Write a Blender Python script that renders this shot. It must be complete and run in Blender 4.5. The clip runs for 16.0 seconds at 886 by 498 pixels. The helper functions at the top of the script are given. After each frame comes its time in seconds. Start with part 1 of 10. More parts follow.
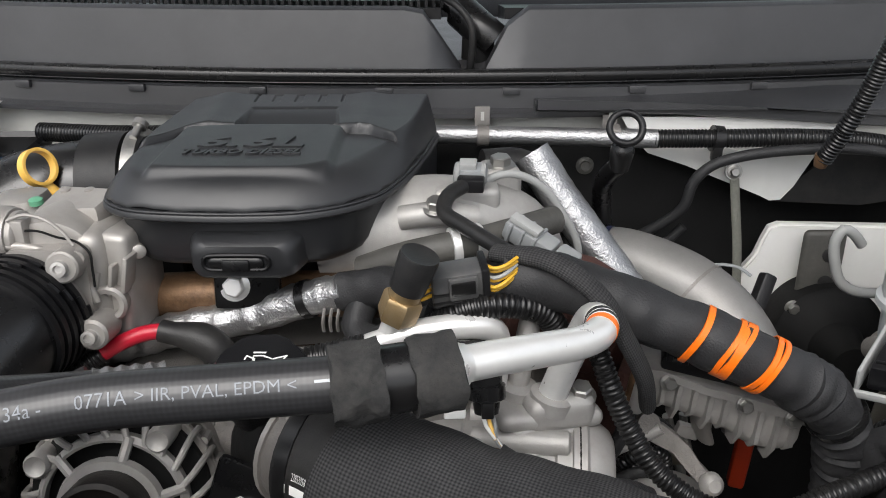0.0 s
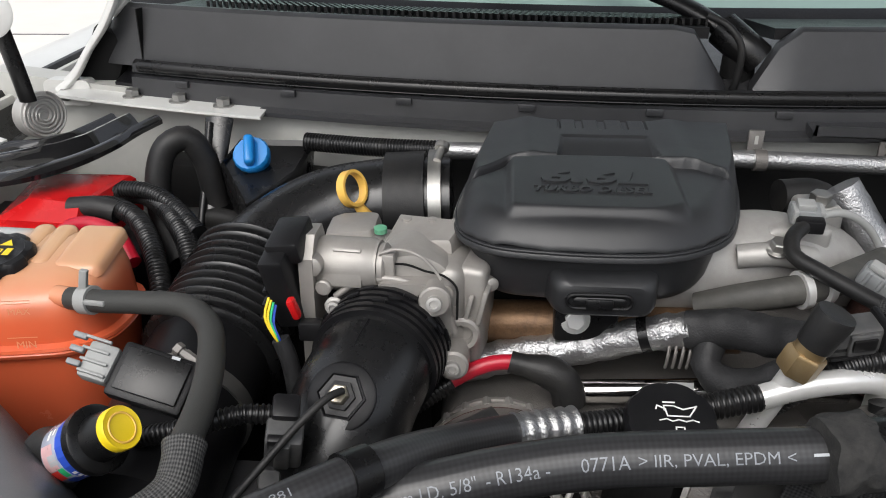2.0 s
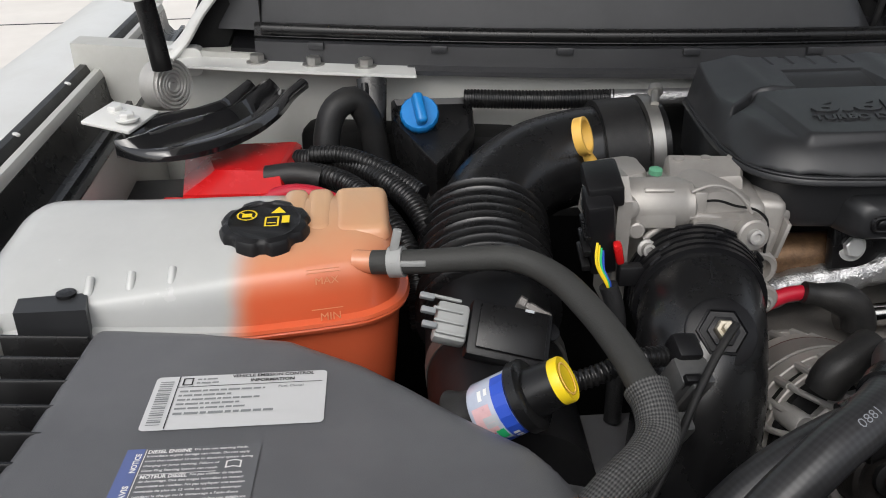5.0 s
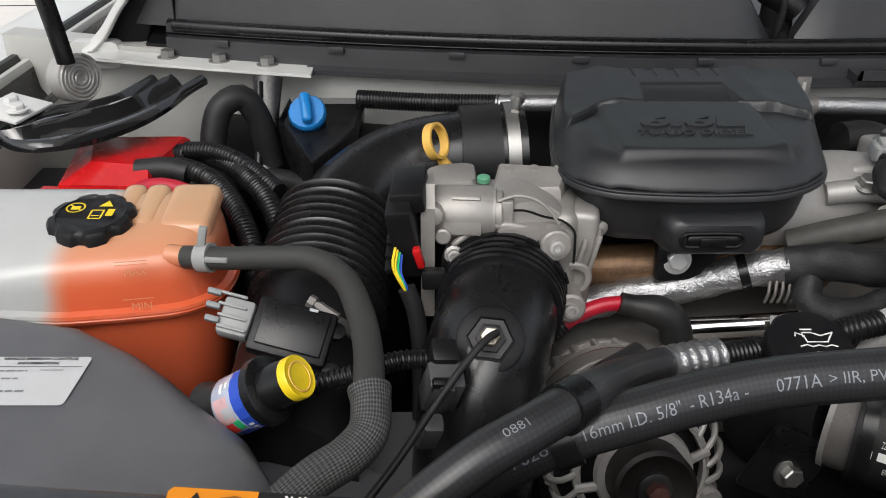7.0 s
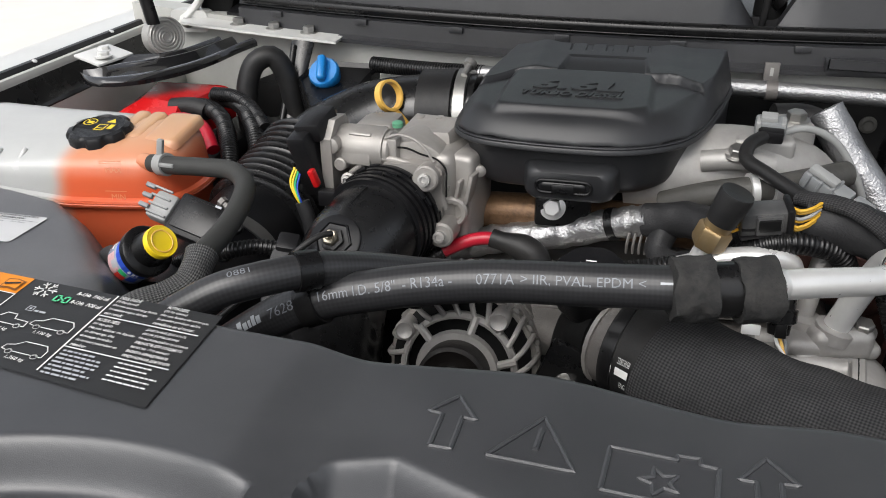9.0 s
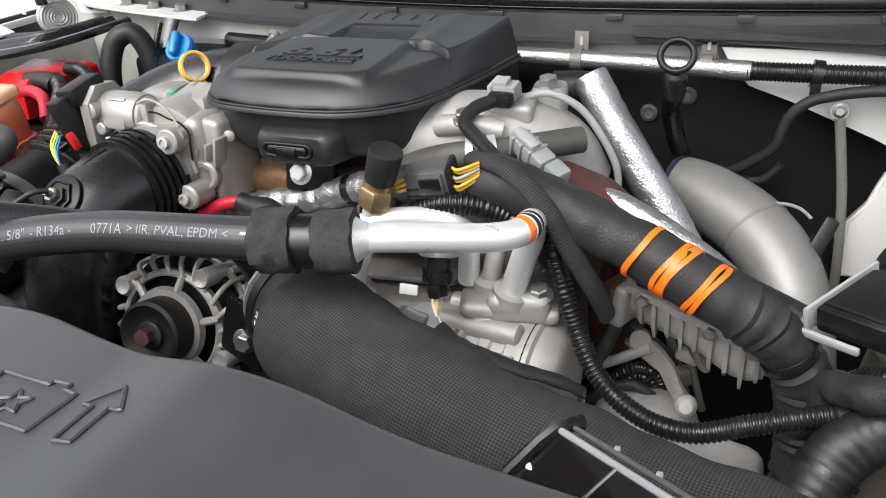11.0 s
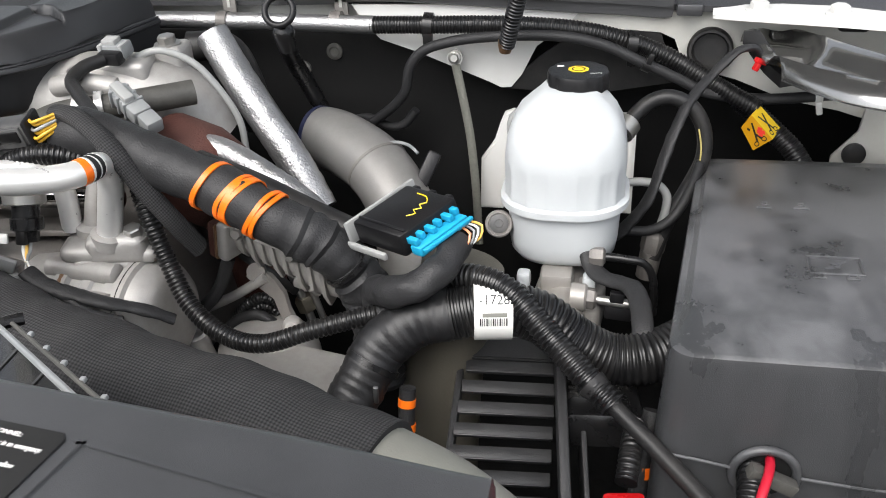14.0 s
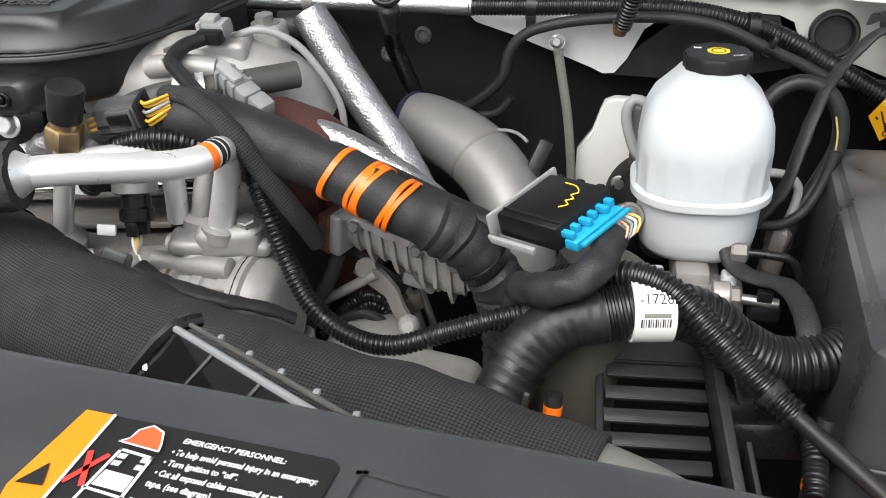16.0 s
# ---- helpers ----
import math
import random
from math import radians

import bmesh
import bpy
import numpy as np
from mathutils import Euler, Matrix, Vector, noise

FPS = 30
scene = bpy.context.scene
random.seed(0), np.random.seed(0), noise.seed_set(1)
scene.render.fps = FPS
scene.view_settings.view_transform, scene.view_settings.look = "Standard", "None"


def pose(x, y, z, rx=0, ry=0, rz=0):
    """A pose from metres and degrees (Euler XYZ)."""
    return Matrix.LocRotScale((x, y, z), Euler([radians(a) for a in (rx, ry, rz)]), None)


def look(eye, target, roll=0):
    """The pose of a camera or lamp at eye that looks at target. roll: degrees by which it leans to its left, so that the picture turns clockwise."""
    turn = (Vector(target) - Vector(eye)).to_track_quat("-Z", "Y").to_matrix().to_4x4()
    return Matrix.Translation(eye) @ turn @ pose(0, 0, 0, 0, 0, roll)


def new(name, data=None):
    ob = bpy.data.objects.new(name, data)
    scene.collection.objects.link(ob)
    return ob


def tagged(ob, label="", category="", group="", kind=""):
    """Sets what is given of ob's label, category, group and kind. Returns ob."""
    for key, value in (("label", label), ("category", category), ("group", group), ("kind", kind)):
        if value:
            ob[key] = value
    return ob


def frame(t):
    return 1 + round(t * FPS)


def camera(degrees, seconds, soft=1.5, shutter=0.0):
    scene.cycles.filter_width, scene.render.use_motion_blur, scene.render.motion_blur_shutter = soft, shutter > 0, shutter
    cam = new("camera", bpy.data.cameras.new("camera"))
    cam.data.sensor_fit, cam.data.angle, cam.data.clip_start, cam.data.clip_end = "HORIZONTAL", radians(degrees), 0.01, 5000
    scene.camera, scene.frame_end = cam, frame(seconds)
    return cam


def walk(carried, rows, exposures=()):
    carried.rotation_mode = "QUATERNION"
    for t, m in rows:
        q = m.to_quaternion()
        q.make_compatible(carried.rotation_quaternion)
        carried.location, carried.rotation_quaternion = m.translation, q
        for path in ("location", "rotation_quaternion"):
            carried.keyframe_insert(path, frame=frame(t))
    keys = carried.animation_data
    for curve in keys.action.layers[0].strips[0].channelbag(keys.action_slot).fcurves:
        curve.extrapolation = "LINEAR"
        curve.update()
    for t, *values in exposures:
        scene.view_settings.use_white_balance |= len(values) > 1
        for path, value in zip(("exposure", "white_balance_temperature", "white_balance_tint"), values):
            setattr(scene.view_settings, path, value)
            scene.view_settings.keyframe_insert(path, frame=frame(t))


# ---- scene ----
cam = camera(55.58, 16.0, soft=1.0, shutter=0.0)
PATH = [
    (0, (0.008, 0.004, 1.500), (0.0017, 0.9257, 1.1125), -0.23),
    (0.5, (-0.047, 0.020, 1.503), (-0.0357, 0.9375, 1.1051), 0.55),
    (1, (-0.113, 0.026, 1.531), (-0.1449, 0.9396, 1.1260), 0.18),
    (1.5, (-0.181, 0.014, 1.554), (-0.2297, 0.9234, 1.1417), 0.32),
    (2, (-0.225, 0.007, 1.554), (-0.2859, 0.9111, 1.1307), 0.18),
    (2.5, (-0.277, 0.001, 1.552), (-0.3313, 0.9021, 1.1223), 0.18),
    (3, (-0.358, -0.026, 1.541), (-0.3663, 0.8758, 1.1080), 0.22),
    (3.5, (-0.419, -0.027, 1.527), (-0.3904, 0.8715, 1.0890), 0.04),
    (4, (-0.475, -0.009, 1.521), (-0.4214, 0.8875, 1.0815), -0.00),
    (4.2, (-0.498, 0.000, 1.521), (-0.4427, 0.8963, 1.0811), -0.01),
    (4.9, (-0.544, 0.017, 1.521), (-0.4667, 0.9106, 1.0778), -0.18),
    (5.6, (-0.533, 0.018, 1.527), (-0.4469, 0.9089, 1.0804), -0.36),
    (6.5, (-0.449, 0.004, 1.536), (-0.3889, 0.8938, 1.0847), -0.08),
    (7, (-0.367, -0.011, 1.541), (-0.3446, 0.8797, 1.0859), 0.45),
    (7.5, (-0.297, -0.046, 1.544), (-0.3938, 0.8379, 1.0874), -0.10),
    (8, (-0.239, -0.065, 1.525), (-0.4121, 0.8071, 1.0673), -0.83),
    (8.5, (-0.151, -0.096, 1.530), (-0.3610, 0.7698, 1.0770), -0.88),
    (9, (-0.068, -0.120, 1.538), (-0.3050, 0.7412, 1.0884), -0.99),
    (9.2, (-0.048, -0.116, 1.538), (-0.2964, 0.7419, 1.0890), -1.19),
    (9.9, (0.070, -0.102, 1.534), (-0.2262, 0.7429, 1.0881), -1.97),
    (10.6, (0.194, -0.055, 1.516), (-0.1466, 0.7725, 1.0693), -3.04),
    (11.3, (0.290, -0.031, 1.497), (-0.0609, 0.7883, 1.0442), -3.36),
    (11.5, (0.313, -0.035, 1.492), (-0.0237, 0.7895, 1.0377), -2.82),
    (12, (0.362, -0.038, 1.481), (0.0262, 0.7834, 1.0200), -2.97),
    (12.5, (0.402, -0.047, 1.478), (0.0953, 0.7816, 1.0094), -2.67),
    (13, (0.437, -0.047, 1.486), (0.1799, 0.7961, 1.0146), -2.46),
    (13.5, (0.471, -0.047, 1.489), (0.2458, 0.8036, 1.0139), -3.16),
    (14, (0.476, -0.051, 1.491), (0.2949, 0.8086, 1.0128), -2.71),
    (14.5, (0.435, -0.049, 1.485), (0.2612, 0.8120, 1.0067), -2.67),
    (15, (0.383, -0.034, 1.476), (0.2039, 0.8236, 0.9947), -2.65),
    (15.5, (0.346, -0.019, 1.481), (0.1593, 0.8372, 0.9997), -2.70),
    (16, (0.361, -0.027, 1.469), (0.1829, 0.8307, 0.9871), -2.38),
]
EXPOSURES = [(0.0, 0.24), (0.5, 0.60), (1.0, 0.86), (1.5, 0.32), (2.5, -0.12), (3.5, -0.20), (6.5, -0.36), (7.25, -0.18), (8.0, -0.06), (9.0, -0.04), (11.5, 0.78), (12.5, 0.60), (13.5, 0.72), (14.5, 0.72), (16.0, 0.64)]
walk(cam, [(t, look(e, g, r)) for t, e, g, r in PATH], exposures=[(t, e + 0.63) for t, e in EXPOSURES])

# ---- light: an overcast day ----
world = bpy.data.worlds.new("sky")
scene.world = world
world.use_nodes = True
wn, wl = world.node_tree.nodes, world.node_tree.links
sky = wn.new("ShaderNodeTexSky")
sky.sky_type = "NISHITA"
sky.sun_disc = False
sky.sun_elevation, sky.sun_rotation = radians(52), radians(200)
sky.dust_density = 4.0
pale = wn.new("ShaderNodeHueSaturation")
pale.inputs["Saturation"].default_value = 0.30
wl.new(sky.outputs[0], pale.inputs["Color"])
wl.new(pale.outputs[0], wn["Background"].inputs["Color"])
wn["Background"].inputs["Strength"].default_value = 0.15
sun = new("sun", bpy.data.lights.new("sun", "SUN"))
sun.data.energy, sun.data.angle, sun.data.color = 1.2, radians(60), (1.0, 0.99, 0.98)
sun.matrix_world = look((-1.0, -2.4, 4.0), (0, 0.3, 0))


# ---- materials ----
def mat(name, base, rough=0.5, metal=0.0, var=0.15, scale=40.0, bump=0.0, bscale=500.0, dust=0.0, dscale=9.0, dustcol=(0.30, 0.28, 0.25),
        coat=0.0, sub=0.0, spec=0.5, stretch=None):
    """A procedural surface: colour varied at two scales, dust in patches, fine relief."""
    m = bpy.data.materials.new(name)
    m.use_nodes = True
    n, l = m.node_tree.nodes, m.node_tree.links
    b = n["Principled BSDF"]
    tc = n.new("ShaderNodeTexCoord")
    co = tc.outputs["Object"]
    if stretch:
        mp = n.new("ShaderNodeMapping")
        mp.inputs["Scale"].default_value = stretch
        l.new(co, mp.inputs["Vector"])
        co = mp.outputs[0]
    n1 = n.new("ShaderNodeTexNoise")
    n1.inputs["Scale"].default_value, n1.inputs["Detail"].default_value, n1.inputs["Roughness"].default_value = scale, 6, 0.65
    l.new(co, n1.inputs["Vector"])
    mix = n.new("ShaderNodeMix")
    mix.data_type = "RGBA"
    mix.inputs[6].default_value = (*[max(0, c * (1 - var)) for c in base], 1)
    mix.inputs[7].default_value = (*[min(1, c * (1 + var)) for c in base], 1)
    l.new(n1.outputs[0], mix.inputs[0])
    col = mix.outputs[2]
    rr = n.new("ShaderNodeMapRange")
    rr.inputs[3].default_value, rr.inputs[4].default_value = max(0.02, rough - 0.1), min(1, rough + 0.1)
    l.new(n1.outputs[0], rr.inputs[0])
    if dust > 0:
        n2 = n.new("ShaderNodeTexNoise")
        n2.inputs["Scale"].default_value, n2.inputs["Detail"].default_value, n2.inputs["Roughness"].default_value = dscale, 8, 0.7
        l.new(co, n2.inputs["Vector"])
        dm = n.new("ShaderNodeMapRange")
        dm.inputs[1].default_value, dm.inputs[2].default_value, dm.inputs[4].default_value = 0.42, 0.72, dust
        l.new(n2.outputs[0], dm.inputs[0])
        m2 = n.new("ShaderNodeMix")
        m2.data_type = "RGBA"
        m2.inputs[7].default_value = (*dustcol, 1)
        l.new(dm.outputs[0], m2.inputs[0])
        l.new(col, m2.inputs[6])
        col = m2.outputs[2]
    l.new(col, b.inputs["Base Color"])
    l.new(rr.outputs[0], b.inputs["Roughness"])
    b.inputs["Metallic"].default_value = metal
    b.inputs["Coat Weight"].default_value = coat
    b.inputs["Specular IOR Level"].default_value = spec
    if sub:
        b.inputs["Subsurface Weight"].default_value = sub
        b.inputs["Subsurface Radius"].default_value = (0.02, 0.02, 0.02)
        b.inputs["Subsurface Scale"].default_value = 0.5
    if bump > 0:
        n3 = n.new("ShaderNodeTexNoise")
        n3.inputs["Scale"].default_value, n3.inputs["Detail"].default_value = bscale, 3
        l.new(co, n3.inputs["Vector"])
        bp = n.new("ShaderNodeBump")
        bp.inputs["Strength"].default_value, bp.inputs["Distance"].default_value = bump, 0.001
        l.new(n3.outputs[0], bp.inputs["Height"])
        l.new(bp.outputs[0], b.inputs["Normal"])
    return m


def weave(name, base, light, pitch_u, pitch_v, rough=0.8, depth=0.6, diagonal=False, spec=0.4):
    """Cloth or braid on a tube: two sets of threads cross, in the tube's own metres."""
    m = bpy.data.materials.new(name)
    m.use_nodes = True
    n, l = m.node_tree.nodes, m.node_tree.links
    b = n["Principled BSDF"]
    tc = n.new("ShaderNodeTexCoord")
    sep = n.new("ShaderNodeSeparateXYZ")
    l.new(tc.outputs["UV"], sep.inputs[0])

    def op(kind, a, c):
        q = n.new("ShaderNodeMath")
        q.operation = kind
        for k, x in enumerate((a, c)):
            if x is None:
                continue
            if isinstance(x, (int, float)):
                q.inputs[k].default_value = x
            else:
                l.new(x, q.inputs[k])
        return q.outputs[0]

    p = op("MULTIPLY", sep.outputs["X"], 2 * math.pi / pitch_u)
    q = op("MULTIPLY", sep.outputs["Y"], 2 * math.pi / pitch_v)
    a, c = (op("ADD", p, q), op("SUBTRACT", p, q)) if diagonal else (p, q)
    w = op("MULTIPLY", op("SINE", a, None), op("SINE", c, None))
    fac = op("MULTIPLY_ADD", w, 0.5)
    fac.node.inputs[2].default_value = 0.5
    worn = n.new("ShaderNodeTexNoise")
    worn.inputs["Scale"].default_value, worn.inputs["Detail"].default_value = 60, 5
    l.new(tc.outputs["Object"], worn.inputs["Vector"])
    mix = n.new("ShaderNodeMix")
    mix.data_type = "RGBA"
    mix.inputs[6].default_value, mix.inputs[7].default_value = (*base, 1), (*light, 1)
    l.new(op("MULTIPLY", fac, op("ADD", worn.outputs[0], 0.35)), mix.inputs[0])
    l.new(mix.outputs[2], b.inputs["Base Color"])
    bp = n.new("ShaderNodeBump")
    bp.inputs["Strength"].default_value, bp.inputs["Distance"].default_value = depth, 0.0006
    l.new(fac, bp.inputs["Height"])
    l.new(bp.outputs[0], b.inputs["Normal"])
    b.inputs["Roughness"].default_value = rough
    b.inputs["Specular IOR Level"].default_value = spec
    return m


PLASTIC = mat("black_plastic", (0.007, 0.007, 0.008), 0.36, var=0.25, scale=25, bump=0.22, bscale=1400, dust=0.02, dscale=14, spec=0.28)
BOXBLACK = mat("soft_black_plastic", (0.017, 0.0175, 0.019), 0.42, var=0.18, scale=22, bump=0.12, bscale=1600, dust=0.20, dscale=10, dustcol=(0.046, 0.047, 0.050), spec=0.50)
COVER = mat("grained_black_plastic", (0.036, 0.037, 0.040), 0.33, var=0.12, scale=18, bump=0.16, bscale=2200, dust=0.34, dscale=5, dustcol=(0.095, 0.096, 0.102), spec=0.65)
# Paler than COVER: the sky's sheen is put into base and dust colour.
SIDECOVER = mat("sheen_paled_plastic", (0.085, 0.086, 0.091), 0.40, var=0.12, scale=18, bump=0.25, bscale=2200, dust=0.30, dscale=6, dustcol=(0.19, 0.19, 0.20))
DUCTBLACK = mat("moulded_black_plastic", (0.008, 0.008, 0.0085), 0.27, var=0.2, scale=30, bump=0.06, bscale=900, dust=0.03, dscale=14, dustcol=(0.08, 0.08, 0.08), spec=0.6)
SATIN = mat("satin_black_plastic", (0.006, 0.006, 0.0065), 0.28, var=0.2, scale=30, bump=0.06, bscale=800, dust=0.02, spec=0.38)
GLOSSBLACK = mat("gloss_black_paint", (0.008, 0.008, 0.009), 0.10, var=0.2, dust=0.03, coat=0.8)
RUBBER = mat("black_rubber", (0.011, 0.011, 0.0115), 0.45, var=0.25, scale=60, bump=0.2, bscale=700, dust=0.06, dscale=22, spec=0.3)
GREYRUBBER = mat("grey_rubber", (0.16, 0.16, 0.14), 0.6, var=0.2, scale=40, bump=0.15, dust=0.1)
CONDUIT = mat("conduit_plastic", (0.006, 0.006, 0.0065), 0.30, var=0.2, dust=0.03, dscale=30, spec=0.4)
TAPE = mat("cloth_tape", (0.016, 0.016, 0.017), 0.55, var=0.3, scale=90, bump=0.5, bscale=600, dust=0.08, dscale=25, dustcol=(0.10, 0.10, 0.10), spec=0.35)
VINYL = mat("vinyl_tape", (0.010, 0.010, 0.011), 0.46, var=0.3, scale=70, bump=0.25, bscale=420, dust=0.05, spec=0.4)
CAST = mat("cast_aluminium", (0.335, 0.318, 0.298), 0.46, metal=0.42, var=0.20, scale=45, bump=0.14, bscale=1500, dust=0.38, dscale=34, dustcol=(0.235, 0.215, 0.195))
CASTPALE = mat("bright_cast_aluminium", (0.37, 0.36, 0.345), 0.48, metal=0.38, var=0.24, scale=50, bump=0.22, bscale=1300, dust=0.48, dscale=28, dustcol=(0.235, 0.218, 0.20))
CASTDARK = mat("dull_cast_metal", (0.19, 0.18, 0.17), 0.55, metal=0.45, var=0.3, scale=50, bump=0.5, bscale=700, dust=0.35, dscale=16, dustcol=(0.12, 0.10, 0.085))
ALU = mat("aluminium_pipe", (0.74, 0.735, 0.72), 0.30, metal=0.50, var=0.10, scale=50, bump=0.03, bscale=600, dust=0.08, dscale=20)
STEEL = mat("zinc_steel", (0.36, 0.355, 0.34), 0.40, metal=0.9, var=0.2, scale=90, bump=0.10, dust=0.2, dscale=60)
FOIL = mat("crinkled_foil", (0.40, 0.40, 0.405), 0.36, metal=0.9, var=0.15, scale=90, bump=1.0, bscale=480)
BRASS = mat("brass", (0.34, 0.24, 0.12), 0.40, metal=0.75, var=0.25, scale=90, bump=0.2, dust=0.25, dscale=40)
RUST = mat("rusty_iron", (0.070, 0.022, 0.016), 0.75, metal=0.15, var=0.5, scale=60, bump=0.7, bscale=500, dust=0.4, dscale=30, dustcol=(0.07, 0.05, 0.04))
BRONZE = mat("heat_tinted_pipe", (0.20, 0.115, 0.06), 0.45, metal=0.5, var=0.6, scale=55, bump=0.4, dust=0.85, dscale=40, dustcol=(0.030, 0.019, 0.013))
PAINT = mat("white_body_paint", (0.62, 0.62, 0.60), 0.32, var=0.05, scale=12, dust=0.25, dscale=9, dustcol=(0.40, 0.38, 0.34), coat=0.3)
PRIMER = mat("pale_inner_panel", (0.43, 0.43, 0.405), 0.45, var=0.10, scale=12, dust=0.40, dscale=8, dustcol=(0.27, 0.25, 0.215))
# Real insulation, and the black that paints shade into gaps and hollows.
INSULSHADE = mat("black_insulation_and_shade", (0.006, 0.006, 0.006), 0.7, var=0.4, scale=30, bump=0.7, bscale=70, dust=0.10, dscale=7, dustcol=(0.026, 0.026, 0.026), spec=0.18)
NATURAL = mat("milky_plastic", (0.46, 0.48, 0.49), 0.33, var=0.05, scale=30, sub=0.25, bump=0.05)
RED = mat("red_plastic", (0.50, 0.008, 0.010), 0.26, var=0.15, scale=30, dust=0.08, dscale=20, dustcol=(0.40, 0.05, 0.04))
REDWIRE = mat("red_wire", (0.42, 0.008, 0.025), 0.38, var=0.15)
BLUE = mat("blue_plastic", (0.008, 0.19, 0.52), 0.35, var=0.12)
CYAN = mat("cyan_plastic", (0.012, 0.30, 0.50), 0.42, var=0.15)
YELLOW = mat("yellow_plastic", (0.80, 0.58, 0.015), 0.4, var=0.1)
AMBER = mat("amber_plastic", (0.80, 0.48, 0.10), 0.4, var=0.12)
ORANGE = mat("orange_tape", (0.85, 0.16, 0.008), 0.35, var=0.12, scale=80, bump=0.3)
GREYPLASTIC = mat("grey_connector_plastic", (0.20, 0.21, 0.215), 0.45, var=0.15, dust=0.2)
PALEGREY = mat("pale_grey_plastic", (0.27, 0.275, 0.27), 0.5, var=0.1, dust=0.15)
FOAM = mat("black_foam", (0.013, 0.013, 0.013), 0.9, var=0.5, scale=120, bump=1.0, bscale=260, dust=0.08, dscale=60)
WHITE = mat("white_print", (0.72, 0.72, 0.70), 0.5, var=0.05)
GREYPRINT = mat("grey_print", (0.40, 0.42, 0.44), 0.5, var=0.15, scale=150)
PAPER = mat("paper_label", (0.70, 0.70, 0.67), 0.5, var=0.06)
SLATELABEL = mat("clear_label", (0.098, 0.100, 0.108), 0.38, var=0.10, scale=60, dust=0.10)
SILVERLABEL = mat("silver_label", (0.58, 0.58, 0.58), 0.4, metal=0.2, var=0.05)
BLACKLABEL = mat("black_label", (0.012, 0.012, 0.012), 0.45, var=0.1)
ORANGELABEL = mat("orange_label", (0.68, 0.225, 0.006), 0.5, var=0.05)
INK = mat("black_ink", (0.01, 0.01, 0.01), 0.5, var=0.1)
GREENINK = mat("green_ink", (0.02, 0.45, 0.16), 0.5, var=0.05)
REDINK = mat("red_ink", (0.70, 0.04, 0.03), 0.5, var=0.05)
BLUEINK = mat("blue_ink", (0.02, 0.07, 0.45), 0.5, var=0.05)
COOLANTPALE = mat("stained_tank_plastic", (0.68, 0.28, 0.14), 0.30, var=0.14, scale=14, sub=0.2)
NAVY = mat("navy_gasket", (0.010, 0.014, 0.045), 0.5)
HOSEINK = mat("worn_hose_print", (0.22, 0.235, 0.255), 0.6, var=0.6, scale=400)


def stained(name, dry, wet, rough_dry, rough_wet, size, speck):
    """Black plastic with dust and ragged-edged dried water marks; shade is coloured into steep faces."""
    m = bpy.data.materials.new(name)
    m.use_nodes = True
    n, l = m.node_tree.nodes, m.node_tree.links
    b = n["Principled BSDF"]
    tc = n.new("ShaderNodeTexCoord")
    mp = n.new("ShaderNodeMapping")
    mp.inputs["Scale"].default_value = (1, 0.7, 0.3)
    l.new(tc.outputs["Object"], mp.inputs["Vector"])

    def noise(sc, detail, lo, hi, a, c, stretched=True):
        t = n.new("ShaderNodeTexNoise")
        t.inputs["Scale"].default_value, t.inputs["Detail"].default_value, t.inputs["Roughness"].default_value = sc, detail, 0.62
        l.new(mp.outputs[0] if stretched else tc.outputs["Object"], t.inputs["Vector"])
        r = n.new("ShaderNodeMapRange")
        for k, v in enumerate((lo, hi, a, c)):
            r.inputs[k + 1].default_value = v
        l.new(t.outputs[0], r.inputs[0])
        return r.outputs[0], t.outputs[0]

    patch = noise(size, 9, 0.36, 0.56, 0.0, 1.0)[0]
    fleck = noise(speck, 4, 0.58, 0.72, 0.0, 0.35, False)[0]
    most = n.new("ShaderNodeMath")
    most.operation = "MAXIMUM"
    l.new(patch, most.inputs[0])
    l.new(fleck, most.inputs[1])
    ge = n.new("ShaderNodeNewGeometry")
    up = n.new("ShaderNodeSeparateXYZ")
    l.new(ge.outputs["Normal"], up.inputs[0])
    # Steeper faces take a darker colour: shade painted on front and sides.
    face_shade = n.new("ShaderNodeMapRange")
    face_shade.inputs[1].default_value, face_shade.inputs[2].default_value, face_shade.inputs[3].default_value = 0.15, 0.75, 0.18
    l.new(up.outputs["Z"], face_shade.inputs[0])
    dust_shade = n.new("ShaderNodeMath")
    dust_shade.operation = "MULTIPLY"
    l.new(most.outputs[0], dust_shade.inputs[0])
    l.new(face_shade.outputs[0], dust_shade.inputs[1])
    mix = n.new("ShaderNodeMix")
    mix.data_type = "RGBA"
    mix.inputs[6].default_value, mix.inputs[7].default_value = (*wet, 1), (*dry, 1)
    l.new(dust_shade.outputs[0], mix.inputs[0])
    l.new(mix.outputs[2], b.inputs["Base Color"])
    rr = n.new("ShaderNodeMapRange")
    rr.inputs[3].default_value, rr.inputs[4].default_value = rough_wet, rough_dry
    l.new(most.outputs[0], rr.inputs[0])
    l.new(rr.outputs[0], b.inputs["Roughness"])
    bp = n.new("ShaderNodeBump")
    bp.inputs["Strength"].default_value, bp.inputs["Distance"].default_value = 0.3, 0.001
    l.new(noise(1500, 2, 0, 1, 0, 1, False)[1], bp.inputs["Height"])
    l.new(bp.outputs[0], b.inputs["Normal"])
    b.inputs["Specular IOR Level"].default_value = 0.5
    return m


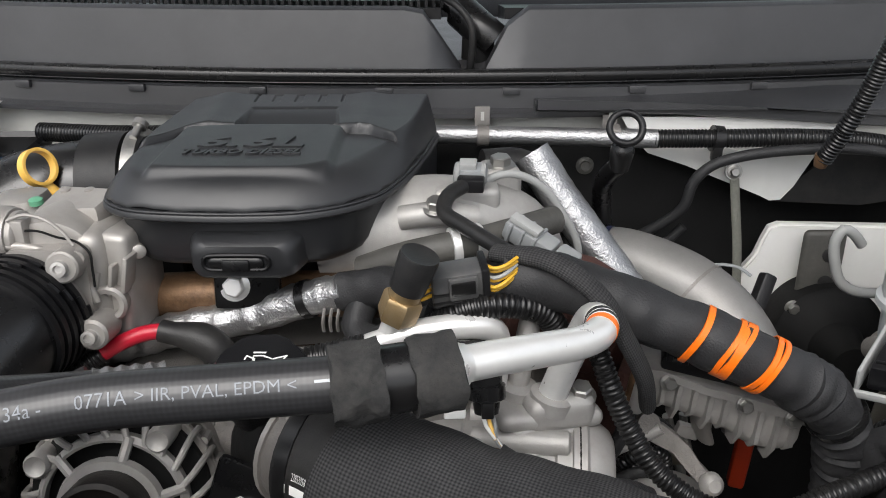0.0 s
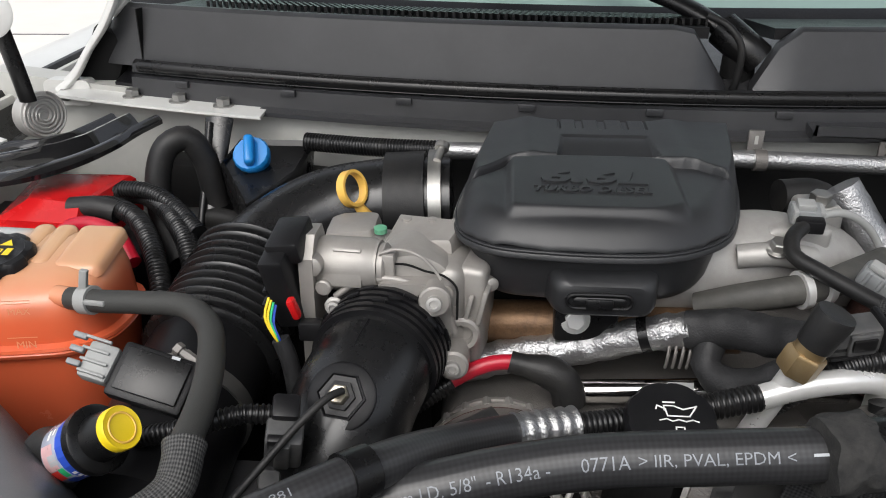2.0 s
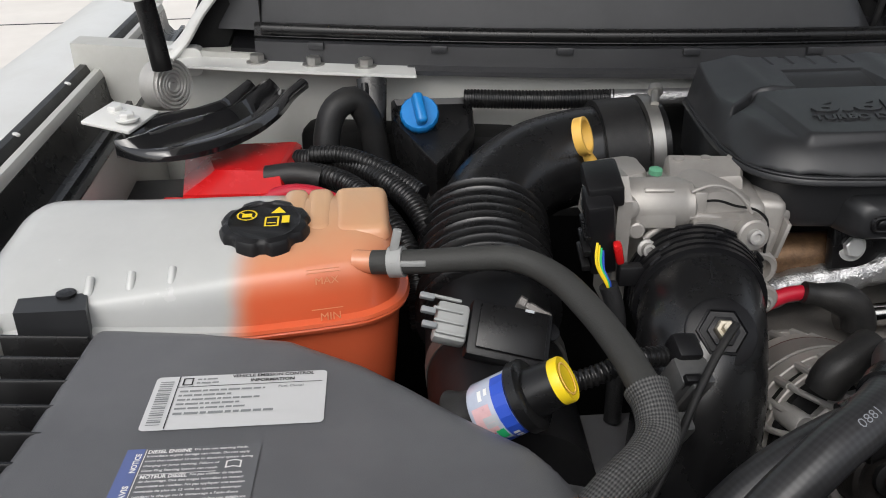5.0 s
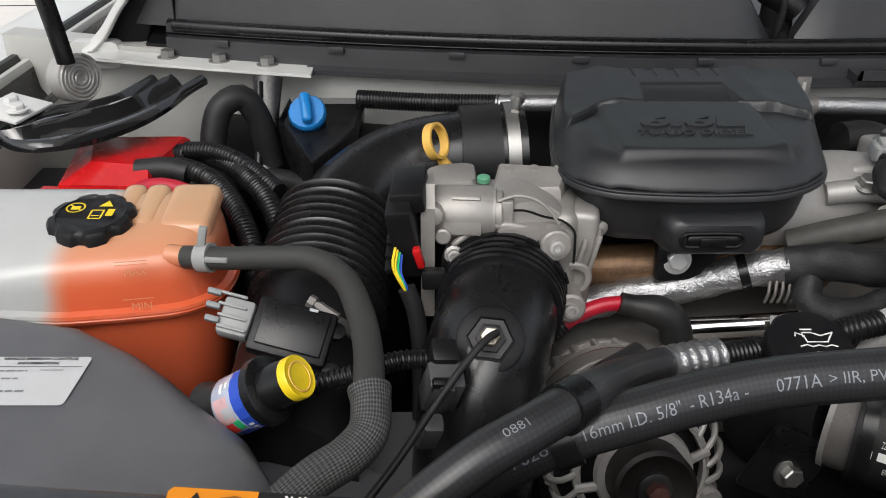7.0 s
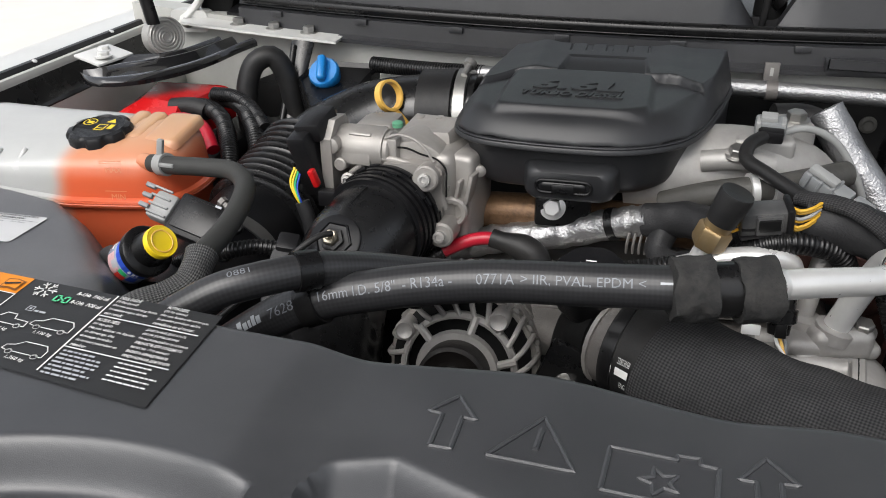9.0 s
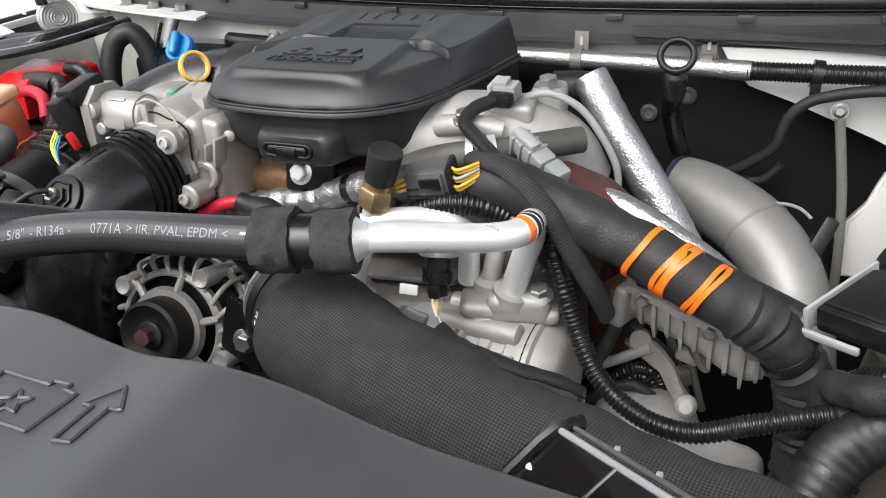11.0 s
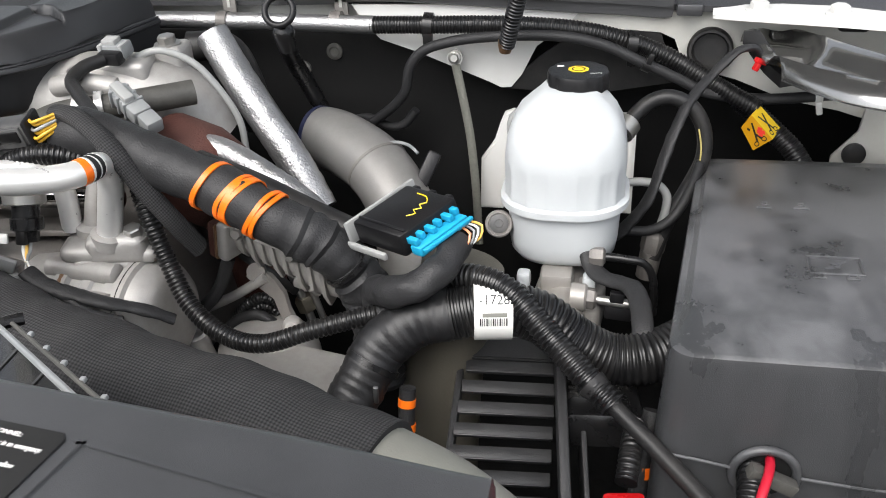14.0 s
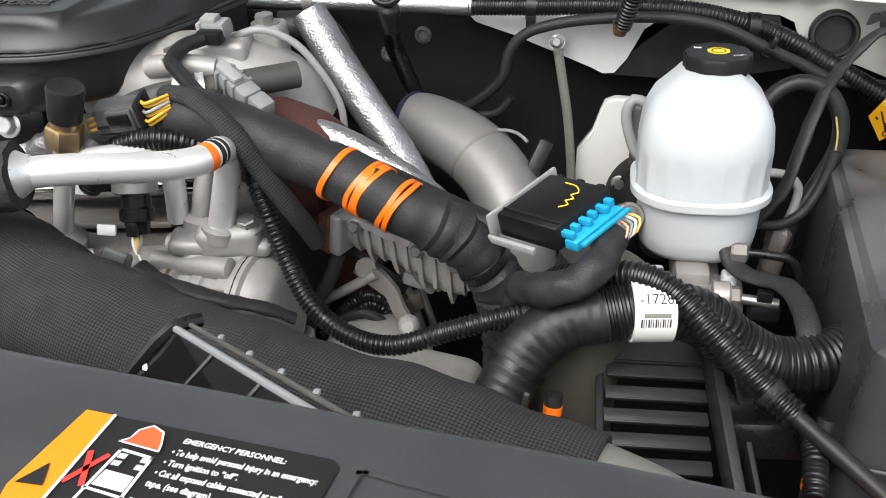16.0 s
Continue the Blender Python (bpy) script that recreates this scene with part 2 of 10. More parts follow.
DUSTYSHADED = stained("stained_shaded_plastic", (0.098, 0.099, 0.104), (0.032, 0.033, 0.035), 0.40, 0.25, 20.0, 150.0)
HEATGREY = mat("aged_grey_rubber", (0.045, 0.044, 0.040), 0.6, var=0.3, scale=50, bump=0.2, dust=0.15, dscale=20)
CONCRETE = mat("pale_concrete", (0.62, 0.59, 0.55), 0.85, var=0.10, scale=3, bump=0.4, bscale=60, dust=0.3, dscale=0.8, dustcol=(0.50, 0.47, 0.43))
SLEEVE = weave("woven_sleeve", (0.009, 0.009, 0.010), (0.054, 0.0535, 0.054), 0.0042, 0.0042, 0.85, 0.7, True, 0.2)
BRAID = weave("braided_sleeve", (0.008, 0.008, 0.009), (0.12, 0.12, 0.117), 0.0046, 0.0040, 0.62, 1.0, True, 0.35)
HOSE = weave("fabric_marked_hose", (0.017, 0.017, 0.018), (0.034, 0.034, 0.036), 0.0064, 0.0064, 0.34, 0.10, True, 0.5)
OLDRUBBER = mat("dry_grey_rubber", (0.036, 0.036, 0.034), 0.62, var=0.2, scale=50, bump=0.2, bscale=700, dust=0.15, dscale=18, dustcol=(0.06, 0.06, 0.056), spec=0.3)
COWLGREY = mat("dark_cowl_plastic", (0.027, 0.0275, 0.0295), 0.36, var=0.15, scale=16, bump=0.18, bscale=2000, dust=0.32, dscale=6, dustcol=(0.070, 0.070, 0.075), spec=0.55)
DARKPLUG = mat("dark_grey_plug", (0.055, 0.056, 0.058), 0.45, var=0.2, dust=0.2, dscale=30)
LOUVRE = mat("worn_black_louvre", (0.020, 0.020, 0.021), 0.38, var=0.25, scale=60, bump=0.25, bscale=900, dust=0.20, dscale=22, dustcol=(0.075, 0.075, 0.075))
DIRTYPIPE = mat("dirty_metal_pipe", (0.115, 0.105, 0.085), 0.42, metal=0.35, var=0.4, scale=24, bump=0.2, bscale=500, dust=0.5, dscale=12, dustcol=(0.055, 0.046, 0.034))
PADDING = mat("hood_padding", (0.05, 0.05, 0.052), 0.9, var=0.2, scale=12, bump=0.5, bscale=60)
LABELBLUE = mat("faded_blue_print", (0.09, 0.12, 0.28), 0.45, var=0.15, scale=80)
PINKPRINT = mat("faded_pink_print", (0.58, 0.36, 0.37), 0.3, var=0.2, scale=120)
PALEBRASS = mat("pale_plated_brass", (0.34, 0.31, 0.25), 0.36, metal=0.85, var=0.25, scale=120, bump=0.15)
GLASS = mat("windscreen_glass", (0.30, 0.42, 0.38), 0.05, var=0.02)


# ---- building helpers ----
V = Vector


def thing(name, at, label, category, group="", kind=""):
    ob = new(name)
    ob.location = at
    ob.empty_display_size = 0.02
    return tagged(ob, label, category, group, kind)


def root_at(ob):
    p = V((0, 0, 0))
    while ob is not None:
        p += ob.location
        ob = ob.parent
    return p


def part(name, bm, material, parent=None, label="", smooth=True, angle=40):
    """Links a bmesh, given in world metres, as one mesh under a thing or a part."""
    if parent is not None:
        bmesh.ops.translate(bm, verts=bm.verts, vec=-root_at(parent))
    me = bpy.data.meshes.new(name)
    bm.to_mesh(me)
    bm.free()
    for mt in material if isinstance(material, (list, tuple)) else (material,):
        me.materials.append(mt)
    if smooth:
        me.polygons.foreach_set("use_smooth", [True] * len(me.polygons))
        me.set_sharp_from_angle(angle=radians(angle))
    ob = new(name, me)
    ob.parent = parent
    return tagged(ob, label)


def spline(points, step):
    """A smooth line (centripetal Catmull-Rom) through the points, sampled every step metres."""
    p = [V(q) for q in points]
    p = [p[0] * 2 - p[1]] + p + [p[-1] * 2 - p[-2]]
    out = []
    for i in range(1, len(p) - 2):
        a, b, c, d = p[i - 1], p[i], p[i + 1], p[i + 2]
        t1 = max((b - a).length, 1e-6) ** 0.5
        t2 = t1 + max((c - b).length, 1e-6) ** 0.5
        t3 = t2 + max((d - c).length, 1e-6) ** 0.5
        k = max(2, int((c - b).length / step))
        for j in range(k):
            t = t1 + (t2 - t1) * j / k
            a1 = a * ((t1 - t) / t1) + b * (t / t1)
            a2 = b * ((t2 - t) / (t2 - t1)) + c * ((t - t1) / (t2 - t1))
            a3 = c * ((t3 - t) / (t3 - t2)) + d * ((t - t2) / (t3 - t2))
            b1 = a1 * ((t2 - t) / t2) + a2 * (t / t2)
            b2 = a2 * ((t3 - t) / (t3 - t1)) + a3 * ((t - t1) / (t3 - t1))
            out.append(b1 * ((t2 - t) / (t2 - t1)) + b2 * ((t - t1) / (t2 - t1)))
    out.append(p[-2])
    return out


def frames(line):
    """Length, tangent, and two crosswise axes at each point of a line; the first axis starts upright."""
    n = len(line)
    tang = [(line[min(i + 1, n - 1)] - line[max(i - 1, 0)]).normalized() for i in range(n)]
    up = V((0, 0, 1)) if abs(tang[0].z) < 0.9 else V((0, -1, 0))
    a = (up - tang[0] * up.dot(tang[0])).normalized()
    out, s = [], 0.0
    for i in range(n):
        if i:
            s += (line[i] - line[i - 1]).length
            a = (a - tang[i] * a.dot(tang[i])).normalized()
        out.append((s, tang[i], a, tang[i].cross(a)))
    return out


def sweep(line, radius, segs=16, caps=True, flat=1.0):
    """A tube along a sampled line; radius is a number or a function of the length along it."""
    bm = bmesh.new()
    uv = bm.loops.layers.uv.new("UVMap")
    fr = frames(line)
    rings, rad = [], []
    for p, (s, t, a, b) in zip(line, fr):
        r = radius(s) if callable(radius) else radius
        rad.append((s, r))
        rings.append([bm.verts.new(p + a * (r * flat * math.cos(q)) + b * (r * math.sin(q))) for q in [2 * math.pi * k / segs for k in range(segs)]])
    for i in range(len(rings) - 1):
        for k in range(segs):
            k2 = (k + 1) % segs
            f = bm.faces.new((rings[i][k], rings[i][k2], rings[i + 1][k2], rings[i + 1][k]))
            r = rad[i][1]
            for lp, (s, kk) in zip(f.loops, ((rad[i][0], k), (rad[i][0], k + 1), (rad[i + 1][0], k + 1), (rad[i + 1][0], k))):
                lp[uv].uv = (s, 2 * math.pi * rad[0][1] * kk / segs)
    if caps:
        bm.faces.new(rings[0][::-1])
        bm.faces.new(rings[-1])
    bmesh.ops.recalc_face_normals(bm, faces=bm.faces)
    return bm


def tube(points, radius, segs=16, step=0.006, caps=True, flat=1.0):
    return sweep(spline(points, step), radius, segs, caps, flat)


def ribbed(points, radius, pitch=0.0037, depth=0.0010, segs=16):
    """A corrugated tube: flat crests and narrow grooves, as split conduit has."""
    def r(s):
        c = math.cos(2 * math.pi * s / pitch)
        return radius - depth * (0.5 - 0.5 * max(-1, min(1, 1.8 * c)))
    return sweep(spline(points, pitch / 6), r, segs)


def lathe(profile, base, axis, segs=32, caps=True, wobble=None):
    """Turns (along, radius) pairs round an axis that starts at base."""
    ax = V(axis).normalized()
    side = ax.orthogonal().normalized()
    other = ax.cross(side)
    bm = bmesh.new()
    rings = []
    for h, r in profile:
        rings.append([bm.verts.new(V(base) + ax * h + (side * math.cos(q) + other * math.sin(q)) * (r * (wobble(q, h) if wobble else 1)))
                      for q in [2 * math.pi * k / segs for k in range(segs)]])
    for i in range(len(rings) - 1):
        for k in range(segs):
            k2 = (k + 1) % segs
            bm.faces.new((rings[i][k], rings[i][k2], rings[i + 1][k2], rings[i + 1][k]))
    if caps:
        bm.faces.new(rings[0][::-1])
        bm.faces.new(rings[-1])
    bmesh.ops.recalc_face_normals(bm, faces=bm.faces)
    return bm


def block(size, at, rot=(0, 0, 0), bevel=0.002, segs=2, taper=1.0):
    """A box with rounded edges, turned by degrees; taper narrows its top."""
    bm = bmesh.new()
    bmesh.ops.create_cube(bm, size=1.0)
    for v in bm.verts:
        k = taper if v.co.z > 0 else 1.0
        v.co = V((v.co.x * size[0] * k, v.co.y * size[1] * k, v.co.z * size[2]))
    if bevel:
        bmesh.ops.bevel(bm, geom=bm.edges[:], offset=bevel, segments=segs, affect="EDGES", profile=0.5)
    bmesh.ops.transform(bm, matrix=pose(*at, *rot), verts=bm.verts)
    return bm


def join(*bms):
    out = bmesh.new()
    for b in bms:
        me = bpy.data.meshes.new("tmp")
        b.to_mesh(me)
        b.free()
        out.from_mesh(me)
        bpy.data.meshes.remove(me)
    return out


def loft(loops, cap_top=True, cap_bottom=True):
    bm = bmesh.new()
    rings = [[bm.verts.new(p) for p in lp] for lp in loops]
    n = len(rings[0])
    for i in range(len(rings) - 1):
        for k in range(n):
            bm.faces.new((rings[i][k], rings[i][(k + 1) % n], rings[i + 1][(k + 1) % n], rings[i + 1][k]))
    if cap_bottom:
        bm.faces.new(rings[0][::-1])
    if cap_top:
        bm.faces.new(rings[-1])
    bmesh.ops.recalc_face_normals(bm, faces=bm.faces)
    return bm


def roughen(bm, amp, size, seed=0.0):
    """Pushes the points of a mesh about, unevenly, at about the given size."""
    for v in bm.verts:
        v.co += noise.noise_vector(v.co / size + V((seed, seed, seed))) * amp
    return bm


def smoothstep(a, b, x):
    t = max(0.0, min(1.0, (x - a) / (b - a)))
    return t * t * (3 - 2 * t)


def interp(xs, ys, x):
    return float(np.interp(x, xs, ys))


def rounded(x0, y0, x1, y1, r, n=8):
    """A rounded rectangle in plan, anticlockwise."""
    out = []
    for cx, cy, a0 in ((x1 - r, y1 - r, 0), (x0 + r, y1 - r, 90), (x0 + r, y0 + r, 180), (x1 - r, y0 + r, 270)):
        for k in range(n + 1):
            a = radians(a0 + 90 * k / n)
            out.append((cx + r * math.cos(a), cy + r * math.sin(a)))
    return out


def hexbolt(at, axis, r=0.008, h=0.007, washer=True):
    ax = V(axis).normalized()
    bm = lathe([(0, r), (h - 0.001, r), (h, r * 0.85)], V(at), ax, 6)
    if washer:
        bm = join(bm, lathe([(-0.002, r * 1.45), (0, r * 1.45), (0.0004, r * 1.35)], V(at), ax, 20))
    return bm


def slab(poly, z0, z1, bevel=0.0):
    """An upright prism over a plan outline."""
    bm = bmesh.new()
    lo = [bm.verts.new((x, y, z0)) for x, y in poly]
    hi = [bm.verts.new((x, y, z1)) for x, y in poly]
    n = len(poly)
    for k in range(n):
        bm.faces.new((lo[k], lo[(k + 1) % n], hi[(k + 1) % n], hi[k]))
    top = bm.faces.new(hi)
    bm.faces.new(lo[::-1])
    bmesh.ops.recalc_face_normals(bm, faces=bm.faces)
    if bevel:
        bmesh.ops.bevel(bm, geom=[e for e in bm.edges if all(abs(v.co.z - z1) < 1e-6 for v in e.verts)], offset=bevel, segments=2, affect="EDGES")
    return bm


def sheet(x0, x1, y0, y1, nx, ny, height, skirt=0.06):
    """A moulded sheet: height(x, y) over a grid whose y limits may depend on x; its border is folded down."""
    bm = bmesh.new()
    grid = []
    for i in range(nx + 1):
        x = x0 + (x1 - x0) * i / nx
        a, b = (y0(x) if callable(y0) else y0), (y1(x) if callable(y1) else y1)
        grid.append([bm.verts.new((x, a + (b - a) * j / ny, height(x, a + (b - a) * j / ny))) for j in range(ny + 1)])
    for i in range(nx):
        for j in range(ny):
            bm.faces.new((grid[i][j], grid[i + 1][j], grid[i + 1][j + 1], grid[i][j + 1]))
    if skirt:
        rim = [g[0] for g in grid] + grid[-1][1:] + [g[-1] for g in grid[-2::-1]] + grid[0][-2:0:-1]
        low = [bm.verts.new(v.co - V((0, 0, skirt))) for v in rim]
        n = len(rim)
        for k in range(n):
            bm.faces.new((rim[k], low[k], low[(k + 1) % n], rim[(k + 1) % n]))
    bmesh.ops.recalc_face_normals(bm, faces=bm.faces)
    return bm


# ---- the setting: ground, body shell, cowl ----
def ground():
    bm = bmesh.new()
    bmesh.ops.create_grid(bm, x_segments=8, y_segments=8, size=600)
    tagged(part("ground", bm, CONCRETE, smooth=False), "pale worn concrete parking ground", "ground", kind="structure")
    for k in range(-3, 4):
        tagged(part("expansion_joint", block((40, 0.02, 0.006), (0, 2.2 + 3.0 * k, 0.002), (0, 0, 4), 0), RUBBER, smooth=False), "dark joint between concrete slabs", "joint", kind="structure")


def cowl_y(x):
    return 0.905 + 0.22 * x * x


def strip(x0, x1, nx, section, yof=cowl_y):
    """A long moulding that follows the curve of the cowl; section gives (dy, z) pairs, closed."""
    loops = []
    for i in range(nx + 1):
        x = x0 + (x1 - x0) * i / nx
        loops.append([(x, yof(x) + dy, z) for dy, z in section])
    return loft(loops)


ground()

bay = thing("engine_bay", (0, 0.9, 0.7), "pale painted engine bay shell of a pickup truck", "vehicle body", kind="structure")
# Black floor added so the gaps between engine parts look shaded.
part("bay_floor", block((1.9, 1.6, 0.02), (0, 0.35, 0.72), bevel=0), INSULSHADE, bay)
part("underbody", block((1.70, 1.9, 0.71), (0, 0.70, 0.355), bevel=0.02), INSULSHADE, bay)
part("front_panel", block((1.90, 0.04, 0.50), (0, -0.40, 0.95), bevel=0.01), PLASTIC, bay)
# firewall: pale upper panel, dark insulation below
part("firewall_upper", strip(-0.90, 0.90, 40, [(-0.012, 1.296), (0.03, 1.296), (0.03, 1.10), (-0.012, 1.10)]), PRIMER, bay, "pale painted firewall panel")
part("firewall_insulation", strip(-0.30, 0.88, 40, [(-0.018, 1.252), (-0.013, 1.255), (-0.013, 0.73), (-0.018, 0.73)]), INSULSHADE, bay, "black firewall insulation mat")
part("firewall_lower", strip(-0.90, -0.30, 20, [(-0.03, 1.12), (-0.016, 1.125), (-0.016, 0.73), (-0.03, 0.73)]), INSULSHADE, bay)
# inner fenders
def run(section, ys, skew=0.0):
    """A moulding that runs along a fender; section gives (x, z) pairs, shifted outwards towards the rear."""
    return loft([[(x + skew * (y - 0.75), y, z) for x, z in section] for y in ys])


FY = [-0.35 + 1.85 * i / 24 for i in range(25)]
part("inner_fender", run([(-0.788, 0.74), (-0.786, 1.12), (-0.790, 1.215), (-0.797, 1.238), (-0.803, 1.238), (-0.82, 0.74)], FY, -0.04), PRIMER, bay, "pale grey inner fender panel with dust")
part("fender_gutter", run([(-0.797, 1.240), (-0.801, 1.243), (-0.806, 1.226), (-0.838, 1.222), (-0.846, 1.232), (-0.850, 1.258), (-0.853, 1.258), (-0.853, 1.19), (-0.797, 1.19)], FY, -0.04), SATIN, bay, "black gutter along the fender")
part("gutter_rib", run([(-0.818, 1.220), (-0.820, 1.230), (-0.826, 1.230), (-0.828, 1.220)], FY, -0.04), SATIN, bay)
part("fender_ridge", run([(-0.850, 1.240), (-0.851, 1.262), (-0.854, 1.267), (-0.861, 1.267), (-0.864, 1.262), (-0.865, 1.240)], FY, -0.04), PRIMER, bay, "pale metal ridge along the fender")
part("seal_strip", run([(-0.866, 1.245), (-0.867, 1.264), (-0.871, 1.271), (-0.879, 1.271), (-0.884, 1.264), (-0.885, 1.245)], FY, -0.04), RUBBER, bay, "black rubber seal strip")
for y in (0.62, 0.80, 0.98, 1.16):
    part("strip_clip", lathe([(0, 0.0035), (0.0015, 0.0035), (0.002, 0.002)], (-0.871 - 0.04 * (y - 0.75), y, 1.270), (0.4, 0, 1), 12), PAINT, bay)
part("fender_skin", run([(-0.885, 1.245), (-0.887, 1.262), (-0.93, 1.268), (-1.00, 1.25), (-1.035, 1.19), (-1.05, 0.95), (-1.04, 0.55), (-1.00, 0.55), (-0.99, 0.95)], (-0.4, 0.1, 0.6, 1.1, 1.7), -0.04), PAINT, bay, "white painted outer fender edge")
part("inner_fender", run([(0.84, 0.74), (0.84, 1.15), (0.852, 1.225), (0.912, 1.245), (0.912, 1.20), (0.87, 0.74)], FY), PRIMER, bay, "pale grey inner fender panel with dust")
part("fender_rail", run([(0.908, 1.225), (0.908, 1.256), (0.918, 1.264), (0.935, 1.262), (0.935, 1.225)], FY), PLASTIC, bay, "black seal strip along the fender rail")
part("fender_skin", run([(0.94, 1.24), (0.955, 1.262), (0.99, 1.268), (1.04, 1.25), (1.075, 1.19), (1.09, 0.95), (1.08, 0.55), (1.04, 0.55), (1.03, 0.95)], (-0.4, 0.1, 0.6, 1.1, 1.7)), PAINT, bay, "white painted outer fender edge")
# cowl
cowl = thing("cowl_panel", (0, 0.95, 1.30), "dark grey plastic cowl panel below the windscreen", "cowl panel", kind="structure")
# Added block, no known part; its black fills the dark area round the hoses.
part("heater_box", block((0.24, 0.05, 0.34), (-0.50, 0.915, 1.06), (0, 0, -12), 0.01), INSULSHADE, bay, "black block added to fill the dark space at the firewall")
part("cowl_tray", strip(-0.70, 0.86, 40, [(-0.005, 1.283), (-0.005, 1.300), (0.03, 1.306), (0.05, 1.330), (0.60, 1.325), (0.60, 1.28)]), PLASTIC, cowl)


def cowl_face(x0, x1, cut0, cut1):
    """One upright panel of the cowl with sloped ends, leaning back a little, with a ledge on top."""
    n = 36
    loops = []
    for i in range(n + 1):
        x = x0 + (x1 - x0) * i / n
        top = min(1.391, 1.322 + (x - x0 + 0.004) * cut0, 1.322 + (x1 - x + 0.004) * cut1)
        y = cowl_y(x) + 0.012
        loops.append([(x, y, 1.318), (x, y + 0.014, top - 0.004), (x, y + 0.020, top), (x, y + 0.03, top - 0.001), (x, y + 0.03, top - 0.012), (x, y + 0.03, 1.318)])
    return loft(loops)


part("panel_seam", block((0.0014, 0.030, 0.068), (-0.660, cowl_y(-0.66) + 0.0285, 1.353), (0, 0, -16), 0), INSULSHADE, cowl, smooth=False)
part("cowl_panel_face", cowl_face(-0.715, 0.022, 9, 1.45), COWLGREY, cowl, "smooth dark grey upright panel")
part("cowl_panel_face", cowl_face(0.050, 0.86, 1.95, 9), COWLGREY, cowl, "smooth dark grey upright panel")
part("seal", strip(-0.67, 0.86, 50, [(-0.010, 1.316), (-0.006, 1.326), (0.004, 1.329), (0.012, 1.322), (0.010, 1.312), (0.0, 1.310)]), SATIN, cowl, "black rubber hood seal")
part("seal_bulb", tube([(x, cowl_y(x) - 0.007, 1.3235) for x in [-0.66 + 0.08 * k for k in range(20)]], 0.0072, 12, 0.02), SATIN, cowl, "glossy black seal bulb")
part("seal_carrier", strip(-0.67, 0.86, 50, [(-0.016, 1.289), (-0.014, 1.311), (0.0, 1.314), (0.006, 1.30), (0.0, 1.286)]), COWLGREY, cowl)
for k in range(11):
    x = -0.60 + 0.135 * k
    part("seal_clip", block((0.018, 0.006, 0.008), (x, cowl_y(x) - 0.016, 1.309), (0, 0, math.degrees(math.atan(0.44 * x))), 0.001), COWLGREY, cowl)
part("trim_skirt", loft([[(x, 0.866, z), (x, 0.8635, z + 0.0015), (x, 0.8635, z + 0.0125), (x, 0.858, z + 0.0135), (x, 0.858, 1.296), (x, 0.93, 1.306), (x, 0.93, 1.296), (x, 0.870, 1.288), (x, 0.870, z)] for x, z in ((0.10, 1.2935), (0.24, 1.2895), (0.337, 1.284), (0.428, 1.278), (0.488, 1.275), (0.532, 1.2715), (0.5395, 1.2735), (0.5405, 1.279))]), COWLGREY, cowl, "grey plastic trim edge above the white firewall")
part("corner_trim", loft([[(x, y, 1.279), (x, y, 1.2855), (x, 0.93, 1.300), (x, 1.03, 1.312), (x, 1.03, 1.30), (x, 0.93, 1.286)] for x, y in ((0.541, 0.872), (0.60, 0.856), (0.65, 0.868), (0.72, 0.845), (0.86, 0.775))]), COWLGREY, cowl, "grey plastic cowl corner")
part("trim_clip", block((0.026, 0.012, 0.012), (0.556, 0.858, 1.283), (0, 2, 0), 0.002), COWLGREY, cowl)
part("lower_ledge", strip(-0.50, 0.86, 40, [(-0.03, 1.283), (-0.03, 1.288), (0.0, 1.294), (0.0, 1.284)]), COWLGREY, cowl)
for k in range(70):
    x = -0.60 + 0.0085 * k
    part("vent_slat", block((0.0035, 0.085, 0.008), (x, cowl_y(x) + 0.105, 1.385), (-5, 0, 20), 0), SATIN, cowl, smooth=False)
part("vent_bed", strip(-0.64, 0.0, 20, [(0.045, 1.375), (0.045, 1.387), (0.17, 1.376), (0.17, 1.36)]), PLASTIC, cowl)
part("vent_bed", strip(0.07, 0.80, 20, [(0.045, 1.375), (0.045, 1.387), (0.17, 1.376), (0.17, 1.36)]), PLASTIC, cowl)
screen = thing("windscreen", (0, 1.2, 1.42), "greenish tinted windscreen above the cowl", "windscreen", kind="structure")
part("pane", strip(-0.75, 0.85, 30, [(0.185, 1.362), (0.75, 1.72), (0.75, 1.725), (0.18, 1.367)]), GLASS, screen)
part("dark_band", strip(-0.75, 0.85, 30, [(0.165, 1.362), (0.178, 1.374), (0.200, 1.384), (0.205, 1.370)]), PLASTIC, screen)

hood = thing("hood", (0, 1.12, 1.62), "raised white hood with a dark padded underside", "hood", kind="structure")
part("hood_skin", block((1.66, 1.50, 0.012), (0, 0.563, 2.122), (-42, 0, 0), 0.004), PAINT, hood)
part("hood_padding", block((1.46, 1.30, 0.020), (0, 0.550, 2.106), (-42, 0, 0), 0.006), PADDING, hood)

# ---- front covers ----
BX = (-0.58, -0.57, -0.43, -0.30, -0.21, -0.11, -0.03, 0.06, 0.13, 0.20, 0.28, 0.37, 0.45)
BY = (0.270, 0.277, 0.262, 0.246, 0.240, 0.252, 0.234, 0.228, 0.208, 0.199, 0.189, 0.178, 0.165)


def cover_back(x):
    return sum(interp(BX, BY, x + d) for d in (-0.02, -0.01, 0, 0.01, 0.02)) / 5


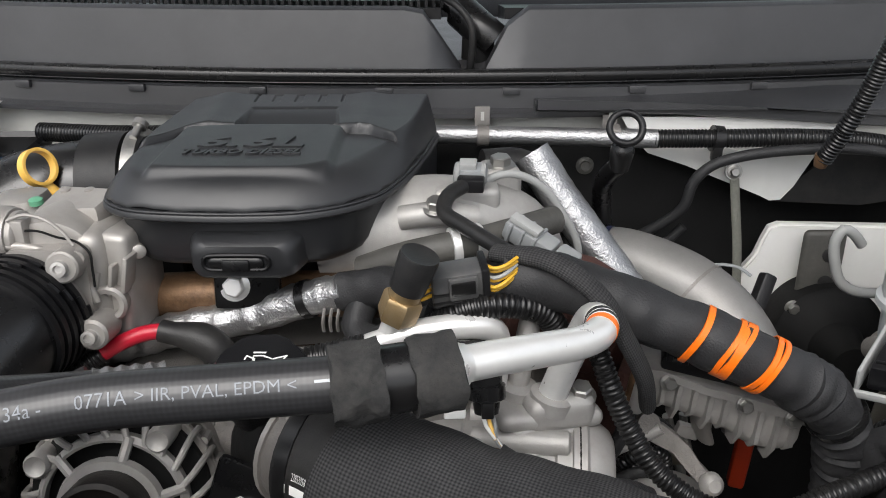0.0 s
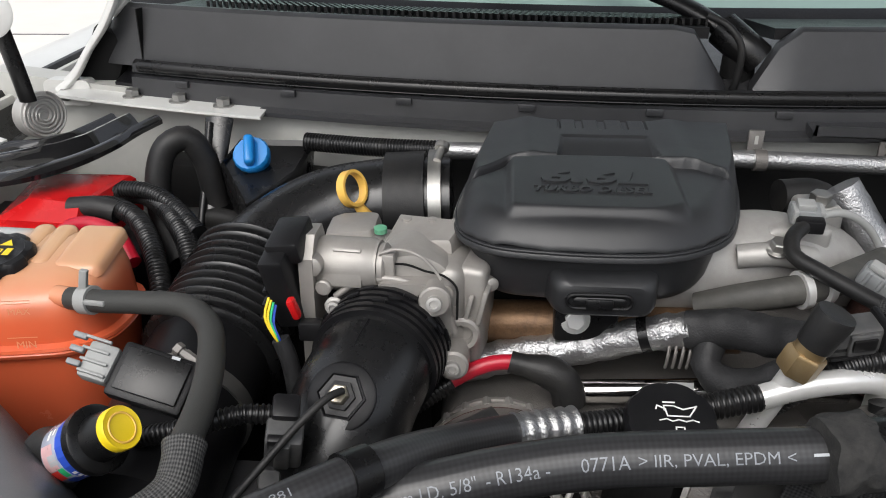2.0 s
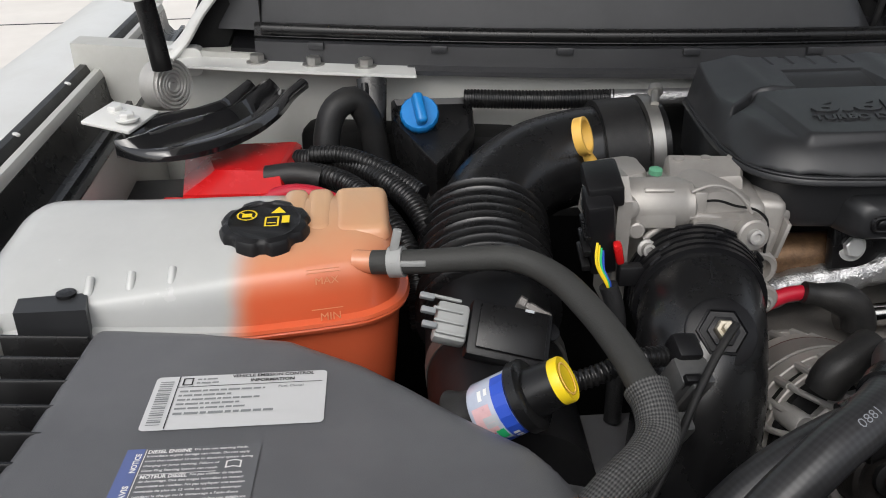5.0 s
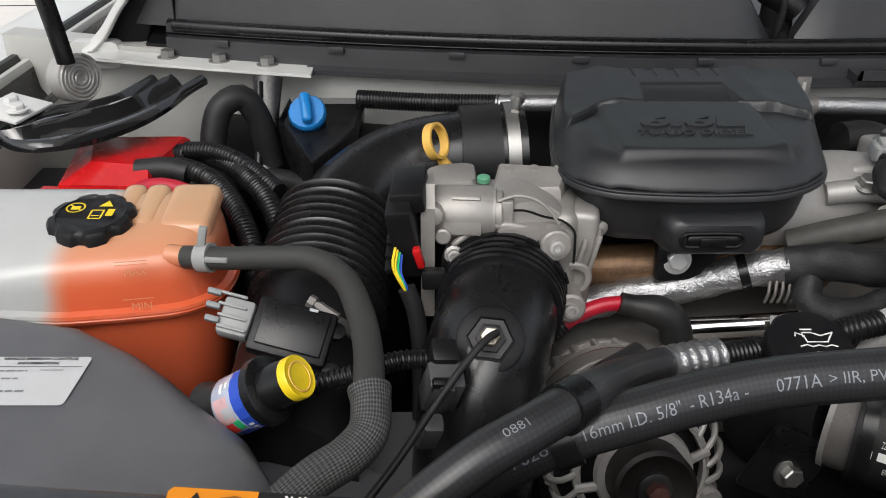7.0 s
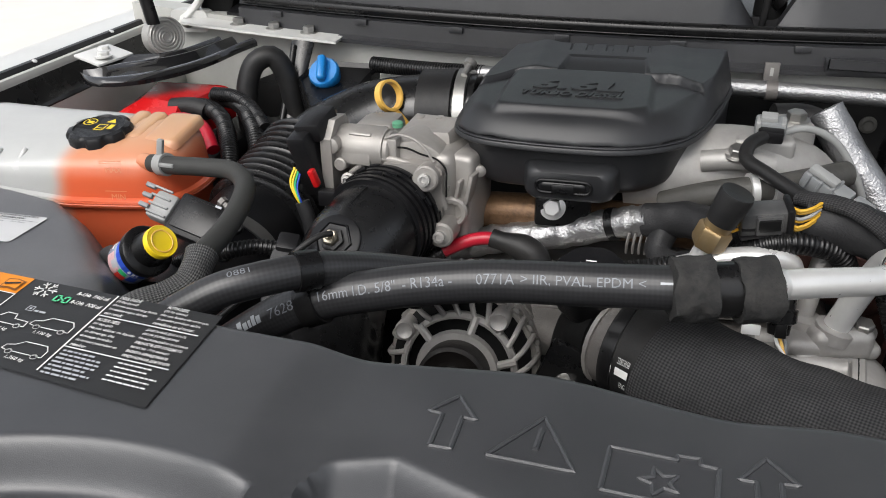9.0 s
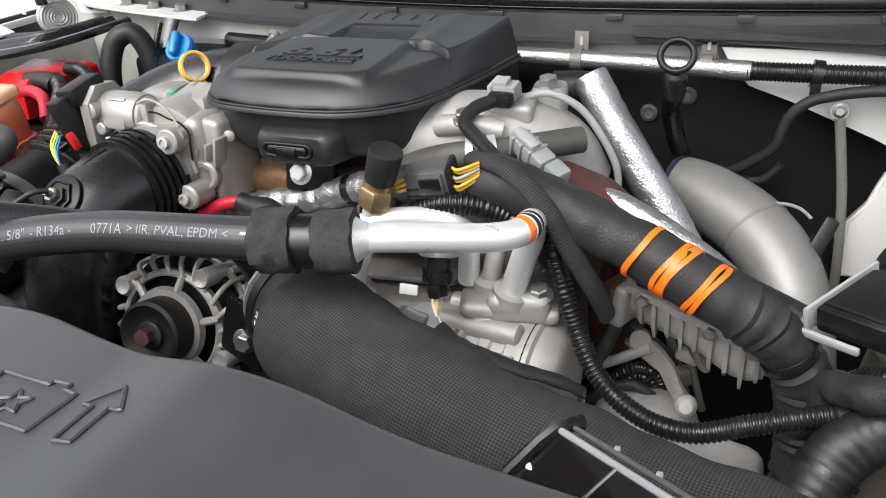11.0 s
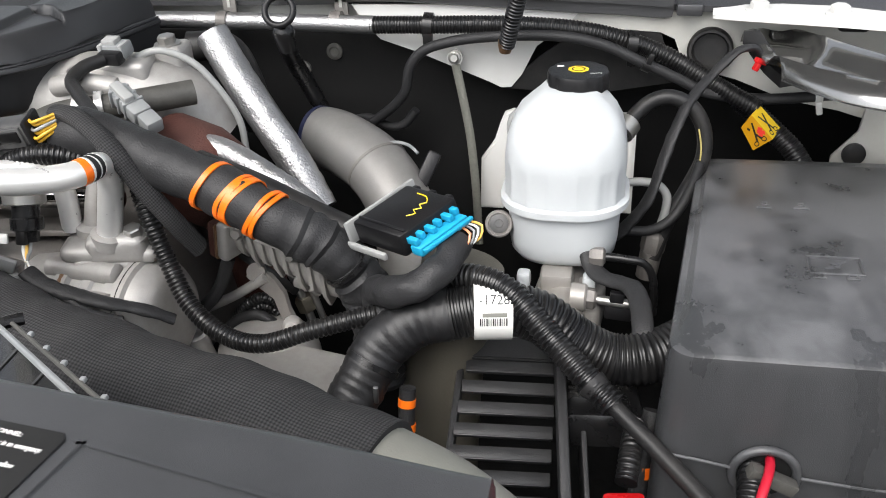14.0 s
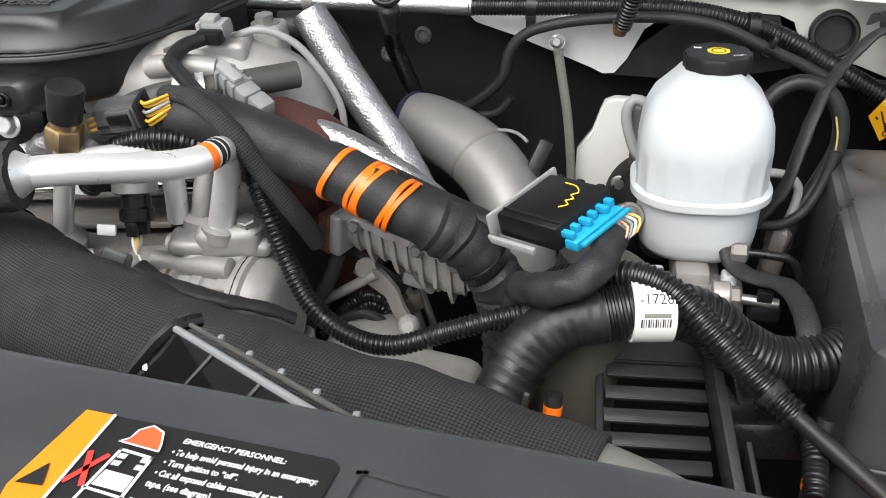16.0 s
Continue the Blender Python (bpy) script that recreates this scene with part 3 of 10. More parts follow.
def cover_z(x, y):
    z = 1.288
    z -= 0.020 * (1 - smoothstep(-0.578, -0.560, x))
    b = cover_back(x) - y
    z -= 0.012 * (1 - smoothstep(0.0, 0.012, b)) ** 2
    # hollows along the front
    f1 = 0.137 - 2.4 * (x + 0.285) ** 2 if -0.40 < x < -0.225 else -1
    f2 = 0.163 - 0.35 * abs(x + 0.17) - 18 * max(0, -0.195 - x) ** 2 * 10 if -0.235 <= x < 0.12 else -1
    f = max(f1, f2)
    z -= 0.022 * smoothstep(0.0, 0.016, f - y)
    # shallow dip between the two raised halves
    z -= 0.006 * smoothstep(-0.245, -0.205, x) * (1 - smoothstep(-0.03, 0.03, x))
    return z


cover = thing("radiator_cover", (-0.06, 0.1, 1.28), "matt black moulded plastic radiator cover with labels", "cover")
HOLE = (-0.402, 0.158, 0.019, 0.014)


def pierce(bm, cx, cy, rx, ry):
    """Cuts a clean oval hole into a moulded sheet."""
    def d(v):
        return math.hypot((v.co.x - cx) / rx, (v.co.y - cy) / ry)
    inner = [f for f in bm.faces if all(d(v) < 1.0 and v.co.z > 1.2 for v in f.verts)]
    rim = {v for f in inner for v in f.verts if any(g not in inner for g in v.link_faces)}
    bmesh.ops.delete(bm, geom=inner, context="FACES")
    for v in rim:
        if v.is_valid:
            k = 1.0 / max(0.2, d(v))
            v.co.x, v.co.y = cx + (v.co.x - cx) * k, cy + (v.co.y - cy) * k
    return bm


part("cover_moulding", pierce(sheet(-0.58, 0.445, -0.22, cover_back, 400, 190, cover_z, 0.07), *HOLE), COVER, cover)
hz = cover_z(HOLE[0], HOLE[1])
part("hole_collar", loft([[(HOLE[0] + HOLE[2] * k * math.cos(q), HOLE[1] + HOLE[3] * k * math.sin(q), cover_z(HOLE[0] + HOLE[2] * k * math.cos(q), HOLE[1] + HOLE[3] * k * math.sin(q)) + h) for q in [2 * math.pi * n / 48 for n in range(48)]] for k, h in ((1.06, -0.0012), (1.05, 0.0008), (1.0, 0.0008), (0.98, -0.001), (0.97, -0.03), (1.04, -0.03), (1.06, -0.0012))], False, False), COVER, cover)
part("hole_floor", block((0.06, 0.05, 0.004), (HOLE[0], HOLE[1], hz - 0.05), bevel=0), INSULSHADE, cover)


def side_cover_z(x, y):
    edge = min(interp((-0.95, -0.72, -0.66, -0.60, -0.555, -0.53, -0.50, -0.47, -0.44, -0.425, -0.41), (0.525, 0.522, 0.512, 0.497, 0.482, 0.467, 0.445, 0.415, 0.36, 0.29, 0.18), x) - y, -0.405 - x)
    wide = interp((-0.60, -0.50), (0.040, 0.090), x)
    z = 1.238 - 0.12 * (1 - smoothstep(-0.020, wide, edge)) ** 2
    z += 0.006 * smoothstep(0.40, 0.30, y)
    apron = 1.166 - 0.34 * max(0.0, x + 0.47) - 0.12 * smoothstep(0.435, 0.50, y + 0.10 * max(0.0, x + 0.45)) - 0.10 * smoothstep(-0.375, -0.34, x)
    z = max(z, apron + 0.0004 * math.exp(-abs(z - apron) * 120)) if x > -0.52 else z
    z -= 0.06 * (1 - smoothstep(-0.745, -0.715, x - 0.28 * min(0.0, y - 0.50) * 0.25)) ** 2
    return z


side_cover = thing("air_box_cover", (-0.7, 0.35, 1.2), "matt black plastic air box cover with two labels", "cover")
part("cover_moulding", sheet(-0.782, -0.340, -0.20, 0.530, 150, 180, side_cover_z, 0.10), SIDECOVER, side_cover)


for k in range(6):
    y = 0.488 - 0.0245 * k
    part("edge_fin", loft([[(-0.780 + 0.007 * k, y - w, z), (-0.780 + 0.007 * k, y + w, z), (-0.728 + 0.006 * k, y + w * 0.3, z - 0.004), (-0.728 + 0.006 * k, y - w * 0.3, z - 0.004)] for z, w in ((1.205, 0.003), (1.2395, 0.002), (1.2405, 0.001))]), SATIN, side_cover)
bracket = thing("tank_bracket", (-0.75, 0.528, 1.235), "black plastic bracket screwed beside the coolant tank", "bracket")
part("bracket_plate", loft([[(x, y, z) for x, y in ((-0.775, 0.500), (-0.730, 0.500), (-0.736, 0.527), (-0.762, 0.548), (-0.782, 0.542))] for z in (1.205, 1.247, 1.249)]), BOXBLACK, bracket)
part("screw", lathe([(0, 0.0065), (0.002, 0.0065), (0.0025, 0.003)], (-0.748, 0.521, 1.249), (0, 0, 1), 16), SATIN, bracket)

# ---- resonator box ----
BOX_RIM = [(-0.238, 0.790, 0), (-0.247, 0.740, 0), (-0.255, 0.680, 0), (-0.257, 0.632, 0), (-0.249, 0.598, 0), (-0.226, 0.578, 0), (-0.185, 0.570, 0), (-0.139, 0.568, 0), (-0.100, 0.572, 0), (-0.070, 0.586, 0), (-0.046, 0.610, 0), (-0.028, 0.655, 0), (-0.013, 0.720, 0), (-0.002, 0.790, 0)]
box_line = spline(BOX_RIM, 0.006)


def box_loop(z, inset, slope=0.0):
    """The plan of the air box: round at the front, square at the back; inset draws it inwards, less at the back."""
    out = []
    for p in box_line:
        q = V((min(max(p.x, -0.185), -0.085), max(p.y, 0.645), 0))
        d = (q - p).normalized() if (q - p).length > 1e-5 else V((0, 0, 0))
        k = inset * (1 - 0.92 * smoothstep(0.63, 0.70, p.y)) if inset > 0.003 else inset
        r = p + d * k
        fall = 0.011 * smoothstep(-0.195, -0.250, r.x) * smoothstep(0.64, 0.70, r.y) * smoothstep(1.293, 1.31, z)
        out.append((r.x, r.y, z + slope * (r.y - 0.61) - fall))
    return out


box = thing("air_resonator_box", (-0.13, 0.68, 1.25), "black plastic air resonator box with embossed lettering", "engine cover")
part("box_base", loft([box_loop(1.238, 0.036), box_loop(1.2395, 0.025), box_loop(1.243, 0.020), box_loop(1.250, 0.016), box_loop(1.268, 0.012), box_loop(1.286, 0.009)]), BOXBLACK, box)
part("box_lid", loft([box_loop(1.283, 0.003), box_loop(1.2835, -0.001), box_loop(1.2845, -0.002), box_loop(1.287, -0.002), box_loop(1.2885, -0.001), box_loop(1.289, 0.0015), box_loop(1.2905, 0.0018), box_loop(1.291, 0.000)]), BOXBLACK, box)
part("lid_bead", sweep([V(p) for p in box_loop(1.2898, 0.0006)], 0.0013, 8), BOXBLACK, box)


SHOULDER = ((-0.252, -0.241, -0.210, -0.202, -0.194, -0.172, -0.095, -0.080, -0.068, -0.060, -0.036, -0.026), (0.664, 0.672, 0.702, 0.697, 0.700, 0.703, 0.703, 0.698, 0.692, 0.695, 0.674, 0.668))
FRONT = ((-0.2565, -0.255, -0.249, -0.238, -0.226, -0.205, -0.185, -0.162, -0.139, -0.118, -0.100, -0.084, -0.070, -0.058, -0.046, -0.037, -0.028, -0.013, -0.003),
         (0.640, 0.612, 0.598, 0.586, 0.578, 0.573, 0.570, 0.5685, 0.568, 0.5695, 0.572, 0.578, 0.586, 0.597, 0.610, 0.630, 0.655, 0.720, 0.786))


def lid_front(x):
    return interp(*FRONT, x) + 0.0012


def lid_back(x):
    return interp((-0.2565, -0.255, -0.247, -0.238), (0.650, 0.68, 0.74, 0.787), x)


rim_points = np.array([(p.x, p.y) for p in spline(BOX_RIM, 0.0006)])


def shoulder_line(x):
    return sum(interp(*SHOULDER, x + d) for d in (-0.005, -0.0025, 0, 0.0025, 0.005)) / 5


def lid_height(x, y):
    """The lid: a domed top with the lettered panel, two shoulders parted by a groove, and the grip recess."""
    e = float(np.sqrt(((rim_points - (x, y)) ** 2).sum(axis=1).min()))
    wide = 0.027 - 0.017 * smoothstep(0.62, 0.71, y)
    t = min(1.0, e / wide)
    z = 1.291 + 0.0215 * (1 - (1 - t) ** 2.2) + 0.05 * (y - 0.61) * t - 0.006 * smoothstep(-0.195, -0.250, x) * smoothstep(0.64, 0.70, y)
    panel = smoothstep(-0.219, -0.211, x) * smoothstep(-0.076, -0.084, x) * smoothstep(0.588, 0.596, y)
    h = 0.0058 * panel
    slope = (shoulder_line(x + 0.001) - shoulder_line(x - 0.001)) / 0.002
    d = (y - shoulder_line(x)) / math.sqrt(1 + slope * slope)
    back = smoothstep(-0.0008, 0.0022, d)
    ridge = math.exp(-((x + 0.197) / 0.012) ** 2) + math.exp(-((x + 0.066) / 0.012) ** 2)
    rear = 0.0055 + 0.0024 * ridge + 0.025 * max(0.0, y - 0.72)
    h = h * (1 - back) + rear * back
    h -= 0.0044 * math.exp(-((d + 0.0012) / 0.0016) ** 2) * smoothstep(0.010, 0.018, e)
    lean = 0.12 * (y - 0.72)
    u = smoothstep(-0.172 + lean, -0.1685 + lean, x) * smoothstep(-0.086 - lean, -0.0895 - lean, x)
    v = smoothstep(0.7025, 0.7040, y) * smoothstep(0.7490, 0.7475, y)
    floor = -0.0030 + 0.0075 * smoothstep(0.706, 0.746, y)
    slot = smoothstep(-0.157, -0.153, x) * smoothstep(-0.103, -0.107, x) * smoothstep(0.703, 0.704, y) * smoothstep(0.7125, 0.711, y)
    h = h * (1 - u * v) + (floor - 0.005 * slot) * u * v
    if y > 0.764 and -0.170 < x < -0.088 and math.cos((x + 0.129) * 2 * math.pi / 0.021) > 0.55:
        h -= 0.0016
    return z + h * smoothstep(0.3, 1.0, t)


part("lid_top", sheet(-0.2565, -0.003, lid_front, lid_back, 220, 170, lid_height, 0.002), BOXBLACK, box, angle=50)
part("latch_frame", loft([[(x, y, z) for x, z in rounded(-0.142 - w, 1.2555 - hh_, -0.142 + w, 1.2555 + hh_, 0.010)] for y, w, hh_ in ((0.600, 0.045, 0.019), (0.574, 0.040, 0.0165), (0.566, 0.037, 0.0145), (0.5625, 0.033, 0.0115))]), BOXBLACK, box)
latch = part("latch", tube([(-0.146 + 0.0185 * cx + 0.0055 * math.cos(q), 0.5615, 1.2552 + 0.0055 * math.sin(q)) for cx, q in [(1, -1.57 + 0.392 * k) for k in range(9)] + [(-1, 1.57 + 0.392 * k) for k in range(9)] + [(1, -1.57)]], 0.0016, 8, 0.003), SATIN, box)
part("latch_bar", loft([[(x, y, z) for x, z in rounded(-0.146 - w, 1.2552 - t, -0.146 + w, 1.2552 + t, t * 0.95, 4)] for y, w, t in ((0.566, 0.020, 0.0042), (0.560, 0.020, 0.0038), (0.5590, 0.0185, 0.0025))]), SATIN, latch)
part("latch_key", block((0.020, 0.004, 0.0085), (-0.146, 0.5595, 1.2540), (-6, 0, 0), 0.0012), SATIN, latch)

# ---- intake duct ----
duct = thing("intake_duct", (-0.42, 0.66, 1.17), "black plastic intake elbow with ribbed bellows", "air duct")
part("elbow", tube([(-0.268, 0.772, 1.246), (-0.33, 0.770, 1.243), (-0.390, 0.757, 1.234), (-0.434, 0.722, 1.215), (-0.448, 0.685, 1.199)], 0.046, 28), DUCTBLACK, duct)
part("cuff", tube([(-0.292, 0.771, 1.245), (-0.330, 0.770, 1.243)], 0.0515, 32, 0.01), RUBBER, duct)
bell = spline([(-0.446, 0.700, 1.205), (-0.452, 0.65, 1.190), (-0.457, 0.58, 1.175)], 0.0012)
part("bellows", sweep(bell, lambda s: 0.0475 + 0.0113 * (0.5 - 0.5 * math.cos(2 * math.pi * s / 0.0112)) ** 0.55, 48), DUCTBLACK, duct)
part("sensor_housing", tube([(-0.457, 0.585, 1.176), (-0.460, 0.52, 1.165), (-0.462, 0.42, 1.15)], 0.051, 32), PLASTIC, duct)
part("hose_clamp", tube([(-0.4585, 0.535, 1.1675), (-0.459, 0.522, 1.165)], 0.0528, 36, 0.006), STEEL, duct, "steel worm-drive hose clamp")
part("clamp_band", tube([(-0.2765, 0.7717, 1.2455), (-0.2885, 0.7713, 1.2450)], 0.0528, 36, 0.006), STEEL, duct, "steel worm-drive hose clamp")
part("clamp_screw", lathe([(0, 0.004), (0.014, 0.004), (0.014, 0.007), (0.02, 0.007)], (-0.281, 0.752, 1.296), (0.1, 0.35, 0.25), 12), STEEL, duct)

# ---- coolant tank ----
def tank_plan(grow):
    pts = [(-0.800, 0.502), (-0.722, 0.512), (-0.640, 0.527), (-0.580, 0.536), (-0.548, 0.545), (-0.529, 0.566), (-0.526, 0.610), (-0.536, 0.640), (-0.60, 0.652), (-0.70, 0.654), (-0.80, 0.652), (-0.815, 0.63), (-0.815, 0.53)]
    c = V((-0.67, 0.59, 0))
    out = []
    for p in spline([(x, y, 0) for x, y in pts + pts[:1]], 0.008)[:-1]:
        d = (V((min(max(p.x, -0.76), -0.575), 0.59, 0)) - p).normalized()
        out.append(p - d * grow)
    return out


def tank_loop(z, grow, top=0.0):
    """One level of the tank; its seam climbs towards the fender and its top falls towards the front."""
    out = []
    for p in tank_plan(grow):
        seam = 0.22 * max(0.0, min(0.12, -0.636 - p.x)) * smoothstep(1.262, 1.19, z)
        out.append((p.x, p.y, z + seam + top * 0.16 * (p.y - 0.59)))
    return out


def tank_plastic():
    """Milky plastic; orange coolant shows through the chamber on one side, up to its level."""
    m = mat("milky_tank_plastic", (0.44, 0.445, 0.435), 0.24, var=0.10, scale=16, sub=0.2, spec=0.5, bump=0.05, bscale=120)
    n, l = m.node_tree.nodes, m.node_tree.links
    b = n["Principled BSDF"]
    white = b.inputs["Base Color"].links[0].from_socket
    tc = n.new("ShaderNodeTexCoord")
    sep = n.new("ShaderNodeSeparateXYZ")
    wob = n.new("ShaderNodeTexNoise")
    wob.inputs["Scale"].default_value = 26
    l.new(tc.outputs["Object"], wob.inputs["Vector"])
    add = n.new("ShaderNodeVectorMath")
    add.operation = "MULTIPLY_ADD"
    l.new(wob.outputs["Color"], add.inputs[0])
    add.inputs[1].default_value = (0.012, 0.012, 0.012)
    l.new(tc.outputs["Object"], add.inputs[2])
    l.new(add.outputs[0], sep.inputs[0])
    lean = n.new("ShaderNodeMath")
    lean.operation = "MULTIPLY_ADD"
    l.new(sep.outputs["Y"], lean.inputs[0])
    lean.inputs[1].default_value = -0.25
    l.new(sep.outputs["X"], lean.inputs[2])
    last = white
    for sock, lo, hi, colour in ((None, 0.040, 0.066, (0.52, 0.33, 0.19)), ("Z", 0.162, 0.112, (0.62, 0.115, 0.046))):
        mr = n.new("ShaderNodeMapRange")
        mr.interpolation_type = "SMOOTHSTEP"
        mr.inputs[1].default_value, mr.inputs[2].default_value = lo, hi
        l.new(lean.outputs[0] if sock is None else sep.outputs[sock], mr.inputs[0])
        fac = mr.outputs[0]
        if sock:
            mul = n.new("ShaderNodeMath")
            mul.operation = "MULTIPLY"
            l.new(mr.outputs[0], mul.inputs[0])
            l.new(first, mul.inputs[1])
            fac = mul.outputs[0]
        else:
            first = fac
        mx = n.new("ShaderNodeMix")
        mx.data_type = "RGBA"
        mx.inputs[7].default_value = (*colour, 1)
        l.new(fac, mx.inputs[0])
        l.new(last, mx.inputs[6])
        last = mx.outputs[2]
    l.new(last, b.inputs["Base Color"])
    return m


TANKMAT = tank_plastic()
tank = thing("coolant_tank", (-0.67, 0.60, 1.12), "milky plastic coolant tank half full of orange coolant", "tank")
part("tank_body", loft([tank_loop(1.105, -0.012), tank_loop(1.12, -0.008), tank_loop(1.150, -0.005), tank_loop(1.203, -0.001), tank_loop(1.2045, 0.005), tank_loop(1.2075, 0.0062), tank_loop(1.2085, 0.0050), tank_loop(1.2095, 0.0060), tank_loop(1.2120, 0.0050), tank_loop(1.2135, -0.001), tank_loop(1.230, -0.0025),
                        tank_loop(1.243, -0.0040, 0.2), tank_loop(1.251, -0.0070, 0.5), tank_loop(1.2570, -0.0120, 0.8), tank_loop(1.261, -0.020, 1), tank_loop(1.2635, -0.031, 1), tank_loop(1.2640, -0.050, 1)]), TANKMAT, tank)
for k in range(3):
    x = -0.735 + 0.026 * k
    y = 0.5125 + 0.19 * (x + 0.722)
    part("tank_rib", sweep([V((x, y + 0.0095, 1.210)), V((x, y + 0.0100, 1.235)), V((x, y + 0.0135, 1.248)), V((x, y + 0.023, 1.255))], lambda s: 0.0058 - 0.06 * s, 12), TANKMAT, tank)
for x0, x1, y0_ in ((-0.610, -0.596, 0.596), (-0.592, -0.577, 0.580), (-0.571, -0.536, 0.578)):
    part("tank_lobe", loft([[(x, y, 1.2575 + h + 0.16 * (y - 0.59)) for x, y in rounded(x0 - d, y0_ - d, x1 + d, 0.636 + d, min(0.0055 + max(0, d), (x1 - x0) / 2 + d - 0.0003), 6)] for h, d in ((-0.002, 0.0035), (0.003, 0.0025), (0.0058, 0.0008), (0.0072, -0.0016), (0.0076, -0.0040))]), TANKMAT, tank, angle=60)
part("neck_web", tube([(-0.600, 0.544, 1.206), (-0.598, 0.541, 1.225), (-0.597, 0.546, 1.244)], 0.0024, 8), TANKMAT, tank)
part("filler_neck", lathe([(0, 0.028), (0.012, 0.028)], (-0.623, 0.586, 1.242), (0, -0.1, 1), 28), TANKMAT, tank)
cap = part("tank_cap", lathe([(0, 0.030), (0.002, 0.033), (0.018, 0.033), (0.021, 0.031), (0.022, 0.026), (0.0205, 0.025)], (-0.623, 0.585, 1.2485), (0, -0.12, 1), 96, wobble=lambda q, h: 1 - 0.095 * smoothstep(0.0, 0.95, math.cos(8 * q)) if h < 0.0215 else 1), PLASTIC, tank, "black ridged coolant cap with yellow symbols")
part("spout", tube([(-0.560, 0.556, 1.247), (-0.528, 0.549, 1.247)], 0.0085, 14), TANKMAT, tank)

# ---- battery terminal cover ----
red = thing("battery_terminal_cover", (-0.67, 0.79, 1.2), "red plastic battery terminal cover", "battery cover")
part("cover_shell", loft([[(-0.716, 0.732, 1.20), (-0.620, 0.712, 1.20), (-0.612, 0.842, 1.20), (-0.733, 0.842, 1.20)], [(-0.714, 0.735, 1.230), (-0.623, 0.716, 1.236), (-0.614, 0.838, 1.238), (-0.730, 0.838, 1.232)], [(-0.690, 0.750, 1.244), (-0.627, 0.734, 1.246), (-0.618, 0.834, 1.2425), (-0.712, 0.826, 1.244)], [(-0.687, 0.753, 1.2465), (-0.630, 0.738, 1.2485), (-0.622, 0.830, 1.2445), (-0.707, 0.822, 1.2465)], [(-0.683, 0.757, 1.2470), (-0.634, 0.742, 1.2490), (-0.626, 0.826, 1.2450), (-0.703, 0.818, 1.2470)]]), RED, red, angle=14)
part("cover_wing", loft([[(x, y, z) for x, y in ((-0.735, 0.718), (-0.700, 0.722), (-0.698, 0.742), (-0.733, 0.745))] for z in (1.20, 1.2235, 1.2245)]), RED, red)
part("lower_flap", block((0.12, 0.05, 0.012), (-0.715, 0.728, 1.206), (0, 0, 4), 0.004), RED, red)
batt = thing("battery", (-0.69, 0.80, 1.0), "black battery under the red terminal cover", "battery")
part("battery_case", block((0.22, 0.17, 0.18), (-0.69, 0.80, 1.10), bevel=0.006), PLASTIC, batt)
# ---- casting, filter elbow and alternator ----
throttle = thing("egr_throttle_body", (-0.31, 0.6, 1.2), "bare cast aluminium throttle body with bolts", "engine casting")
part("main_casting", block((0.098, 0.070, 0.085), (-0.288, 0.612, 1.230), (0, 0, -12), 0.010, 3, 0.95), CAST, throttle)
part("top_boss", loft([[V(p) + V((0, 0, h)) + (V((-0.283, 0.622, 1.28)) - V(p)) * k for p in ((-0.314, 0.612, 1.270), (-0.258, 0.600, 1.277), (-0.247, 0.628, 1.284), (-0.305, 0.648, 1.280))] for h, k in ((-0.035, -0.06), (-0.004, 0.0), (0.003, 0.03), (0.0055, 0.10))]), CAST, throttle)
part("bore_shell", lathe([(-0.03, 0.040), (0.020, 0.040), (0.026, 0.037), (0.028, 0.030)], (-0.288, 0.600, 1.243), (0.03, -1, 0.05), 40), CAST, throttle)
part("bore_ridge", tube([(-0.311, 0.570, 1.2845), (-0.297, 0.569, 1.2895), (-0.282, 0.568, 1.2860), (-0.271, 0.567, 1.277), (-0.264, 0.566, 1.267)], 0.0014, 8, 0.004), CAST, throttle)
part("split_line", tube([(-0.306, 0.5695, 1.2765), (-0.290, 0.5690, 1.2770), (-0.276, 0.568, 1.2725), (-0.262, 0.566, 1.2700), (-0.2525, 0.564, 1.262), (-0.2515, 0.562, 1.250), (-0.2515, 0.561, 1.236)], 0.0010, 6, 0.004), INSULSHADE, throttle)
part("cover_arm", loft([[(x, y, z) for x, z in rounded(-0.312, 1.254, -0.2545, 1.2655, 0.0055, 5)] for y in (0.580, 0.5595, 0.5585)]), CAST, throttle)
part("arm_pad", lathe([(0, 0.0125), (0.016, 0.0120), (0.0175, 0.0105)], (-0.268, 0.566, 1.2545), (0.02, -1, 0.12), 28), CAST, throttle)
part("arm_drop", loft([[(x, y, z) for x, z in rounded(-0.276, 1.205, -0.256, 1.258, 0.008, 5)] for y in (0.585, 0.5640, 0.5625)]), CAST, throttle)
part("side_wall", block((0.026, 0.060, 0.088), (-0.240, 0.606, 1.226), (0, 4, -10), 0.006, 3, 0.9), CAST, throttle)
part("lower_boss", lathe([(0, 0.015), (0.026, 0.0145), (0.028, 0.0125), (0.0275, 0.009), (0.020, 0.0085)], (-0.249, 0.596, 1.216), (0.03, -1, 0.05), 28), CAST, throttle)
part("lower_foot", lathe([(0, 0.013), (0.025, 0.012), (0.027, 0.010)], (-0.254, 0.572, 1.201), (0.02, -1, 0.1), 24), CAST, throttle)
part("side_stud", lathe([(0, 0.0055), (0.010, 0.0055), (0.011, 0.004)], (-0.230, 0.596, 1.252), (0.5, -1, 0.1), 16), CAST, throttle)
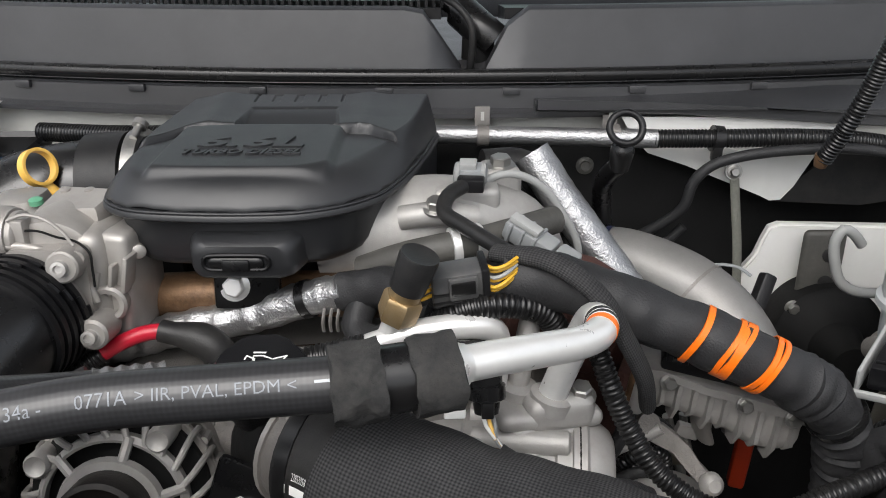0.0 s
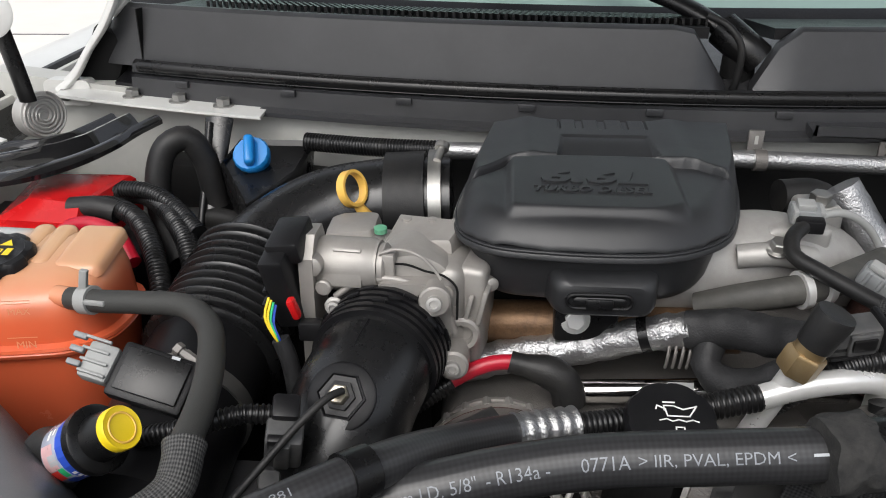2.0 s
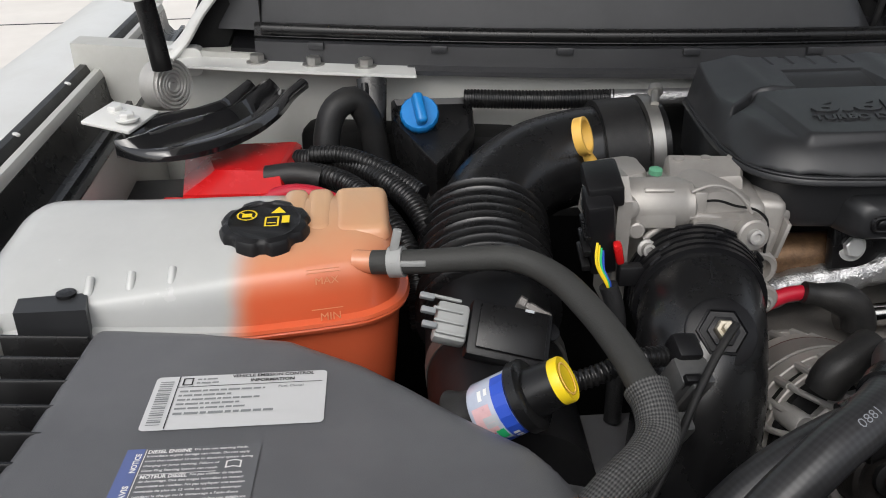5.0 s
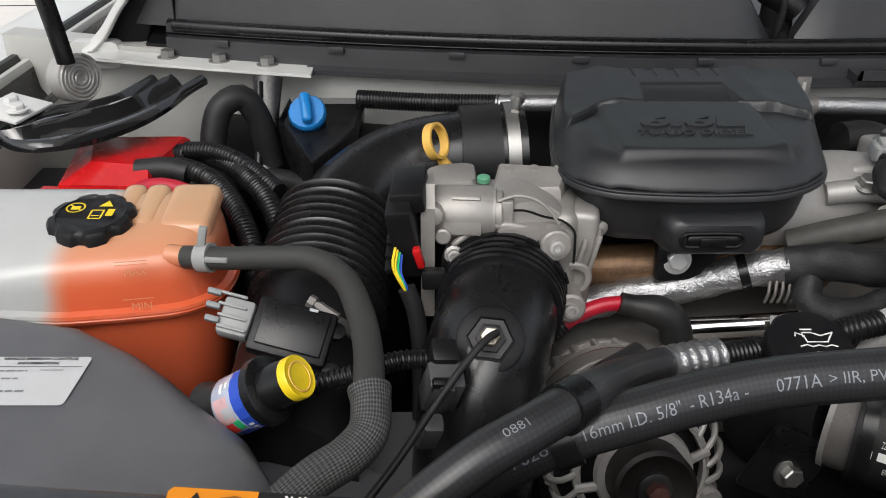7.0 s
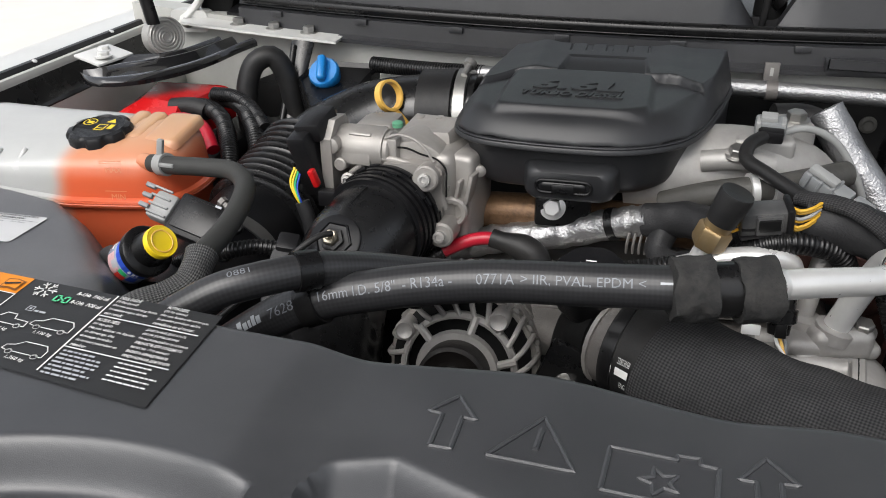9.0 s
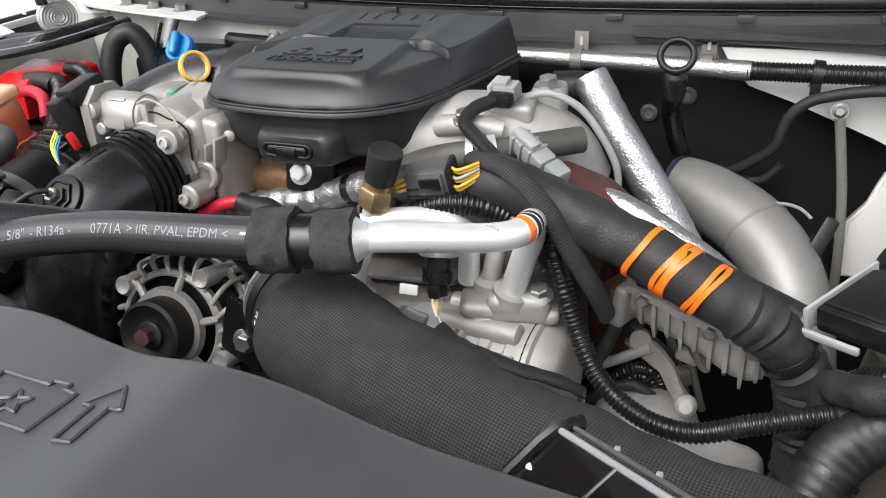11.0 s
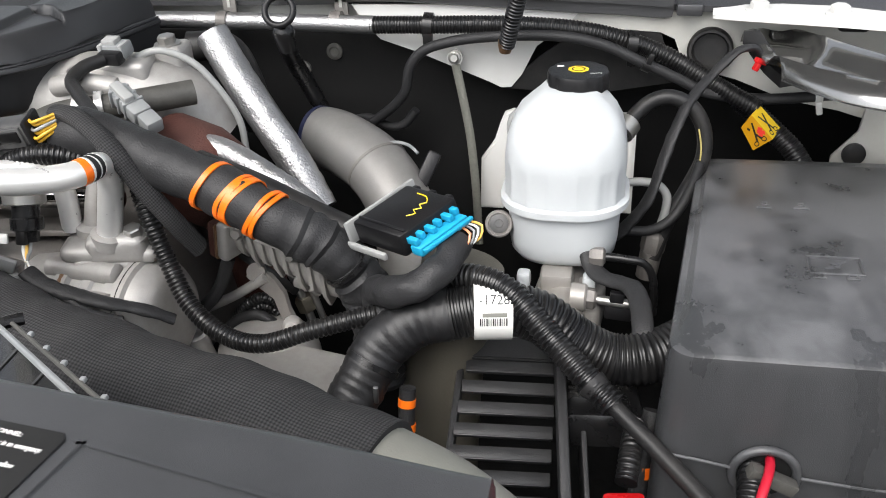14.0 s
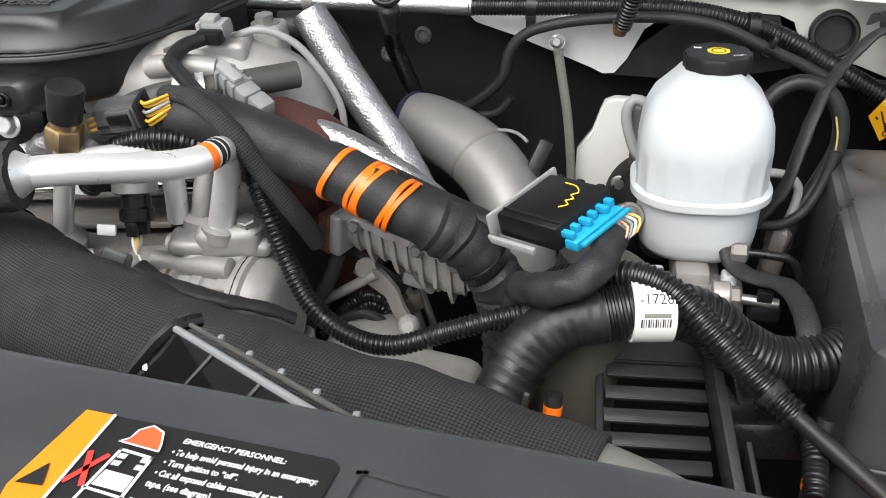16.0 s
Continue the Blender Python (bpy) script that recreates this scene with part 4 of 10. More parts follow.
for k in range(3):
    part("casting_rib", block((0.004, 0.016, 0.030 - 0.004 * k), (-0.232 - 0.011 * k, 0.578, 1.240 - 0.004 * k), (0, 12, -10), 0.0015), CAST, throttle)
part("motor_housing", lathe([(0, 0.0195), (0.003, 0.0210), (0.044, 0.0210), (0.046, 0.0195), (0.049, 0.0195)], (-0.360, 0.586, 1.2690), (1, -0.10, 0.02), 36), CAST, throttle)
part("motor_cap", lathe([(0, 0.0175), (0.004, 0.0175), (0.0055, 0.0160), (0.006, 0.012)], (-0.311, 0.581, 1.2700), (1, -0.10, 0.02), 30), CAST, throttle)
part("motor_nut", block((0.010, 0.014, 0.024), (-0.3035, 0.574, 1.273), (0, 0, -6), 0.002), CAST, throttle)
part("motor_plate", block((0.030, 0.004, 0.017), (-0.338, 0.5645, 1.268), (-8, 0, -6), 0.0015), CAST, throttle)
part("plate_pad", block((0.022, 0.003, 0.004), (-0.335, 0.571, 1.2865), (-50, 0, -6), 0.001), CAST, throttle)
part("gear_plate", loft([[(x, y, z) for y, z in ((0.556, 1.192), (0.602, 1.192), (0.606, 1.285), (0.598, 1.296), (0.572, 1.298), (0.557, 1.284))] for x in (-0.3695, -0.3685, -0.3600, -0.3590)]), CAST, throttle)
part("gear_boss", lathe([(0, 0.0075), (0.012, 0.0075), (0.013, 0.006)], (-0.359, 0.571, 1.2765), (-0.1, -1, 0.05), 18), CAST, throttle)
part("gear_boss", lathe([(0, 0.0062), (0.008, 0.0062), (0.009, 0.005)], (-0.352, 0.568, 1.2590), (-0.1, -1, 0.05), 18), CAST, throttle)
part("rear_boss", loft([[(x, y, z + 0.10 * (x + 0.343)) for x, y in rounded(-0.366 + d, 0.628 + d, -0.322 - d, 0.672 - d, 0.008, 5)] for z, d in ((1.235, -0.003), (1.268, 0.0), (1.275, 0.002), (1.2775, 0.006))]), CAST, throttle)
part("collar_lip", tube([(-0.306 + 0.053 * math.cos(q), 0.566, 1.2135 + 0.053 * math.sin(q)) for q in [0.15 + 0.28 * k for k in range(9)]], 0.0028, 10), CAST, throttle)
for p, r in (((-0.268, 0.5485, 1.2565), 0.0068), ((-0.254, 0.5445, 1.2035), 0.0066), ((-0.3445, 0.556, 1.246), 0.0060)):
    part("bolt", lathe([(-0.003, r * 1.2), (-0.001, r * 1.2), (0.0, r * 0.85), (0.005, r * 0.83), (0.0055, r * 0.5), (0.0035, r * 0.42)], p, (0.03, -1, 0.2), 12), CASTPALE, throttle)
part("neck", tube([(-0.306, 0.60, 1.2135), (-0.306, 0.558, 1.2132)], 0.047, 36, 0.01), CAST, throttle)
part("top_stud", lathe([(0, 0.0055), (0.004, 0.0055), (0.005, 0.004)], (-0.318, 0.630, 1.276), (0, -0.1, 1), 14), mat("green_plug", (0.10, 0.30, 0.18), 0.4), throttle)
for x in (-0.297, -0.276, -0.256):
    part("top_stud", lathe([(0, 0.0042), (0.0025, 0.0042), (0.003, 0.003)], (x, 0.638 - 0.18 * (x + 0.297), 1.2835 + 0.06 * (x + 0.297)), (0, -0.1, 1), 12), CAST, throttle)

elbow = thing("plastic_pipe_elbow", (-0.32, 0.5, 1.15), "black plastic pipe elbow with hexagonal plug", "pipe elbow")
part("pipe_body", tube([(-0.306, 0.556, 1.213), (-0.312, 0.525, 1.212), (-0.322, 0.492, 1.198), (-0.328, 0.470, 1.165), (-0.332, 0.462, 1.12), (-0.335, 0.46, 1.05)], lambda s: 0.0445, 40), DUCTBLACK, elbow)
for k in range(5):
    part("collar_ring", tube([(-0.3055 - 0.0013 * k, 0.562 - 0.0075 * k, 1.2133), (-0.3062 - 0.0013 * k, 0.5575 - 0.0075 * k, 1.2131)], 0.0505 - 0.0006 * k, 44, 0.003), PLASTIC, elbow)
for k in range(14):
    q = 0.1 + 0.21 * k
    r = 0.0512 if k % 2 else 0.0502
    y = 0.5575 - 0.0075 * (k % 4)
    part("collar_tooth", tube([(-0.307 + r * math.cos(q + e), y, 1.2132 + r * math.sin(q + e)) for e in (-0.09, 0.0, 0.09)], 0.0016, 6, 0.004), PLASTIC, elbow)
part("mould_line", tube([(-0.312, 0.520, 1.2570), (-0.318, 0.500, 1.2510), (-0.322, 0.482, 1.2420)], 0.0008, 6, 0.004), PLASTIC, elbow)
ax = V((-0.08, -0.72, 0.69)).normalized()
hb = V((-0.3225, 0.4655, 1.2285))
part("plug_disc", lathe([(0, 0.0235), (0.002, 0.0235), (0.003, 0.0222)], hb, ax, 36), PLASTIC, elbow)
part("plug_hexagon", lathe([(0.002, 0.0172), (0.006, 0.0172), (0.0065, 0.0160), (0.005, 0.0150)], hb, ax, 6), PLASTIC, elbow)
part("plug_ring", lathe([(0.004, 0.0105), (0.008, 0.0105), (0.0085, 0.009)], hb, ax, 6), PLASTIC, elbow)
plug = part("bleed_screw", lathe([(0.006, 0.0072), (0.012, 0.0072), (0.0132, 0.0060), (0.0132, 0.0036), (0.018, 0.0032)], hb, ax, 6), PALEBRASS, elbow, "bright steel bleed screw")

alternator = thing("alternator", (-0.215, 0.48, 1.12), "dull aluminium alternator with vented housing", "alternator")
AC, AX = V((-0.213, 0.452, 1.128)), V((0.05, -0.96, 0.28)).normalized()
part("core", lathe([(-0.112, 0.050), (-0.110, 0.0585), (-0.020, 0.0585), (-0.018, 0.050)], AC, AX, 40), INSULSHADE, alternator, "dark windings inside the housing")
for h0, h1, r, mt in ((-0.112, -0.104, 0.0625, CAST), (-0.088, -0.074, 0.0655, CAST), (-0.0735, -0.050, 0.0668, CASTDARK), (-0.0495, -0.036, 0.0655, CAST), (-0.0738, -0.0722, 0.0672, RUST), (-0.024, -0.018, 0.0645, CAST)):
    part("housing_ring", lathe([(h0, 0.056), (h0, r - 0.001), (h0 + 0.001, r), (h1 - 0.001, r), (h1, r - 0.001), (h1, 0.056)], AC, AX, 48), mt, alternator)
for k in range(22):
    q = 2 * math.pi * k / 22 + 0.05
    for h0, h1, r in ((-0.106, -0.086, 0.0618), (-0.038, -0.020, 0.0632)):
        d = AX.orthogonal().normalized() * math.cos(q) + AX.cross(AX.orthogonal().normalized()) * math.sin(q)
        part("window_bar", tube([AC + AX * h0 + d * r, AC + AX * h1 + d * (r + 0.001)], 0.0034, 8, 0.02), CASTPALE, alternator)
s1 = AX.orthogonal().normalized()
s2 = AX.cross(s1)
for k in range(24):
    q = 2 * math.pi * k / 24
    d = s1 * math.cos(q) + s2 * math.sin(q)
    e = s1 * math.cos(q + 0.10) + s2 * math.sin(q + 0.10)
    g = s1 * math.cos(q + 0.16) + s2 * math.sin(q + 0.16)
    part("vent_rib", tube([AC + d * 0.0475 + AX * 0.005, AC + e * 0.057 + AX * 0.002, AC + g * 0.0635 - AX * 0.010, AC + g * 0.0645 - AX * 0.028], 0.0024, 8, 0.006), CASTPALE, alternator)
for k in range(6):
    q = 2 * math.pi * k / 6 + 0.5
    d = s1 * math.cos(q) + s2 * math.sin(q)
    part("spoke", tube([AC + d * 0.031 + AX * 0.010, AC + d * 0.049 + AX * 0.005], 0.0036, 8, 0.006), CASTPALE, alternator)
part("front_ring", lathe([(0.006, 0.029), (0.014, 0.029), (0.014, 0.0345), (0.008, 0.036), (0.006, 0.029)], AC, AX, 40, False), CASTPALE, alternator)
part("mid_ring", lathe([(-0.002, 0.0445), (0.006, 0.0445), (0.007, 0.0465), (0.004, 0.0500), (-0.002, 0.0500), (-0.002, 0.0445)], AC, AX, 44, False), CASTPALE, alternator)
part("rotor", lathe([(-0.03, 0.060), (-0.012, 0.060), (-0.006, 0.05), (-0.004, 0.02)], AC, AX, 36), INSULSHADE, alternator, "dark windings behind the vents")
part("pulley_hub", lathe([(0.028, 0.012), (0.036, 0.012), (0.037, 0.010), (0.037, 0.004)], AC, AX, 28), RUBBER, alternator)
part("pulley_nut", lathe([(0.038, 0.0075), (0.046, 0.0075), (0.047, 0.005)], AC, AX, 6), RUST, alternator)
part("pulley", lathe([(0.006, 0.028), (0.018, 0.029), (0.036, 0.029), (0.038, 0.026), (0.032, 0.018), (0.032, 0.008)], AC, AX, 36), mat("rusty_dark_pulley", (0.012, 0.010, 0.009), 0.55, 0.3, 0.3, 60, 0.3, 400), alternator)
for q in (0.4, 1.9, 3.3, 4.9):
    d = s1 * math.cos(q) + s2 * math.sin(q)
    part("mounting_boss", lathe([(-0.02, 0.0085), (0.008, 0.0085), (0.010, 0.007), (0.008, 0.004)], AC + d * 0.056, AX, 16), CASTPALE, alternator)
part("terminal_boot", roughen(tube([(-0.218, 0.462, 1.214), (-0.232, 0.455, 1.210), (-0.248, 0.450, 1.203), (-0.254, 0.449, 1.190)], lambda s: 0.0135 - 0.08 * max(0, s - 0.03), 18), 0.0008, 0.01), RUBBER, alternator, "black rubber terminal boot")

idler = thing("idler_pulley", (-0.30, 0.34, 1.1), "black idler pulley with a rusty hub", "pulley")
part("wheel", lathe([(0, 0.028), (0.004, 0.034), (0.022, 0.034), (0.026, 0.028), (0.022, 0.016)], (-0.262, 0.405, 1.085), AX, 36), SATIN, idler)
part("hub_bolt", lathe([(0, 0.014), (0.006, 0.012)], (-0.262, 0.383, 1.092), AX, 6), RUST, idler)

# ---- air conditioning hoses ----
def printed_hose(name, points, radius, label, material=HOSE):
    t = thing(name, points[0], label, "hose")
    part("hose_wall", tube(points, radius, 20, 0.006), material, t)
    return t


SUCTION = [(-0.435, 0.290, 1.135), (-0.395, 0.320, 1.172), (-0.360, 0.340, 1.199), (-0.334, 0.347, 1.217), (-0.311, 0.349, 1.231), (-0.284, 0.350, 1.244), (-0.25, 0.355, 1.252), (-0.217, 0.362, 1.257), (-0.171, 0.369, 1.262), (-0.10, 0.373, 1.266), (-0.04, 0.377, 1.269), (0.005, 0.386, 1.270)]
suction = printed_hose("air_conditioning_hose", SUCTION, 0.0148, "black fabric-patterned refrigerant hose with white print")
DISCH = [(-0.455, 0.245, 1.165), (-0.42, 0.264, 1.205), (-0.385, 0.282, 1.240), (-0.341, 0.303, 1.267), (-0.318, 0.316, 1.272), (-0.288, 0.343, 1.270), (-0.262, 0.378, 1.256), (-0.238, 0.412, 1.238), (-0.212, 0.441, 1.2235), (-0.202, 0.446, 1.222)]
discharge = printed_hose("air_conditioning_hose", DISCH, 0.0120, "thinner black refrigerant hose with crimped end")
part("crimp", tube([(-0.209, 0.4425, 1.2230), (-0.170, 0.459, 1.2185)], lambda s: 0.0126 + 0.0007 * math.cos(2 * math.pi * s / 0.0085), 24, 0.001), FOIL, discharge, "crimped aluminium ferrule")
part("conduit", ribbed([(-0.186, 0.452, 1.2195), (-0.12, 0.474, 1.216), (-0.045, 0.486, 1.228)], 0.0095), CONDUIT, discharge)
part("end_pipe", tube([(-0.045, 0.486, 1.228), (-0.02, 0.488, 1.236), (0.015, 0.492, 1.240), (0.035, 0.497, 1.236), (0.042, 0.507, 1.222), (0.04, 0.51, 1.18)], 0.0085, 16), ALU, discharge, "bare aluminium pipe")
clampt = thing("hose_clip", (-0.30, 0.36, 1.23), "black plastic clip joining two hoses", "clip")
part("clip_band", tube([(-0.2985, 0.3495, 1.2375), (-0.2855, 0.350, 1.2433)], 0.0172, 20, 0.004), SATIN, clampt)
part("clip_band", tube([(-0.297, 0.334, 1.2715), (-0.286, 0.3455, 1.2695)], 0.0142, 20, 0.004), SATIN, clampt)
part("clip_link", block((0.013, 0.012, 0.022), (-0.2915, 0.346, 1.257), (8, 0, 8), 0.003), SATIN, clampt)

pipe = thing("aluminium_pipe", (0.06, 0.43, 1.24), "bent bare aluminium refrigerant pipe", "pipe")
part("pipe_run", tube([(-0.005, 0.384, 1.270), (0.03, 0.399, 1.2695), (0.062, 0.419, 1.2640), (0.085, 0.436, 1.2590), (0.098, 0.450, 1.2570), (0.1025, 0.462, 1.2565), (0.1020, 0.475, 1.2545), (0.1000, 0.487, 1.2480), (0.0965, 0.495, 1.234), (0.0885, 0.499, 1.210), (0.0775, 0.501, 1.176)], 0.0100, 20, 0.004), ALU, pipe)
part("ferrule", tube([(0.004, 0.387, 1.270), (0.018, 0.394, 1.2705)], lambda s: 0.0165 - 0.006 * smoothstep(0.004, 0.016, s), 20, 0.002), ALU, pipe)
PIPE = [(-0.005, 0.384, 1.270), (0.03, 0.399, 1.2695), (0.062, 0.419, 1.2640), (0.085, 0.436, 1.2590), (0.098, 0.450, 1.2570), (0.1025, 0.462, 1.2565), (0.1020, 0.475, 1.2545), (0.1000, 0.487, 1.2480), (0.0965, 0.495, 1.234), (0.0885, 0.499, 1.210), (0.0775, 0.501, 1.176)]
pl = spline(PIPE, 0.0005)
ps_ = [f[0] for f in frames(pl)]
for s0, w, c in ((0.1290, 0.0060, ORANGE), (0.1350, 0.0012, WHITE), (0.1362, 0.0040, INK), (0.1402, 0.0012, WHITE), (0.1414, 0.0040, INK), (0.1454, 0.0012, WHITE)):
    part("colour_band", sweep([p for p, q in zip(pl, ps_) if s0 <= q <= s0 + w], 0.0103, 20), c, pipe)
part("flange_block", block((0.05, 0.026, 0.026), (0.084, 0.502, 1.170), (0, 0, 14), 0.008, 3), CASTPALE, pipe)
part("flange_bolt", hexbolt((0.100, 0.504, 1.180), (0, -0.3, 1), 0.0075, 0.009), STEEL, pipe)
part("second_stub", tube([(0.066, 0.528, 1.228), (0.061, 0.520, 1.205), (0.056, 0.514, 1.176)], 0.0080, 16), CASTPALE, pipe)
foam = thing("foam_wrap", (-0.02, 0.38, 1.27), "torn black foam wrapped round the hose joint", "foam wrap")
for x0, x1 in ((-0.052, -0.026), (-0.012, 0.012)):
    def fr(s, x0=x0):
        return 0.0212
    p0 = V((x0, 0.3755 + (x0 + 0.04) * 0.22, 1.2685))
    p1 = V((x1, 0.3755 + (x1 + 0.04) * 0.24, 1.2695))
    part("foam_piece", roughen(sweep([p0.lerp(p1, i / 22) for i in range(23)], fr, 44), 0.0026, 0.010, x0 * 40), FOAM, foam)
part("clamp_sleeve", tube([(-0.030, 0.3775, 1.269), (-0.008, 0.383, 1.2695)], 0.0182, 20, 0.004), SATIN, foam)

# ---- charge air duct ----
charge = thing("charge_air_duct", (0.1, 0.33, 1.1), "charge air duct in a woven black sleeve", "air duct")
part("end_pipe", tube([(-0.0855, 0.4455, 1.18), (-0.076, 0.4385, 1.18), (-0.066, 0.432, 1.181)], 0.036, 28), CASTDARK, charge)
part("pipe_lip", tube([(-0.0858, 0.4457, 1.18), (-0.083, 0.4435, 1.18)], 0.0380, 28, 0.003), CAST, charge)
part("dark_elbow", tube([(-0.0850, 0.4450, 1.178), (-0.100, 0.464, 1.172), (-0.110, 0.49, 1.13)], 0.033, 24), INSULSHADE, charge)
part("rubber_cuff", tube([(-0.076, 0.4365, 1.181), (-0.055, 0.424, 1.181), (-0.02, 0.397, 1.179)], 0.0415, 32), RUBBER, charge)
part("cuff_clamp", tube([(-0.0745, 0.4355, 1.181), (-0.067, 0.4315, 1.181)], 0.0428, 32, 0.004), SATIN, charge)
part("clamp_screw", lathe([(0, 0.005), (0.014, 0.005), (0.014, 0.004), (0.018, 0.004)], (-0.068, 0.395, 1.196), (0.1, 0.5, 0.6), 10), STEEL, charge)
CHARGE = [(-0.047, 0.4135, 1.181), (-0.032, 0.403, 1.180), (0.02, 0.376, 1.177), (0.09, 0.347, 1.172), (0.18, 0.320, 1.165), (0.28, 0.298, 1.157), (0.362, 0.276, 1.147)]
part("woven_sleeve", tube(CHARGE, lambda s: 0.0462 + 0.0012 * math.sin(s * 60) + 0.0008 * math.sin(s * 140), 40, 0.006), SLEEVE, charge, "woven black textile sleeve")
part("rubber_end", tube([(0.345, 0.281, 1.149), (0.40, 0.262, 1.138), (0.44, 0.235, 1.12), (0.46, 0.19, 1.09)], 0.0435, 32), GREYRUBBER, charge, "bare grey rubber hose end")

# ---- wiring harness with orange tape ----
harness = thing("wiring_harness", (0.2, 0.5, 1.2), "thick cloth-taped wiring harness with orange tape bands", "wiring harness")
HARN = [(0.045, 0.525, 1.262), (0.084, 0.520, 1.258), (0.13, 0.512, 1.243), (0.176, 0.507, 1.226), (0.224, 0.498, 1.206), (0.265, 0.502, 1.180), (0.290, 0.508, 1.145), (0.297, 0.512, 1.10), (0.300, 0.50, 1.05)]
hl = spline(HARN, 0.004)
part("taped_core", roughen(sweep(hl, lambda s: 0.0202 + 0.0008 * math.sin(s * 90) + (0.0012 * math.sin(s * 620) if s > 0.215 else 0.0003 * math.sin(s * 350)), 32), 0.0016, 0.016), TAPE, harness)


def band(line, s0, s1, r, tilt=0.0):
    """A ring of tape round a bundle between two lengths."""
    fr = frames(line)
    pts = [p for p, f in zip(line, fr) if s0 <= f[0] <= s1]
    if len(pts) < 2:
        i = min(range(len(fr)), key=lambda k: abs(fr[k][0] - s0))
        pts = line[i : i + 2]
    return sweep(pts, r, 24)


fine = spline(HARN, 0.001)
for s0, width in ((0.1380, 0.0050), (0.1600, 0.0042), (0.1640, 0.0042), (0.1680, 0.0042), (0.1860, 0.0042), (0.1896, 0.0042)):
    # each turn of tape runs aslant round the bundle
    fr = frames(fine)
    i0 = min(range(len(fr)), key=lambda k: abs(fr[k][0] - s0))
    c, (_, t, a, b2) = fine[i0], fr[i0]
    rings = []
    for k in range(33):
        q = 2 * math.pi * k / 32
        d = a * math.cos(q) + b2 * math.sin(q)
        m = c + d * 0.0206 + t * (0.0045 * math.cos(q + 1.2) + 0.0006 * math.sin(3 * q + s0 * 900))
        rings.append([m - t * width * 0.5, m - t * width * 0.42 + d * 0.0012, m + t * width * 0.42 + d * 0.0012, m + t * width * 0.5])
    part("orange_band", loft(rings), ORANGE, harness, "bright orange tape band")
part("cable_tie", band(spline(HARN, 0.001), 0.262, 0.267, 0.0218), SATIN, harness)
loop = thing("split_conduit", (0.2, 0.45, 1.12), "thin black corrugated conduit hanging in a loop", "conduit")
part("conduit_wall", ribbed([(0.075, 0.525, 1.262), (0.100, 0.520, 1.240), (0.112, 0.508, 1.208), (0.132, 0.493, 1.161), (0.155, 0.475, 1.132), (0.187, 0.461, 1.117), (0.222, 0.452, 1.118), (0.262, 0.458, 1.130), (0.307, 0.471, 1.139), (0.33, 0.478, 1.14)], 0.0078), CONDUIT, loop)
part("end_tape", tube([(0.312, 0.472, 1.1393), (0.332, 0.478, 1.140)], 0.0088, 14, 0.004), TAPE, loop)
braid = thing("braided_cable", (0.1, 0.5, 1.22), "black braided cable crossing the harness", "cable")
part("cable_wall", tube([(0.040, 0.530, 1.276), (0.075, 0.505, 1.280), (0.105, 0.492, 1.262), (0.126, 0.492, 1.228), (0.142, 0.50, 1.195), (0.150, 0.515, 1.165)], 0.0088, 16, 0.004, flat=0.7), SLEEVE, braid)

# ---- brake fluid reservoir ----
brake = thing("brake_reservoir", (0.45, 0.655, 1.10), "milky white brake fluid reservoir on its master cylinder", "reservoir")


def res_loop(z, g, dx=0.0, dy=0.0, flute=0.0):
    out = []
    for x, y in rounded(-0.053 - g, -0.054 - g, 0.053 + g, 0.056 + g, 0.042 + g, 30):
        k = 1 + flute * max(-0.3, math.cos(18 * math.atan2(y, x)))
        out.append((0.444 + dx + x * k, 0.652 + dy + y * k, z))
    return out


part("upper_half", loft([res_loop(1.173, -0.0005, 0, 0, 0.016), res_loop(1.180, -0.001, 0, 0, 0.022), res_loop(1.196, -0.001, 0, 0, 0.020), res_loop(1.204, 0.0, 0, 0, 0.006), res_loop(1.208, 0.0), res_loop(1.225, -0.002), res_loop(1.236, -0.0055, 0, 0.002), res_loop(1.244, -0.0105, 0, 0.006), res_loop(1.250, -0.0180, 0.001, 0.012), res_loop(1.2545, -0.0255, 0.001, 0.020), res_loop(1.258, -0.030, 0.001, 0.024)]), NATURAL, brake, angle=60)
part("seam_flange", loft([res_loop(1.164, 0.0), res_loop(1.165, 0.004), res_loop(1.171, 0.004), res_loop(1.173, 0.0)]), NATURAL, brake)
part("lower_half", loft([res_loop(1.111, -0.018), res_loop(1.1135, -0.011), res_loop(1.120, -0.006), res_loop(1.132, -0.004), res_loop(1.167, -0.0025)]), NATURAL, brake)
bcap = part("reservoir_cap", lathe([(0, 0.024), (0.001, 0.0275), (0.013, 0.0275), (0.0155, 0.0265), (0.016, 0.024)], (0.451, 0.684, 1.2545), (0, -0.03, 1), 60, wobble=lambda q, h: 1 - 0.05 * smoothstep(0.2, 0.8, math.cos(10 * q)) if 0.0005 < h < 0.0158 else 1), PLASTIC, brake, "black ridged cap with yellow symbol")
cyl = thing("master_cylinder", (0.45, 0.62, 1.05), "cast aluminium brake master cylinder", "master cylinder")
part("cylinder_body", tube([(0.447, 0.56, 1.082), (0.45, 0.75, 1.080)], 0.021, 28, 0.02), CAST, cyl)
part("mount_lug", block((0.030, 0.03, 0.03), (0.441, 0.605, 1.098), bevel=0.006), CAST, cyl)
part("body_block", block((0.062, 0.052, 0.040), (0.452, 0.598, 1.078), (0, 0, -6), 0.008, 3), CAST, cyl)
for x in (0.412, 0.470):
    part("foot", block((0.012, 0.014, 0.014), (x, 0.598, 1.105), bevel=0.003), NATURAL, cyl)
